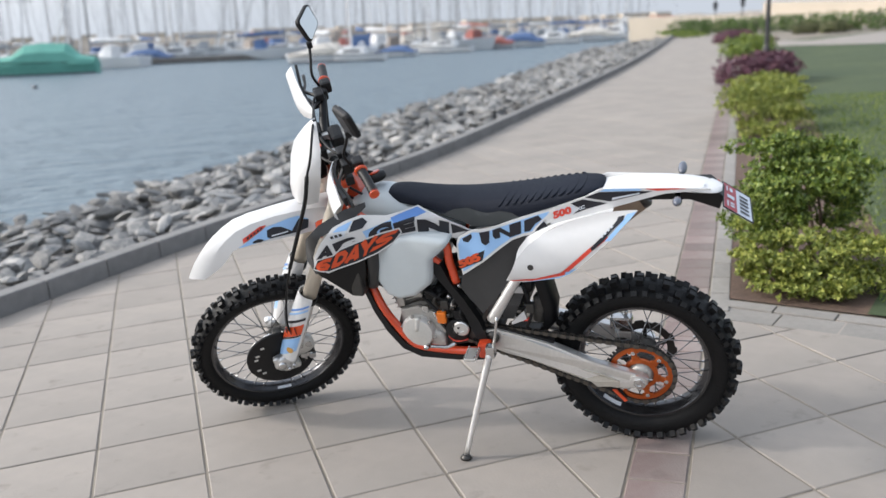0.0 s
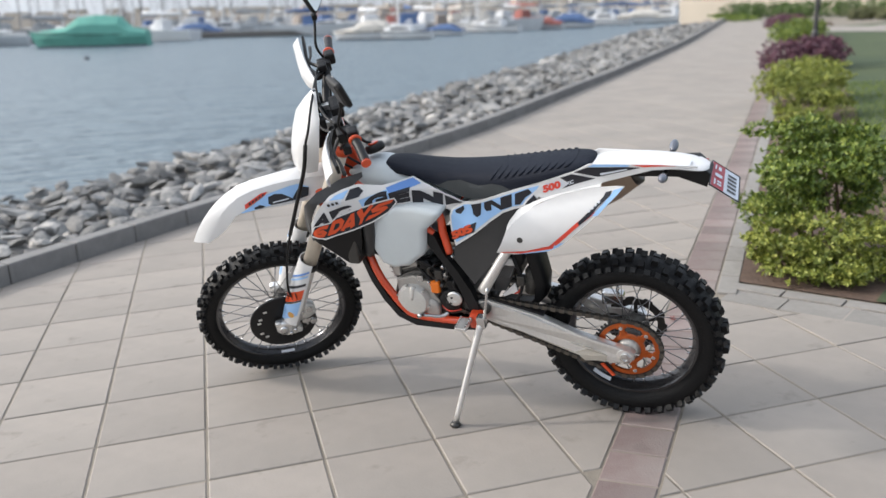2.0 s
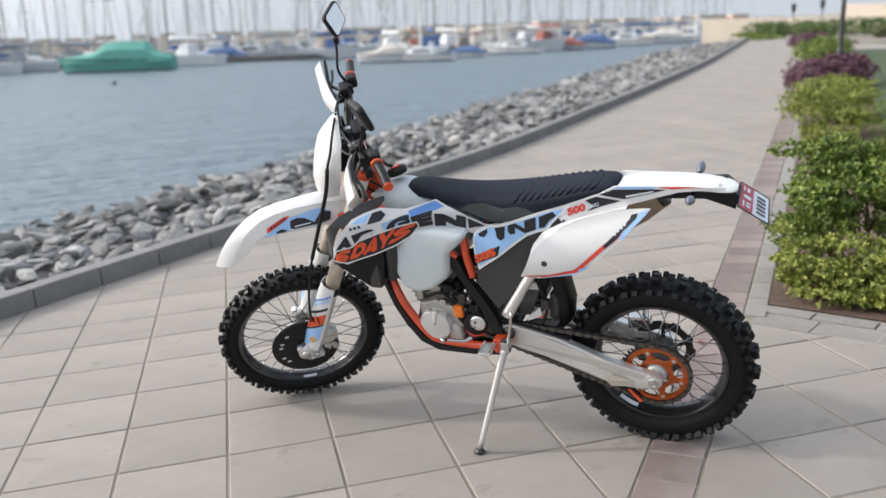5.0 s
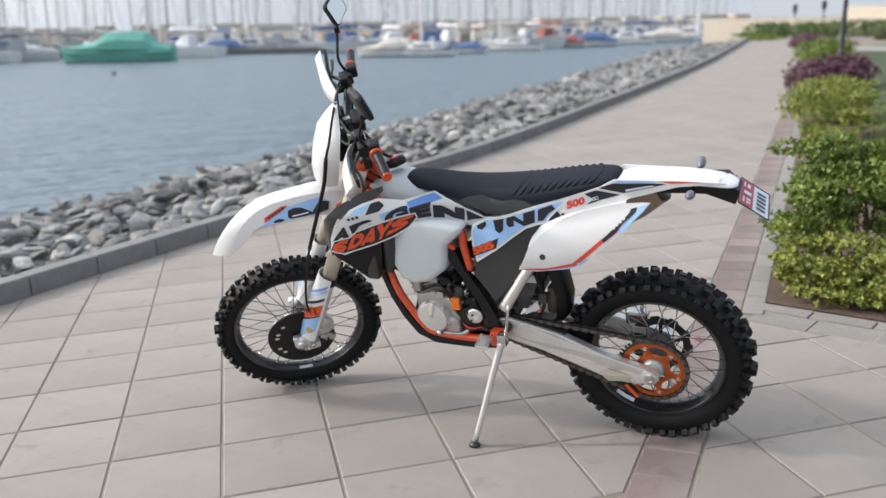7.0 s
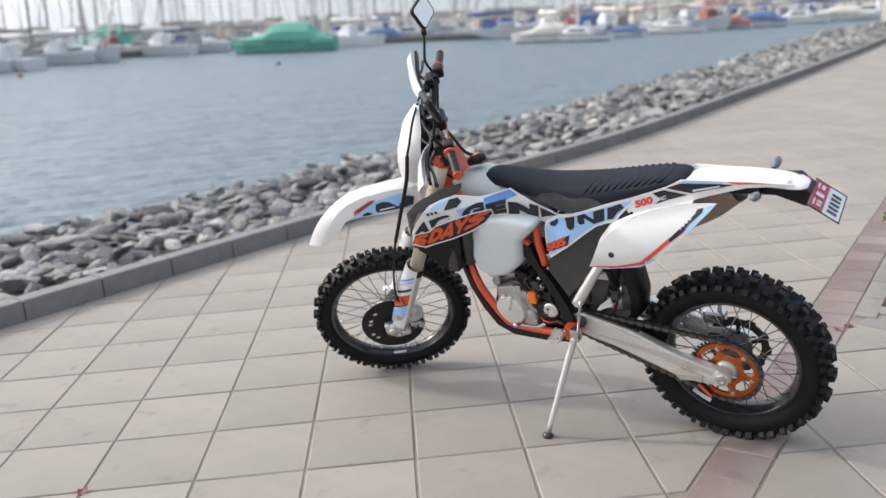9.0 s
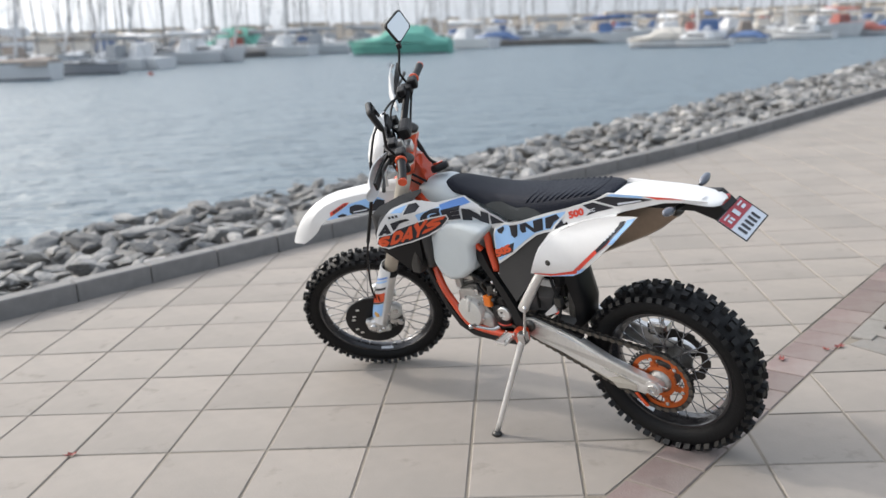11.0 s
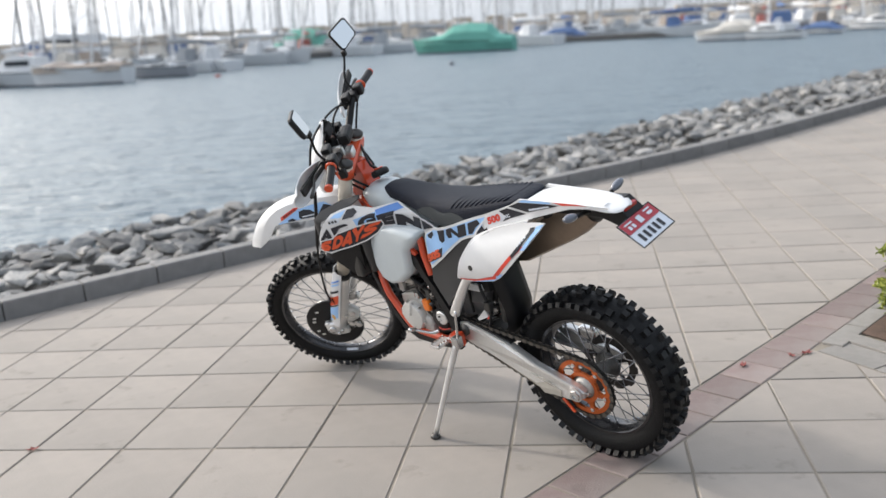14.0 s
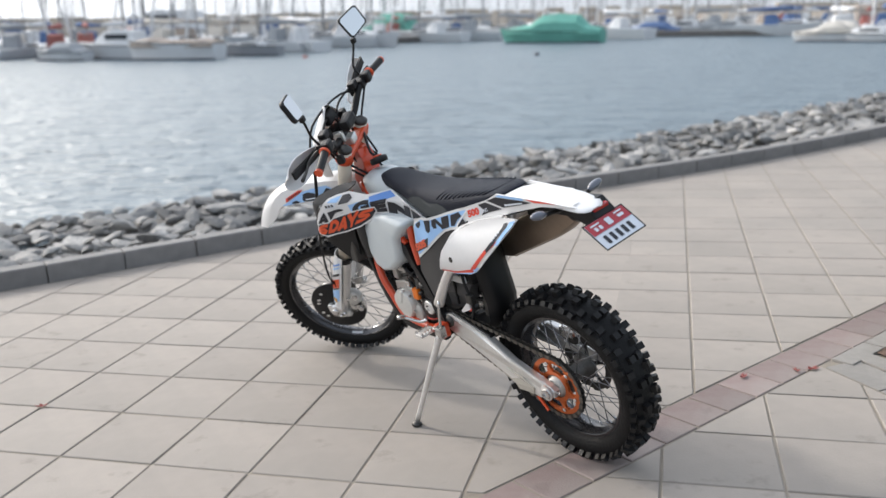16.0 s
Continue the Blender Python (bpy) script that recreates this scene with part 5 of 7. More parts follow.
for (x, z), (u, v) in (((0.060, 0.991), (0.062, 0.988)), ((0.103, 0.985), (0.109, 0.970)), ((0.19, 0.961), (0.197, 0.948)), ((0.25, 0.936), (0.255, 0.934)), ((0.291, 0.916), (0.300, 0.918)), ((0.350, 0.868), (0.352, 0.890)), ((0.388, 0.826), (0.384, 0.850))):
    a, b = Vector((x, panel_side(x, z) + 0.003, z)), Vector((u, (tail_side(u, v) if u < 0.32 else blue_side(u, v)) - 0.002, v))
    rows.append([bm.verts.new(q) for q in (a, a.lerp(b, 0.5) + Vector((0, 0.002, 0.005)), b)])
for p, q in zip(rows, rows[1:]):
    for k in range(2):
        bm.faces.new((p[k], p[k + 1], q[k + 1], q[k]))
part("panel_shoulder", bm, WHITE, side, smooth=True)


def decal(parent, outline, depth, mat, tag, off=0.0022):
    part("decal", drape(outline, depth, off, 0.008), mat, parent, tag, True)


decal(shroud, [(0.826, 0.970), (0.776, 0.982), (0.738, 0.989), (0.708, 0.969), (0.748, 0.959), (0.812, 0.951)], shroud_side, BLUE, "blue decal")
decal(shroud, [(1.012, 0.954), (0.996, 0.967), (0.95, 0.980), (0.966, 0.954)], shroud_side, SKY_BLUE, "pale blue decal")
decal(shroud, [(0.916, 0.941), (0.818, 0.966), (0.806, 0.935), (0.80, 0.918), (0.872, 0.905), (0.905, 0.905)], shroud_side, SKY_BLUE, "pale blue decal", 0.0018)
decal(shroud, [(0.960, 0.946), (0.946, 0.980), (0.917, 0.984), (0.900, 0.970), (0.914, 0.953)], shroud_side, NAVY, "navy decal")
decal(shroud, [(1.104, 0.820), (1.080, 0.862), (1.024, 0.871), (0.998, 0.891), (0.936, 0.908), (0.858, 0.926), (0.797, 0.933), (0.791, 0.914), (0.820, 0.879), (0.880, 0.848), (0.950, 0.826), (1.049, 0.806)], shroud_side, WHITE, "white sticker border", 0.0034)
decal(shroud, [(1.098, 0.824), (1.076, 0.859), (1.023, 0.866), (0.997, 0.885), (0.937, 0.902), (0.859, 0.920), (0.800, 0.928), (0.795, 0.915), (0.825, 0.883), (0.882, 0.853), (0.948, 0.832), (1.048, 0.811)], shroud_side, NAVY, "navy sticker ground", 0.0042)
for ch, corners in (("6", [(1.091, 0.825), (1.047, 0.816), (1.027, 0.861), (1.074, 0.857)]), ("D", [(1.036, 0.824), (0.993, 0.833), (0.967, 0.883), (1.010, 0.874)]), ("A", [(0.991, 0.834), (0.945, 0.845), (0.927, 0.896), (0.958, 0.888)]), ("Y", [(0.937, 0.846), (0.907, 0.856), (0.869, 0.916), (0.924, 0.901)]), ("S", [(0.903, 0.860), (0.832, 0.889), (0.800, 0.926), (0.870, 0.912)])):
    part("lettering", stroke_letter(ch, corners, shroud_side, 0.0062), ORANGE, shroud, "orange heavy letter " + ch, True)
for ch, corners in (("A", [(1.086, 0.857), (1.022, 0.864), (1.028, 0.910), (1.044, 0.914)]), ("R", [(1.012, 0.876), (0.912, 0.898), (0.914, 0.942), (1.019, 0.913)]), ("G", [(0.906, 0.900), (0.820, 0.910), (0.820, 0.965), (0.892, 0.948)]), ("E", [(0.810, 0.908), (0.747, 0.910), (0.744, 0.963), (0.816, 0.952)]), ("N", [(0.741, 0.896), (0.636, 0.881), (0.630, 0.931), (0.738, 0.952)])):
    part("lettering", fitted_letter(ch, corners, shroud_side, 0.003, 0.09), NAVY, shroud, "heavy navy letter " + ch, True)
decal(shroud, [(0.624, 0.926), (0.562, 0.899), (0.604, 0.892), (0.624, 0.886)], shroud_side, NAVY, "cut navy letter", 0.003)
decal(shroud, [(1.028, 0.927), (1.011, 0.947), (0.969, 0.954), (0.975, 0.934)], shroud_side, SIGN_WHITE, "pale badge", 0.003)
for k in range(3):
    x = 1.018 - 0.014 * k
    decal(shroud, [(x, 0.932 + 0.002 * k), (x - 0.009, 0.934 + 0.002 * k), (x - 0.006, 0.944 + 0.002 * k), (x + 0.003, 0.942 + 0.002 * k)], shroud_side, GREY, "small grey bar", 0.004)
decal(cover, BLUE_FIELD, blue_side, SKY_BLUE, "pale blue field", 0.0018)
for outline in (
    [(0.582, 0.880), (0.547, 0.900), (0.545, 0.887), (0.561, 0.868), (0.579, 0.870)],
    [(0.518, 0.906), (0.479, 0.914), (0.484, 0.871), (0.498, 0.861), (0.512, 0.870), (0.514, 0.890)],
    [(0.469, 0.916), (0.442, 0.925), (0.410, 0.906), (0.410, 0.934), (0.369, 0.947), (0.371, 0.903), (0.410, 0.889), (0.444, 0.909), (0.444, 0.888), (0.462, 0.884), (0.470, 0.895)],
    [(0.358, 0.948), (0.310, 0.966), (0.298, 0.952), (0.322, 0.936), (0.341, 0.911), (0.360, 0.908)],
):
    decal(cover, outline, blue_side, NAVY, "ragged navy letter", 0.003)
decal(cover, [(0.330, 0.908), (0.292, 0.945), (0.280, 0.928), (0.295, 0.916)], blue_side, NAVY, "navy decal", 0.003)
decal(cover, [(0.331, 0.899), (0.316, 0.922), (0.288, 0.952), (0.250, 0.985), (0.258, 0.985), (0.295, 0.953), (0.323, 0.925), (0.338, 0.902)], blue_side, WHITE, "white border", 0.0042)
decal(cover, [(0.602, 0.764), (0.597, 0.797), (0.503, 0.843), (0.514, 0.804)], blue_side, NAVY, "navy sticker ground", 0.0030)
for dx in (0.0024, 0.0008, -0.0008, -0.0024):
    part("lettering", lettering("505", (0.597 + dx, 0.770), (0.518 + dx, 0.808), 0.027, blue_side, 0.0046 + dx * 0.1, 0.2, 0.04), ORANGE, cover, "small orange lettering")
PANEL_OUT = lambda x, z: panel_side(x, z) + 0.004
decal(side, [(0.414, 0.746), (0.326, 0.755), (0.238, 0.782), (0.143, 0.871), (0.086, 0.918), (0.073, 0.912), (0.131, 0.865), (0.228, 0.772), (0.341, 0.745), (0.41, 0.742)], PANEL_OUT, RED, "red stripe")
decal(side, [(0.37, 0.737), (0.236, 0.768), (0.216, 0.790), (0.182, 0.801), (0.208, 0.779), (0.243, 0.7615)], PANEL_OUT, SKY_BLUE, "pale blue stripe")
decal(side, [(0.088, 0.900), (0.068, 0.903), (0.031, 0.945), (0.006, 0.969), (-0.015, 0.994), (0.016, 0.984), (0.027, 0.967)], PANEL_OUT, SKY_BLUE, "pale blue stripe", 0.0026)
decal(side, [(0.135, 0.876), (0.098, 0.913), (0.049, 0.963), (0.043, 0.976), (0.023, 0.982), (0.027, 0.967), (0.067, 0.931), (0.089, 0.903), (0.128, 0.867)], PANEL_OUT, NAVY, "navy stripe", 0.0032)
for k in range(4):
    x, z = 0.100 - 0.0105 * k, 0.915 + 0.0100 * k
    decal(side, [(x, z), (x - 0.006, z + 0.006), (x - 0.010, z + 0.002), (x - 0.004, z - 0.004)], PANEL_OUT, SIGN_WHITE, "small pale bar", 0.0042)
part("bolt", lathe([(0.0105, -0.004), (0.0105, 0.003), (0.004, 0.004)], (0.338, 0.1745, 0.801), (0, 1, 0.1), 20), DARK_STEEL, side, "dark panel bolt")
decal(strip, [(0.152, 1.027), (0.105, 1.045), (-0.021, 1.047), (-0.063, 1.046), (-0.002, 1.030), (0.073, 1.012)], tail_side, NAVY, "navy decal")
decal(strip, [(0.199, 1.007), (0.160, 1.020), (0.082, 1.006), (0.150, 0.985), (0.193, 0.968), (0.172, 0.989)], tail_side, NAVY, "navy decal")
decal(strip, [(0.066, 1.025), (-0.021, 1.042), (-0.022, 1.038), (0.065, 1.018)], tail_side, SIGN_WHITE, "pale bar", 0.0035)
decal(strip, [(0.105, 1.047), (0.086, 1.0555), (-0.015, 1.0555), (-0.030, 1.053), (-0.021, 1.0485)], tail_side, SKY_BLUE, "pale blue decal", 0.003)
decal(strip, [(-0.034, 1.0555), (-0.129, 1.0555), (-0.176, 1.0525), (-0.123, 1.051), (-0.075, 1.0475)], tail_side, RED, "red decal", 0.003)
decal(strip, [(0.262, 0.950), (0.190, 0.972), (0.187, 1.000), (0.250, 0.985)], tail_side, SIGN_WHITE, "pale number backing", 0.0022)
part("lettering", lettering("500", (0.255, 0.953), (0.194, 0.974), 0.026, tail_side, 0.004, 0.25, 0.06), RED, strip, "red lettering 500")
part("lettering", lettering("EXC", (0.188, 0.977), (0.152, 0.990), 0.012, tail_side, 0.004, 0.2, 0.04), SIGN_WHITE, strip, "small white lettering EXC")

# tail: an upturned trough of white plastic
SEC = [(0.20, 1.016, 0.082, 0.018), (0.12, 1.038, 0.080, 0.014), (0.05, 1.048, 0.076, 0.006), (-0.03, 1.052, 0.072, 0.004), (-0.10, 1.053, 0.069, 0.004), (-0.17, 1.050, 0.064, 0.005), (-0.215, 1.046, 0.060, 0.006), (-0.244, 1.041, 0.054, 0.006), (-0.262, 1.037, 0.040, 0.006), (-0.270, 1.034, 0.022, 0.005)]
bm = bmesh.new()
rows = []
for x, z, w, drop in SEC:
    c = tail_shift(x)
    rows.append([bm.verts.new((x, y + c, q)) for y, q in ((-w, z - drop - 0.003), (-w * 0.93, z - drop), (-w * 0.45, z), (0, z - 0.001), (w * 0.45, z), (w * 0.93, z - drop), (w, z - drop - 0.003))])
for a, b in zip(rows, rows[1:]):
    for j in range(6):
        bm.faces.new((a[j], a[j + 1], b[j + 1], b[j]))
bmesh.ops.recalc_face_normals(bm, faces=bm.faces)
tail = fixed("rear_mudguard", bm, WHITE, "white plastic rear mudguard")
sub = tail.modifiers.new("smooth", "SUBSURF")
sub.levels = sub.render_levels = 1
soften(tail, 50, thick=0.004)
part("emblem", sheet_mesh([(-0.205, 0.075), (-0.205, 0.045), (-0.215, 0.045), (-0.215, 0.075)], 1.0495), SIGN_WHITE, tail, "small grey emblem")
holder = soften(fixed("plate_holder", slab([(0.142, 0.945), (0.16, 0.985), (-0.083, 1.03), (-0.232, 1.04), (-0.275, 1.0), (-0.262, 0.957), (-0.172, 0.99), (-0.101, 0.99), (0.008, 0.988)], -0.045, 0.045, 0.004, axis="y"), BLACK, "black number plate holder", False), 35)
part("tail_lamp", box((0.03, 0.07, 0.024), (-0.246, 0, 1.014), 0.006), TAIL_LENS, holder, "red tail lamp")


def plate_point(s, t, off=0.0):
    """s across (0 left to 1 right), t down (0 top to 1 bottom)."""
    tl, tr, bl, br = Vector((-0.273, 0.108, 0.995)), Vector((-0.266, -0.078, 0.994)), Vector((-0.361, 0.110, 0.938)), Vector((-0.352, -0.078, 0.935))
    n = (tr - tl).cross(bl - tl).normalized()
    return tl.lerp(tr, s).lerp(bl.lerp(br, s), t) + n * off


def plate_patch(s0, t0, s1, t1, off, skew=0.0):
    bm = bmesh.new()
    bm.faces.new([bm.verts.new(plate_point(*q, off)) for q in ((s0, t0), (s1, t0), (s1 + skew, t1), (s0 + skew, t1))])
    return bm


up = 1 if plate_point(0.5, 0.5, 0.01).z > plate_point(0.5, 0.5).z else -1
bm = bmesh.new()
a = [bm.verts.new(plate_point(*q, 0)) for q in ((0, 0), (1, 0), (1, 1), (0, 1))]
b = [bm.verts.new(plate_point(*q, up * 0.003)) for q in ((0, 0), (1, 0), (1, 1), (0, 1))]
bm.faces.new(a)
bm.faces.new(b)
for i in range(4):
    bm.faces.new((a[i], a[(i + 1) % 4], b[(i + 1) % 4], b[i]))
bmesh.ops.recalc_face_normals(bm, faces=bm.faces)
plate = fixed("number_plate", bm, SIGN_WHITE, "square red and white number plate", False)
part("red_field", plate_patch(0.02, 0.03, 0.98, 0.46, up * 0.0045), SIGN_RED, plate, "red upper field")
for s0, t0, s1, t1 in ((0.10, 0.12, 0.32, 0.17), (0.13, 0.23, 0.20, 0.37), (0.24, 0.23, 0.31, 0.37), (0.70, 0.11, 0.89, 0.16), (0.72, 0.23, 0.87, 0.33)):
    part("bar", plate_patch(s0, t0, s1, t1, up * 0.006), SIGN_WHITE, plate, "pale bar")
part("emblem", plate_patch(0.44, 0.13, 0.57, 0.38, up * 0.006), SIGN_WHITE, plate, "pale emblem")
for k in range(5):
    part("bar", plate_patch(0.14 + 0.15 * k, 0.58, 0.22 + 0.15 * k, 0.88, up * 0.0045), NAVY, plate, "dark bar")
bm = bmesh.new()
edge = [plate_point(*q, up * 0.003) for q in ((0, 0), (1, 0), (1, 1), (0, 1), (0, 0))]
for p, q in zip(edge, edge[1:]):
    tube([p, q], 0.0022, 2, 6, bm)
part("plate_rim", bm, BLACK, plate, "thin dark plate rim")
for s in (1, -1):
    stalk = fixed("indicator", tube([(-0.135, s * 0.05, 1.012), (-0.138, s * 0.105 + 0.018, 1.026)], 0.008, 4, 10), BLACK, "indicator with a clear lens")
    bm = bmesh.new()
    bmesh.ops.create_uvsphere(bm, u_segments=16, v_segments=10, radius=1, matrix=Matrix.Translation((-0.140, s * 0.130 + 0.020, 1.034)) @ Matrix.Rotation(s * 0.2, 4, "X") @ Matrix.Diagonal((0.015, 0.034, 0.014, 1)))
    part("lens", bm, LENS, stalk, "clear indicator lens", True)

# seat
XS = [0.885, 0.868, 0.82, 0.75, 0.68, 0.60, 0.53, 0.46, 0.36, 0.25, 0.16, 0.113, 0.096]
TOP = [1.010, 1.026, 1.026, 1.012, 1.004, 1.004, 1.006, 1.010, 1.019, 1.035, 1.047, 1.048, 1.042]
LOW = [0.998, 0.992, 0.988, 0.980, 0.966, 0.938, 0.918, 0.928, 0.962, 0.998, 1.024, 1.036, 1.038]
HALF = [0.03, 0.05, 0.064, 0.075, 0.084, 0.092, 0.10, 0.106, 0.108, 0.100, 0.088, 0.066, 0.036]
bm = bmesh.new()
rows = []
for x, t, l, w in zip(XS, TOP, LOW, HALF):
    rows.append([bm.verts.new(q) for q in ((x, -w, l), (x, -w * 0.99, l + (t - l) * 0.5), (x, -w * 0.86, l + (t - l) * 0.88), (x, -w * 0.5, t), (x, 0, t + 0.003), (x, w * 0.5, t), (x, w * 0.86, l + (t - l) * 0.88), (x, w * 0.99, l + (t - l) * 0.5), (x, w, l))])
for a, b in zip(rows, rows[1:]):
    for j in range(8):
        bm.faces.new((a[j], a[j + 1], b[j + 1], b[j]))
bm.faces.new(rows[0])
bm.faces.new(rows[-1][::-1])
for v in bm.verts:
    v.co.y += 0.6 * tail_shift(v.co.x)
bmesh.ops.recalc_face_normals(bm, faces=bm.faces)
seat = fixed("seat", bm, VINYL, "long dark grey ribbed seat")
sub = seat.modifiers.new("smooth", "SUBSURF")
sub.levels = sub.render_levels = 1
for k in range(11):
    x = 0.425 - 0.026 * k
    t, l, w = lerp_at(-x, [-q for q in XS], TOP), lerp_at(-x, [-q for q in XS], LOW), lerp_at(-x, [-q for q in XS], HALF)
    c = 0.6 * tail_shift(x)
    part("rib", tube([(x + dx, y + c, z) for dx, y, z in ((0.022, w * 0.885, l + (t - l) * 0.66), (0.010, w * 0.80, l + (t - l) * 0.85), (0, w * 0.45, t - 0.0022), (-0.004, 0, t - 0.0005), (0, -w * 0.45, t - 0.0022), (0.010, -w * 0.80, l + (t - l) * 0.85), (0.022, -w * 0.885, l + (t - l) * 0.66))], 0.0030, 22, 8), VINYL, seat, smooth=True)
SEAT_PATCH = [(0.655, 0.955), (0.61, 0.976), (0.56, 0.984), (0.52, 0.974), (0.49, 0.968), (0.44, 0.978), (0.40, 0.972), (0.37, 0.957), (0.46, 0.924), (0.52, 0.914), (0.545, 0.916), (0.60, 0.937)]
part("seat_side_patch", drape(SEAT_PATCH, lambda x, z: lerp_at(-x, [-q for q in XS], HALF) * (1.0 - 0.05 * max(0, z - 0.95) / 0.04) + 0.6 * tail_shift(x), 0.0025, 0.02), VINYL_SIDE, seat, "lighter grey side vinyl", True)

# tank: milky plastic lobe and top
lobe = fixed("fuel_tank", slab([(0.914, 0.84), (0.86, 0.876), (0.806, 0.900), (0.737, 0.904), (0.680, 0.895), (0.618, 0.884), (0.646, 0.850), (0.697, 0.806), (0.705, 0.741), (0.716, 0.706), (0.779, 0.656), (0.844, 0.640), (0.892, 0.660), (0.918, 0.716)], -0.165, 0.165, axis="y"), TANK, "milky translucent plastic fuel tank")
b = lobe.modifiers.new("round", "BEVEL")
b.width, b.segments, b.limit_method, b.angle_limit = 0.026, 4, "ANGLE", radians(50)
SEC = [(1.05, 0.985, 0.03, 0.93), (1.0, 1.005, 0.055, 0.92), (0.94, 1.026, 0.082, 0.90), (0.885, 1.030, 0.094, 0.88), (0.83, 1.008, 0.092, 0.88), (0.76, 0.98, 0.080, 0.87), (0.68, 0.93, 0.072, 0.86), (0.60, 0.88, 0.065, 0.84)]
bm = bmesh.new()
rows = []
for x, t, w, l in SEC:
    rows.append([bm.verts.new(q) for q in ((x, -w, l), (x, -w, l + (t - l) * 0.7), (x, -w * 0.6, t), (x, 0, t + 0.006), (x, w * 0.6, t), (x, w, l + (t - l) * 0.7), (x, w, l))])
for a, b in zip(rows, rows[1:]):
    for j in range(7):
        bm.faces.new((a[j], a[(j + 1) % 7], b[(j + 1) % 7], b[j]))
bm.faces.new(rows[0])
bm.faces.new(rows[-1][::-1])
bmesh.ops.recalc_face_normals(bm, faces=bm.faces)
top = fixed("tank_top", bm, TANK, "milky plastic tank top")
sub = top.modifiers.new("smooth", "SUBSURF")
sub.levels = sub.render_levels = 1
part("tank_cap", lathe([(0.036, 0), (0.038, 0.012), (0.034, 0.024), (0.012, 0.028)], (0.915, 0, 1.05), (0.25, 0, 1), 24), BLACK, top, "black fuel cap", True)
part("cap_insert", lathe([(0.020, 0), (0.020, 0.004), (0.012, 0.005)], (0.922, 0, 1.077), (0.25, 0, 1), 20), FRAME_ORANGE, top, "orange cap insert", True)
part("breather_hose", tube([(0.925, 0, 1.075), (0.965, 0.0, 1.092), (1.035, -0.036, 1.139), (1.085, -0.065, 1.160)], 0.006, 16, 8), BLACK, top, smooth=True)

# frame, engine and running gear
for s in (1, -1):
    fixed("cradle_tube", tube([(1.01, s * 0.05, 0.80), (0.972, s * 0.10, 0.68), (0.932, s * 0.125, 0.59), (0.895, s * 0.125, 0.518), (0.85, s * 0.125, 0.45), (0.805, s * 0.125, 0.420), (0.667, s * 0.125, 0.409), (0.554, s * 0.125, 0.414)], 0.0152, 40, 14), FRAME_ORANGE, "orange frame cradle tube")
    fixed("frame_spar", tube([(1.03, s * 0.04, 0.96), (0.86, s * 0.085, 0.90), (0.67, s * 0.108, 0.87), (0.645, s * 0.115, 0.777), (0.63, s * 0.118, 0.70)], 0.0150, 40, 14), FRAME_ORANGE, "orange main frame spar")
    fixed("frame_guard", loft([[(x + dx, s * y, z + dz) for dx, y, dz in ((-0.026, 0.10, -0.014), (-0.026, 0.136, -0.014), (0.026, 0.136, 0.014), (0.026, 0.10, 0.014))] for x, z in ((0.70, 0.79), (0.675, 0.72), (0.63, 0.65), (0.585, 0.56), (0.553, 0.46))]), BLACK, "black plastic frame guard", False)
    fixed("subframe_strut", tube([(0.50, s * 0.165, 0.578), (0.455, s * 0.16, 0.65), (0.40, s * 0.145, 0.735), (0.30, s * 0.11, 0.86)], [0.021, 0.0185, 0.017, 0.014], 20, 14), ALLOY, "pale alloy subframe strut")
    fixed("subframe_rail", tube([(0.62, s * 0.08, 0.86), (0.4, s * 0.085, 0.93), (0.1, s * 0.07, 1.0)], 0.012, 12, 10), ALLOY, "alloy subframe rail")
    fixed("peg_bracket", box((0.046, 0.045, 0.062), (0.545, s * 0.15, 0.442), 0.01), FRAME_ORANGE, "orange footpeg bracket", False)
    peg = fixed("footpeg", box((0.044, 0.075, 0.012), (0.578, s * 0.208, 0.452), 0.003), ALLOY, "toothed alloy footpeg", False)
    for k in range(5):
        for e in (-1, 1):
            part("peg_tooth", box((0.005, 0.008, 0.009), (0.578 + e * 0.019, s * (0.178 + 0.015 * k), 0.461)), STEEL, peg)
fixed("upper_tube", tube([(1.04, 0, 1.0), (0.85, 0, 0.94), (0.65, 0, 0.90)], 0.022, 12, 14), FRAME_ORANGE, "orange top frame tube")
fixed("orange_brace", slab([(0.745, 0.80), (0.70, 0.815), (0.672, 0.79), (0.70, 0.755)], 0.118, 0.134, 0.003, axis="y"), FRAME_ORANGE, "orange frame gusset", False)
SKID = [(0.975, 0.665), (0.944, 0.58), (0.908, 0.502), (0.862, 0.434), (0.805, 0.404), (0.667, 0.396), (0.56, 0.400), (0.56, 0.380), (0.667, 0.372), (0.808, 0.376), (0.878, 0.41), (0.928, 0.482), (0.966, 0.565), (0.993, 0.665)]
for s in (1, -1):
    soften(fixed("frame_protector", slab(SKID, s * 0.108 if s > 0 else -0.136, 0.136 if s > 0 else -0.108, 0.004, axis="y"), BLACK, "black plastic frame protector", False), 35)
soften(fixed("skid_plate", slab([(0.862, 0.43), (0.805, 0.402), (0.667, 0.394), (0.57, 0.398), (0.57, 0.384), (0.667, 0.376), (0.808, 0.380), (0.872, 0.412)], -0.106, 0.106, 0.004, axis="y"), BLACK, "black plastic skid plate", False), 35)


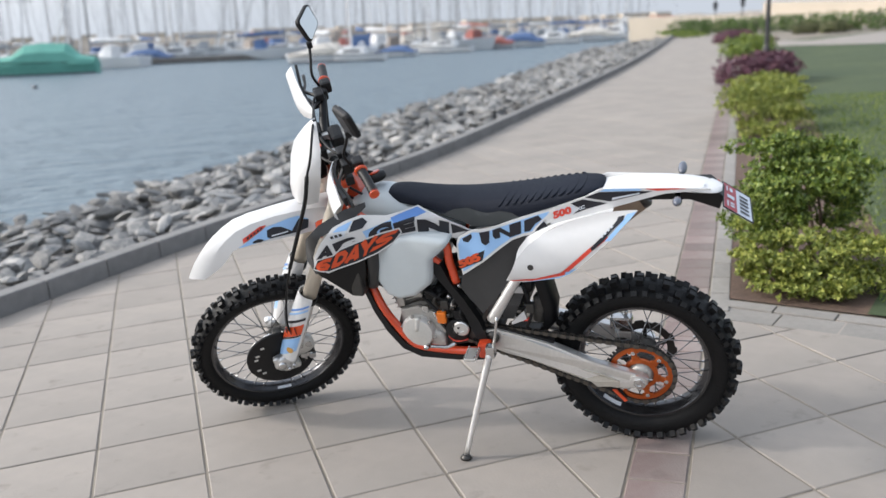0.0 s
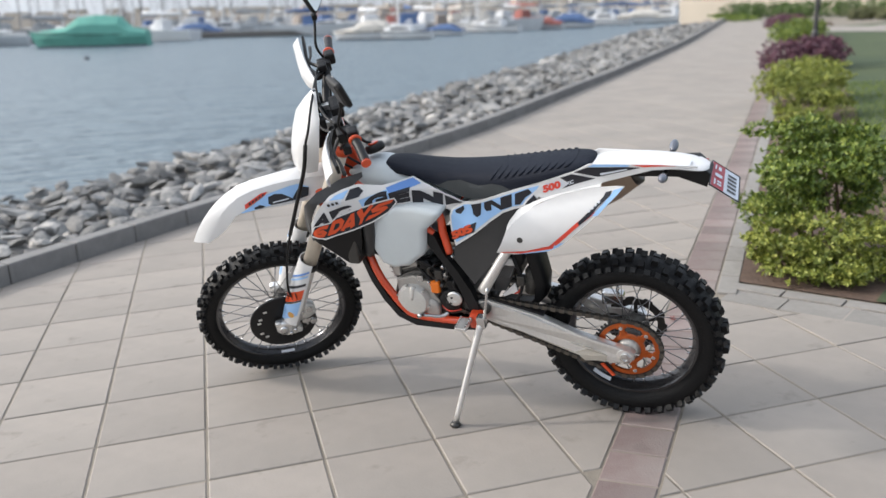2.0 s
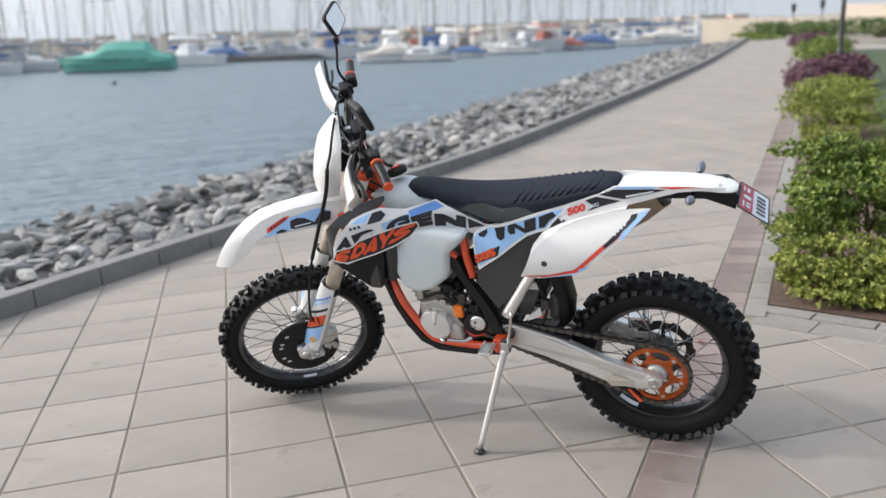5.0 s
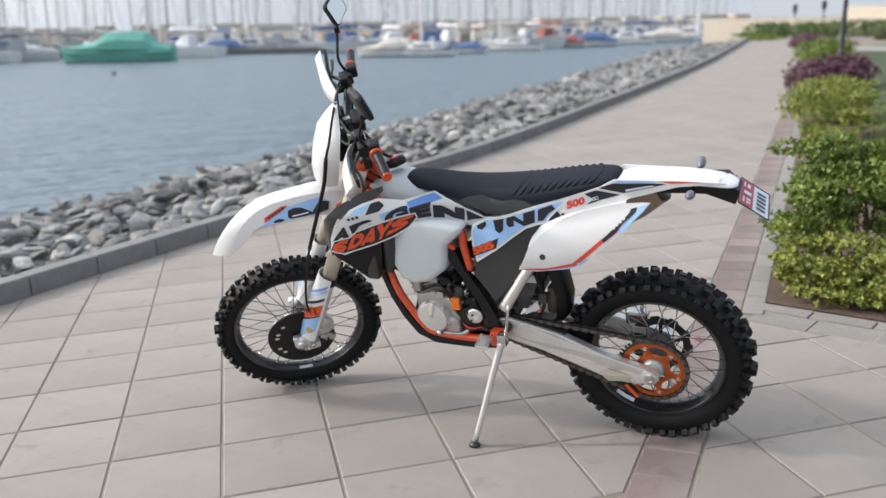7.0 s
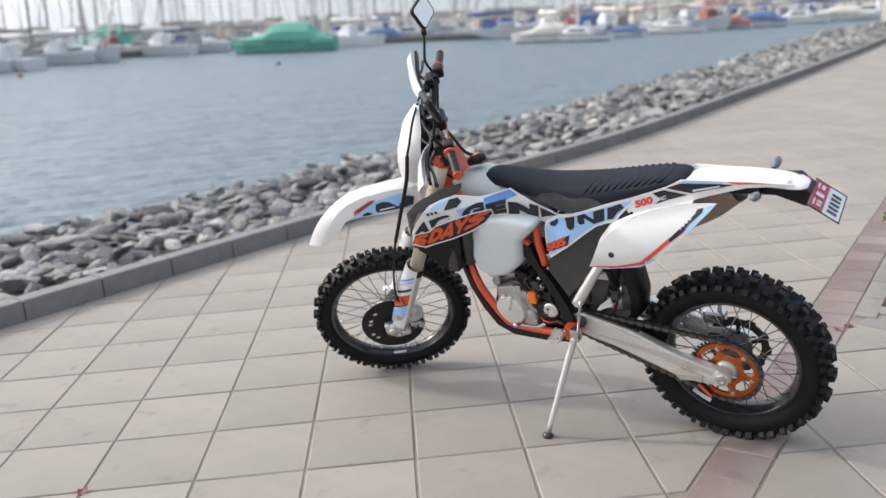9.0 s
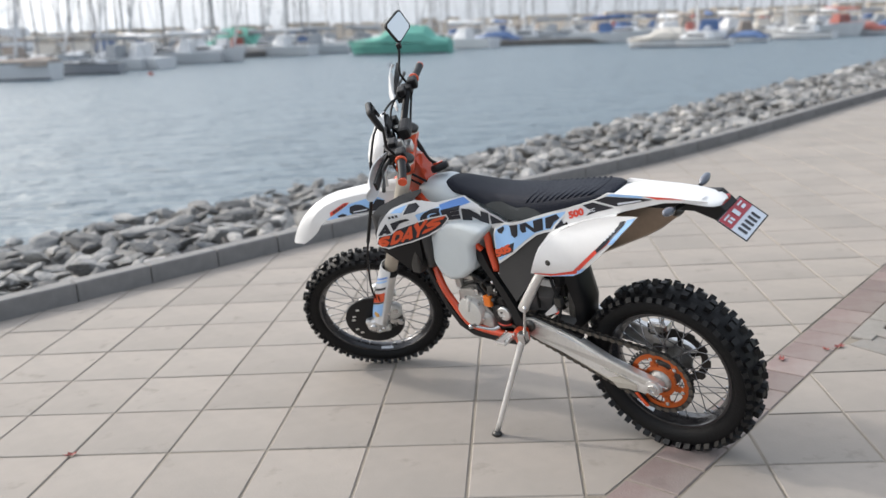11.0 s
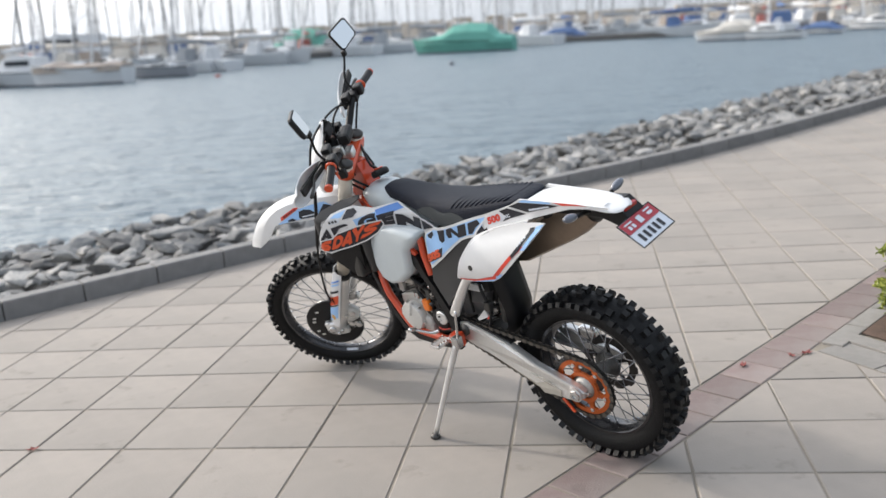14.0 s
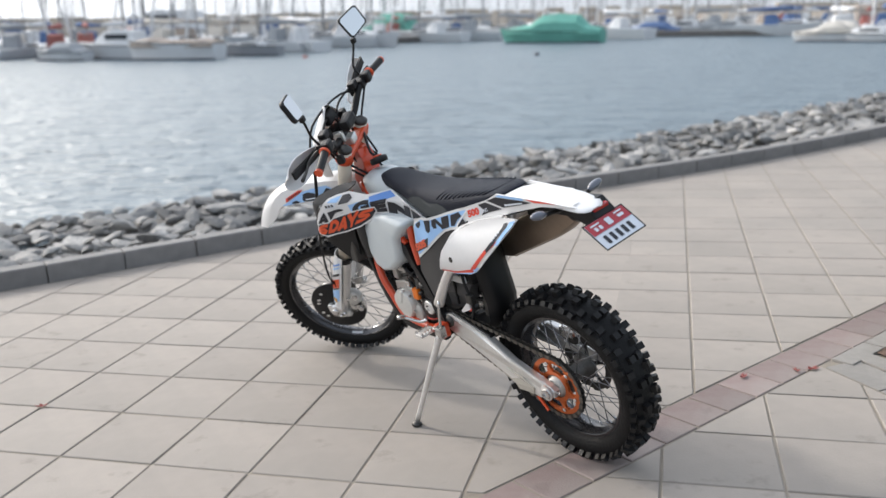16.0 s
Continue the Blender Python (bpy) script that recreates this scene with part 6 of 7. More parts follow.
CASE = [(0.895, 0.50), (0.88, 0.44), (0.84, 0.405), (0.70, 0.40), (0.60, 0.43), (0.58, 0.50), (0.60, 0.57), (0.70, 0.60), (0.80, 0.60), (0.87, 0.57)]
engine = soften(fixed("engine", slab(CASE, -0.105, 0.095, 0.012, axis="y"), CAST_DARK, "grey cast single-cylinder engine", False), 35)
bm = lathe([(0.062, 0.09), (0.066, 0.10), (0.066, 0.122), (0.058, 0.136), (0.02, 0.142)], (0.808, 0, 0.483), (0, 1, 0), 40)
soften(part("ignition_cover", bm, PALE_CAST, engine, "round pale ignition cover", True), 30)
for k in range(6):
    a = 2 * math.pi * k / 6 + 0.3
    part("cover_bolt", lathe([(0.006, 0.118), (0.006, 0.130), (0.003, 0.131)], (0.808 + 0.066 * math.cos(a), 0, 0.483 + 0.066 * math.sin(a)), (0, 1, 0), 10), STEEL, engine, "steel cover bolt")
bm = lathe([(0.045, 0.09), (0.047, 0.115), (0.04, 0.122), (0.015, 0.124)], (0.655, 0, 0.492), (0, 1, 0), 32)
part("sprocket_cover", bm, BLACK, engine, "black front sprocket cover", True)
for a in (98,):
    q = Vector((0.808 + 0.036 * math.cos(radians(a)), 0.137, 0.483 + 0.036 * math.sin(radians(a))))
    part("cover_rib", tube([Vector((0.808, 0.141, 0.483)).lerp(q, 0.35), q, q + Vector((0.030 * math.cos(radians(a)), -0.010, 0.030 * math.sin(radians(a))))], [0.007, 0.010, 0.013], 6, 10), PALE_CAST, engine, smooth=True)
for x, z, r in ((0.664, 0.517, 0.0045), (0.645, 0.512, 0.0045), (0.664, 0.492, 0.0045), (0.650, 0.489, 0.004)):
    part("disc_bolt", lathe([(r, 0.127), (r, 0.132), (r * 0.5, 0.133)], (x, 0, z), (0, 1, 0), 8), DARK_STEEL, engine, "dark disc bolt")
part("cover_disc", lathe([(0.030, 0.12), (0.030, 0.127), (0.026, 0.130), (0.012, 0.131), (0.011, 0.127)], (0.636, 0, 0.506), (0, 1, 0), 24), ALLOY, engine, "alloy clutch cylinder disc")
part("clutch_slave", box((0.06, 0.03, 0.05), (0.735, 0.108, 0.43), 0.012), CAST, engine, "cast oil filter cover")
cyl = Matrix.Translation((0.835, 0, 0.60)) @ Matrix.Rotation(radians(18), 4, "Y")
part("cylinder", box((0.135, 0.155, 0.13), (0, 0, 0.03), 0.012, m=cyl), CAST_DARK, engine, "cast cylinder barrel")
part("cylinder_head", box((0.15, 0.165, 0.11), (0, 0, 0.15), 0.016, m=cyl), CAST_DARK, engine, "cast cylinder head")
part("valve_cover", box((0.13, 0.14, 0.05), (0, 0, 0.225), 0.016, m=cyl), BLACK, engine, "dark valve cover")
for k in range(5):
    part("cylinder_fin", box((0.142, 0.162, 0.004), (0, 0, -0.02 + 0.02 * k), m=cyl), CAST, engine, "shallow cylinder rib")
part("side_cover", slab([(0.872, 0.565), (0.80, 0.585), (0.735, 0.56), (0.70, 0.50), (0.715, 0.43), (0.76, 0.412), (0.83, 0.415), (0.875, 0.45)], 0.09, 0.108, 0.008, axis="y"), CAST, engine, "pale cast crankcase side")
part("water_pump", lathe([(0.034, 0.09), (0.036, 0.112), (0.026, 0.122), (0.01, 0.124)], (0.742, 0, 0.455), (0, 1, 0), 20), CAST, engine, "round cast pump cover", True)
rng = random.Random(12)
for k in range(16):
    x, z = 0.60 + 0.16 * rng.random(), 0.555 + 0.14 * rng.random()
    if k % 2:
        part("bolt", tube([(x, 0.09, z), (x, 0.118 + 0.012 * rng.random(), z)], 0.005 + 0.006 * rng.random(), 3, 8), (STEEL, DARK_STEEL, CAST)[k % 3], engine, smooth=True)
    else:
        x2, z2 = x + 0.10 * (rng.random() - 0.4), z - 0.04 - 0.07 * rng.random()
        part("hose", tube([(x, 0.08, z), ((x + x2) / 2 + 0.015, 0.122, (z + z2) / 2 + 0.02), (x2, 0.10, z2)], 0.0045 + 0.0035 * rng.random(), 12, 8), (BLACK, BLACK, DARK_STEEL)[k % 3], engine, smooth=True)
part("starter_motor", tube([(0.72, -0.02, 0.625), (0.72, 0.09, 0.625)], 0.028, 4, 18), BLACK, engine, "black starter motor", True)
part("connector", box((0.036, 0.022, 0.050), (0.706, 0.122, 0.552), 0.008), CAP_ORANGE, engine, "orange plastic cap")
part("throttle_body", tube([(0.76, 0, 0.70), (0.64, 0, 0.72), (0.56, 0, 0.73)], [0.03, 0.034, 0.045], 10, 16), BLACK, engine, "black throttle body and inlet boot", True)
for pts, r, mat in (
    ([(0.78, 0.09, 0.62), (0.745, 0.115, 0.60), (0.71, 0.115, 0.56), (0.68, 0.11, 0.52)], 0.007, BLACK),
    ([(0.79, 0.10, 0.66), (0.74, 0.12, 0.655), (0.70, 0.11, 0.62), (0.66, 0.11, 0.60), (0.62, 0.10, 0.62)], 0.008, BLACK),
    ([(0.85, 0.09, 0.66), (0.80, 0.11, 0.68), (0.76, 0.10, 0.66), (0.72, 0.10, 0.67)], 0.006, BLACK),
    ([(0.735, 0.12, 0.57), (0.72, 0.125, 0.54), (0.69, 0.12, 0.535)], 0.005, STEEL),
    ([(0.95, 0.12, 0.70), (0.90, 0.10, 0.66), (0.86, 0.08, 0.63)], 0.012, BLACK),
    ([(0.70, 0.10, 0.455), (0.665, 0.118, 0.445), (0.62, 0.11, 0.452)], 0.004, RED),
    ([(0.66, 0.09, 0.66), (0.62, 0.1, 0.63), (0.58, 0.09, 0.58)], 0.009, BLACK),
):
    part("hose", tube(pts, r, 18, 8), mat, engine, smooth=True)
for q, size, mat in (((0.745, 0.10, 0.635), (0.035, 0.03, 0.03), BLACK), ((0.69, 0.105, 0.60), (0.03, 0.03, 0.04), DARK_STEEL), ((0.77, 0.105, 0.575), (0.025, 0.02, 0.03), STEEL), ((0.64, 0.105, 0.56), (0.04, 0.03, 0.04), BLACK), ((0.80, 0.095, 0.635), (0.05, 0.03, 0.02), CAST), ((0.87, 0.09, 0.60), (0.03, 0.02, 0.05), CAST)):
    part("fitting", box(size, q, 0.006), mat, engine)
shift = fixed("gear_lever", tube([(0.665, 0.13, 0.445), (0.69, 0.15, 0.440), (0.73, 0.175, 0.455), (0.748, 0.185, 0.462)], [0.009, 0.007, 0.006, 0.006], 14, 10), STEEL, "bright gear lever")
part("shift_tip", tube([(0.748, 0.182, 0.464), (0.752, 0.212, 0.474)], 0.009, 4, 12), STEEL, shift, smooth=True)

ARM = [(0.555, 0.50), (0.505, 0.508), (0.434, 0.489), (0.329, 0.461), (0.167, 0.407), (0.062, 0.376), (-0.012, 0.357), (-0.030, 0.343), (-0.028, 0.318), (0.046, 0.296), (0.101, 0.304), (0.15, 0.298), (0.17, 0.318), (0.266, 0.344), (0.364, 0.373), (0.477, 0.403), (0.555, 0.435)]
for s in (1, -1):
    bm = slab(ARM, s * 0.088 if s > 0 else -0.121, 0.121 if s > 0 else -0.088, 0.008, axis="y")
    for v in bm.verts:
        v.co.y += s * 0.024 * min(1.0, max(0.0, (0.26 - v.co.x) / 0.1))
    arm = soften(fixed("swingarm", bm, ALLOY, "bright alloy swingarm", False), 35)
    part("arm_flank", slab([(0.49, 0.492), (0.43, 0.474), (0.329, 0.447), (0.27, 0.428), (0.27, 0.394), (0.33, 0.412), (0.43, 0.44), (0.50, 0.455)], s * 0.1195 if s > 0 else -0.1245, 0.1245 if s > 0 else -0.1195, 0.002, axis="y"), ALLOY, arm, "polished swingarm flank")
    # the arm's lower half is a thin layer in a darker, beige-grey tone
    web = slab([(0.470, 0.418), (0.372, 0.398), (0.266, 0.378), (0.167, 0.361), (0.120, 0.352), (0.066, 0.330), (0.072, 0.303), (0.101, 0.306), (0.148, 0.301), (0.168, 0.320), (0.266, 0.346), (0.364, 0.375)], s * 0.118 if s > 0 else -0.1245, 0.1245 if s > 0 else -0.118, 0.0, axis="y")
    for v in web.verts:
        v.co.y += s * 0.024 * min(1.0, max(0.0, (0.26 - v.co.x) / 0.1))
    part("arm_web", web, BEIGE_ALLOY, arm, "darker beige-grey lower web")
    part("chain_adjuster", box((0.05, 0.006, 0.034), (0.006, s * 0.1475, 0.332), 0.003), CAST, arm, "cast axle block")
    part("axle_washer", lathe([(0.029, -0.002), (0.029, 0.004), (0.020, 0.006)], (0.004, s * 0.148, 0.333), (0, s, 0), 24), ALLOY, arm, "bright axle washer")
    part("axle_nut", lathe([(0.021, 0), (0.021, 0.013), (0.010, 0.015), (0.009, 0.010)], (0.0, s * 0.148, 0.333), (0, s, 0), 6), STEEL, arm, "steel axle nut")
    part("adjuster_bolt", tube([(0.03, s * 0.13, 0.335), (-0.045, s * 0.13, 0.335)], 0.004, 2, 8), STEEL, arm)
fixed("swingarm_pivot", tube([(0.52, -0.13, 0.475), (0.52, 0.13, 0.475)], 0.024, 4, 18), DARK_STEEL, "dark swingarm pivot")

# chain: side plates and rollers along both runs and round the sprockets
RING_R, FRONT_R, FRONT_C = 0.118, 0.040, Vector((0.60, 0, 0.478))
REAR_C = Vector((0, 0, 0.333))
dirv = FRONT_C - REAR_C
base_a = math.atan2(dirv.z, dirv.x)
off_a = math.acos((RING_R - FRONT_R) / dirv.length)
loop = []
for k in range(40):
    a = base_a + off_a + (2 * math.pi - 2 * off_a) * k / 39
    loop.append(REAR_C + Vector((math.cos(a), 0, math.sin(a))) * RING_R)
for k in range(12):
    a = base_a - off_a + 2 * off_a * k / 11
    loop.append(FRONT_C + Vector((math.cos(a), 0, math.sin(a))) * FRONT_R)
total, steps = 0.0, []
for p, q in zip(loop, loop[1:] + loop[:1]):
    steps.append((total, p, q, (q - p).length))
    total += (q - p).length
links = int(total / 0.0159)
bm, outer = bmesh.new(), bmesh.new()
for k in range(links):
    want = total * (k + 0.5) / links
    for t0, p, q, ln in steps:
        if t0 <= want <= t0 + ln:
            d = (q - p).normalized()
            c = p + d * (want - t0)
            m = Matrix.Translation(c) @ Matrix.Rotation(-math.atan2(d.z, d.x), 4, "Y")
            for y in (0.0905, 0.1065) if k % 2 else (0.093, 0.104):
                box((0.0185, 0.0022, 0.0155 if k % 2 else 0.0125), (0, y, 0), m=m, bm=outer if k % 2 else bm)
            box((0.008, 0.012, 0.009), (0, 0.0985, 0), m=m, bm=bm)
            break
chain = fixed("chain", bm, DARK_STEEL, "dark drive chain", False)
part("outer_link", outer, CHAIN_STEEL, chain, "oily brown-grey outer link plates")["kind"] = "stuff"
guide = fixed("chain_guide", slab([(0.17, 0.33), (0.10, 0.335), (0.075, 0.27), (0.05, 0.235), (0.075, 0.228), (0.115, 0.262), (0.17, 0.29)], 0.086, 0.112, 0.004, axis="y"), BLACK, "black chain guide", False)
part("guide_tip", slab([(0.10, 0.268), (0.088, 0.272), (0.048, 0.224), (0.058, 0.218)], 0.112, 0.118, 0.001, axis="y"), ORANGE, guide, "orange chain guide edge")
fixed("chain_slider", slab([(0.56, 0.505), (0.50, 0.515), (0.43, 0.498), (0.30, 0.463), (0.30, 0.452), (0.43, 0.485), (0.50, 0.503), (0.56, 0.492)], 0.086, 0.112, 0.002, axis="y"), BLACK, "black chain slider", False)

# shock, inner mudguard and silencer
fixed("shock_absorber", tube([(0.52, 0, 0.88), (0.47, 0, 0.66), (0.44, 0, 0.50)], [0.025, 0.028, 0.022], 10, 16), STEEL, "steel shock absorber body")
coil = [(0.51 - 0.0009 * k + 0.036 * math.cos(k * 0.7), 0.036 * math.sin(k * 0.7), 0.82 - 0.0042 * k) for k in range(70)]
fixed("shock_spring", tube(coil, 0.006, 260, 6), DARK_STEEL, "dark shock spring")
bm = bmesh.new()
rows = []
for x, z, w in ((0.33, 0.90, 0.075), (0.335, 0.78, 0.072), (0.315, 0.66, 0.07), (0.296, 0.56, 0.066), (0.305, 0.49, 0.06), (0.345, 0.445, 0.055)):
    rows.append([bm.verts.new(q) for q in ((x + 0.04, -w, z), (x + 0.012, -w * 0.95, z), (x, -w * 0.5, z), (x, w * 0.5, z), (x + 0.012, w * 0.95, z), (x + 0.04, w, z))])
for a, b in zip(rows, rows[1:]):
    for j in range(5):
        bm.faces.new((a[j], a[j + 1], b[j + 1], b[j]))
bmesh.ops.recalc_face_normals(bm, faces=bm.faces)
soften(fixed("mud_flap", bm, BLACK, "black inner mudguard"), 85, thick=0.005)
fixed("shock_reservoir", lathe([(0.012, 0), (0.027, 0.006), (0.027, 0.10), (0.020, 0.112)], (0.36, 0.03, 0.50), (-0.1, 0.05, 1), 20), CAST_DARK, "grey shock reservoir")
fixed("brake_line", tube([(0.40, 0.10, 0.50), (0.37, 0.105, 0.58), (0.385, 0.11, 0.66), (0.40, 0.10, 0.70)], 0.006, 16, 8), BLACK, "black rear hose")
fixed("plug", box((0.03, 0.025, 0.04), (0.372, 0.108, 0.60), 0.006), DARK_STEEL, "dark wiring plug", False)
cover = fixed("chain_cover", slab([(0.451, 0.530), (0.397, 0.582), (0.390, 0.547), (0.445, 0.521)], 0.098, 0.106, 0.002, axis="y"), WHITE, "small white plastic cover", False)
part("cover_edge", slab([(0.405, 0.535), (0.390, 0.548), (0.378, 0.559), (0.386, 0.542)], 0.097, 0.107, 0.001, axis="y"), RED, cover, "red cover edge")
boot = fixed("air_boot", loft([[(0.510, 0.070, 0.650), (0.400, 0.066, 0.640), (0.400, -0.04, 0.640), (0.510, -0.04, 0.650)], [(0.535, 0.088, 0.585), (0.420, 0.080, 0.590), (0.420, -0.04, 0.590), (0.535, -0.04, 0.585)], [(0.548, 0.074, 0.512), (0.450, 0.060, 0.520), (0.450, -0.04, 0.520), (0.548, -0.04, 0.512)]]), BOOT, "dark grey faceted air boot", False)
part("boot_clip", box((0.10, 0.016, 0.030), (0.440, 0.098, 0.668), 0.005), WHITE, boot, "white bracket end")
part("boot_rib", box((0.008, 0.010, 0.10), (0.487, 0.083, 0.588), 0.003), BLACK, boot)
fixed("linkage", box((0.14, 0.08, 0.05), (0.43, 0, 0.42), 0.012), DARK_STEEL, "dark shock linkage", False)
fixed("airbox", box((0.22, 0.19, 0.26), (0.47, 0, 0.77), 0.03), BLACK, "black airbox body", False)
fixed("battery_box", box((0.07, 0.12, 0.07), (0.43, -0.03, 0.60), 0.012), BLACK, "black box under the seat", False)
axis_a, axis_b = Vector((0.43, -0.155, 0.700)), Vector((-0.010, -0.145, 0.918))
d = (axis_b - axis_a).normalized()
bm = lathe([(0.03, -0.03), (0.055, 0.02), (0.071, 0.08), (0.071, 0.34), (0.066, 0.40), (0.046, (axis_b - axis_a).length - 0.01), (0.03, (axis_b - axis_a).length + 0.01)], axis_a, d, 28)
for v in bm.verts:
    rel = v.co - axis_a
    along = axis_a + d * rel.dot(d)
    out = v.co - along
    if out.length > 1e-4:
        side_y = abs(out.normalized().y)
        flat = max(side_y, math.sqrt(max(0.0, 1 - side_y * side_y)))
        v.co = along + out * (0.9 / flat ** 0.75)
    v.co.y = -0.15 + (v.co.y + 0.15) * 0.78
muf = soften(fixed("silencer", bm, MUFFLER, "bronze-grey metal exhaust silencer"), 40)
part("end_cap", lathe([(0.045, 0), (0.04, 0.018), (0.024, 0.026), (0.022, 0.01)], axis_b - d * 0.012, d, 24), DARK_STEEL, muf, "dark silencer end cap", True)
part("silencer_bracket", box((0.05, 0.03, 0.03), (0.18, -0.12, 0.89), 0.006), DARK_STEEL, muf)
fixed("header_pipe", tube([(0.92, -0.03, 0.63), (0.99, -0.09, 0.56), (0.95, -0.14, 0.50), (0.80, -0.15, 0.55), (0.62, -0.14, 0.62), (0.43, -0.155, 0.705)], 0.021, 40, 14), MUFFLER, "curved exhaust header pipe")

# side stand: long alloy leg with a foot
stand = fixed("side_stand", tube([(0.515, 0.178, 0.462), (0.55, 0.235, 0.33), (0.611, 0.337, 0.092)], [0.0145, 0.012, 0.0105], 12, 14), ALLOY, "alloy side stand leg")
part("stand_pivot", box((0.035, 0.035, 0.05), (0.515, 0.182, 0.455), 0.008), STEEL, stand, "steel stand pivot")
part("stand_foot", lathe([(0.017, 0), (0.022, 0.006), (0.018, 0.014), (0.010, 0.022)], (0.613, 0.3405, 0.0765), (0, -0.216, 0.976), 20), DARK_STEEL, stand, "grey stand foot", True)
part("stand_spring", tube([(0.505, 0.185, 0.46), (0.49, 0.186, 0.53), (0.478, 0.18, 0.60)], 0.0055, 8, 8), STEEL, stand, "steel stand spring", True)



# ---- the marina: boats, masts, breakwater ----
HULL_WHITE = material("white_gelcoat", (0.66, 0.67, 0.68), 0.35, vary=0.2, scale=0.8)
HULL_GREY = material("grey_gelcoat", (0.30, 0.31, 0.33), 0.4, vary=0.3, scale=0.8)
HULL_DARK = material("dark_hull", (0.08, 0.09, 0.11), 0.3, vary=0.2, scale=0.8)
COVER_GREEN = material("green_canvas", (0.16, 0.43, 0.35), 0.8, vary=0.4, scale=1.2, bump=0.4, bump_scale=3)
COVER_BLUE = material("blue_canvas", (0.09, 0.15, 0.30), 0.8, vary=0.4, scale=1.5)
COVER_RED = material("red_canvas", (0.36, 0.13, 0.11), 0.8, vary=0.3, scale=1.5)
COVER_SAND = material("sand_canvas", (0.36, 0.31, 0.27), 0.85, vary=0.4, scale=1.5)
COVER_GREY = material("grey_canvas", (0.33, 0.35, 0.37), 0.85, vary=0.4, scale=1.5)
COVER_CREAM = material("cream_canvas", (0.60, 0.57, 0.52), 0.85, vary=0.4, scale=1.5)
WINDOW_DARK = material("tinted_window", (0.02, 0.025, 0.03), 0.1)
MAST = material("mast_alloy", (0.22, 0.225, 0.235), 0.5, metal=0.2, vary=0.2, scale=2)
PONTOON = material("weathered_pontoon", (0.17, 0.16, 0.15), 0.9, vary=0.6, scale=1.5)
QUAY = material("breakwater_stone", (0.42, 0.37, 0.31), 0.9, vary=0.6, scale=0.3, fine=0.4, bump=0.5, bump_scale=1.0)


def hull(length, beam, side, bm=None):
    """A lofted hull, bow towards +x, waterline at z = 0."""
    bm = bm or bmesh.new()
    rows = []
    for i in range(13):
        u = i / 12
        w = beam / 2 * (0.82 + 0.18 * min(1, u * 3)) * (1 - max(0, (u - 0.45) / 0.55) ** 2.2)
        w = max(w, 0.02)
        x = -length / 2 + length * u
        top = side * (1 + 0.35 * u * u)
        flare = 0.75 if u < 0.6 else 0.75 - 0.4 * (u - 0.6)
        row = [(x - 0.06 * length * u * 0, -w, top), (x - 0.05 * length * u, -w * flare, 0.05), (x - 0.08 * length * u, 0, -0.25), (x - 0.05 * length * u, w * flare, 0.05), (x, w, top)]
        rows.append([bm.verts.new(q) for q in row])
    for a, b in zip(rows, rows[1:]):
        for j in range(4):
            bm.faces.new((a[j], b[j], b[j + 1], a[j + 1]))
        bm.faces.new((a[4], b[4], b[0], a[0]))
    bm.faces.new(rows[0])
    bmesh.ops.recalc_face_normals(bm, faces=bm.faces)
    return bm


def dome(x0, x1, half, z0, z1, lean=0.3):
    """A cabin or canvas cover: a rounded hump between x0 and x1."""
    out = []
    for i in range(9):
        u = i / 8
        x = x0 + (x1 - x0) * u
        k = math.sin(math.pi * min(max(u, 0.04), 0.96)) ** 0.5
        z = z0 + (z1 - z0) * k * (1 - lean * u)
        w = half * (0.55 + 0.45 * k)
        out.append([(x, -w, z0), (x, -w * 0.92, z0 + (z - z0) * 0.6), (x, -w * 0.6, z), (x, w * 0.6, z), (x, w * 0.92, z0 + (z - z0) * 0.6), (x, w, z0)])
    return loft(out)


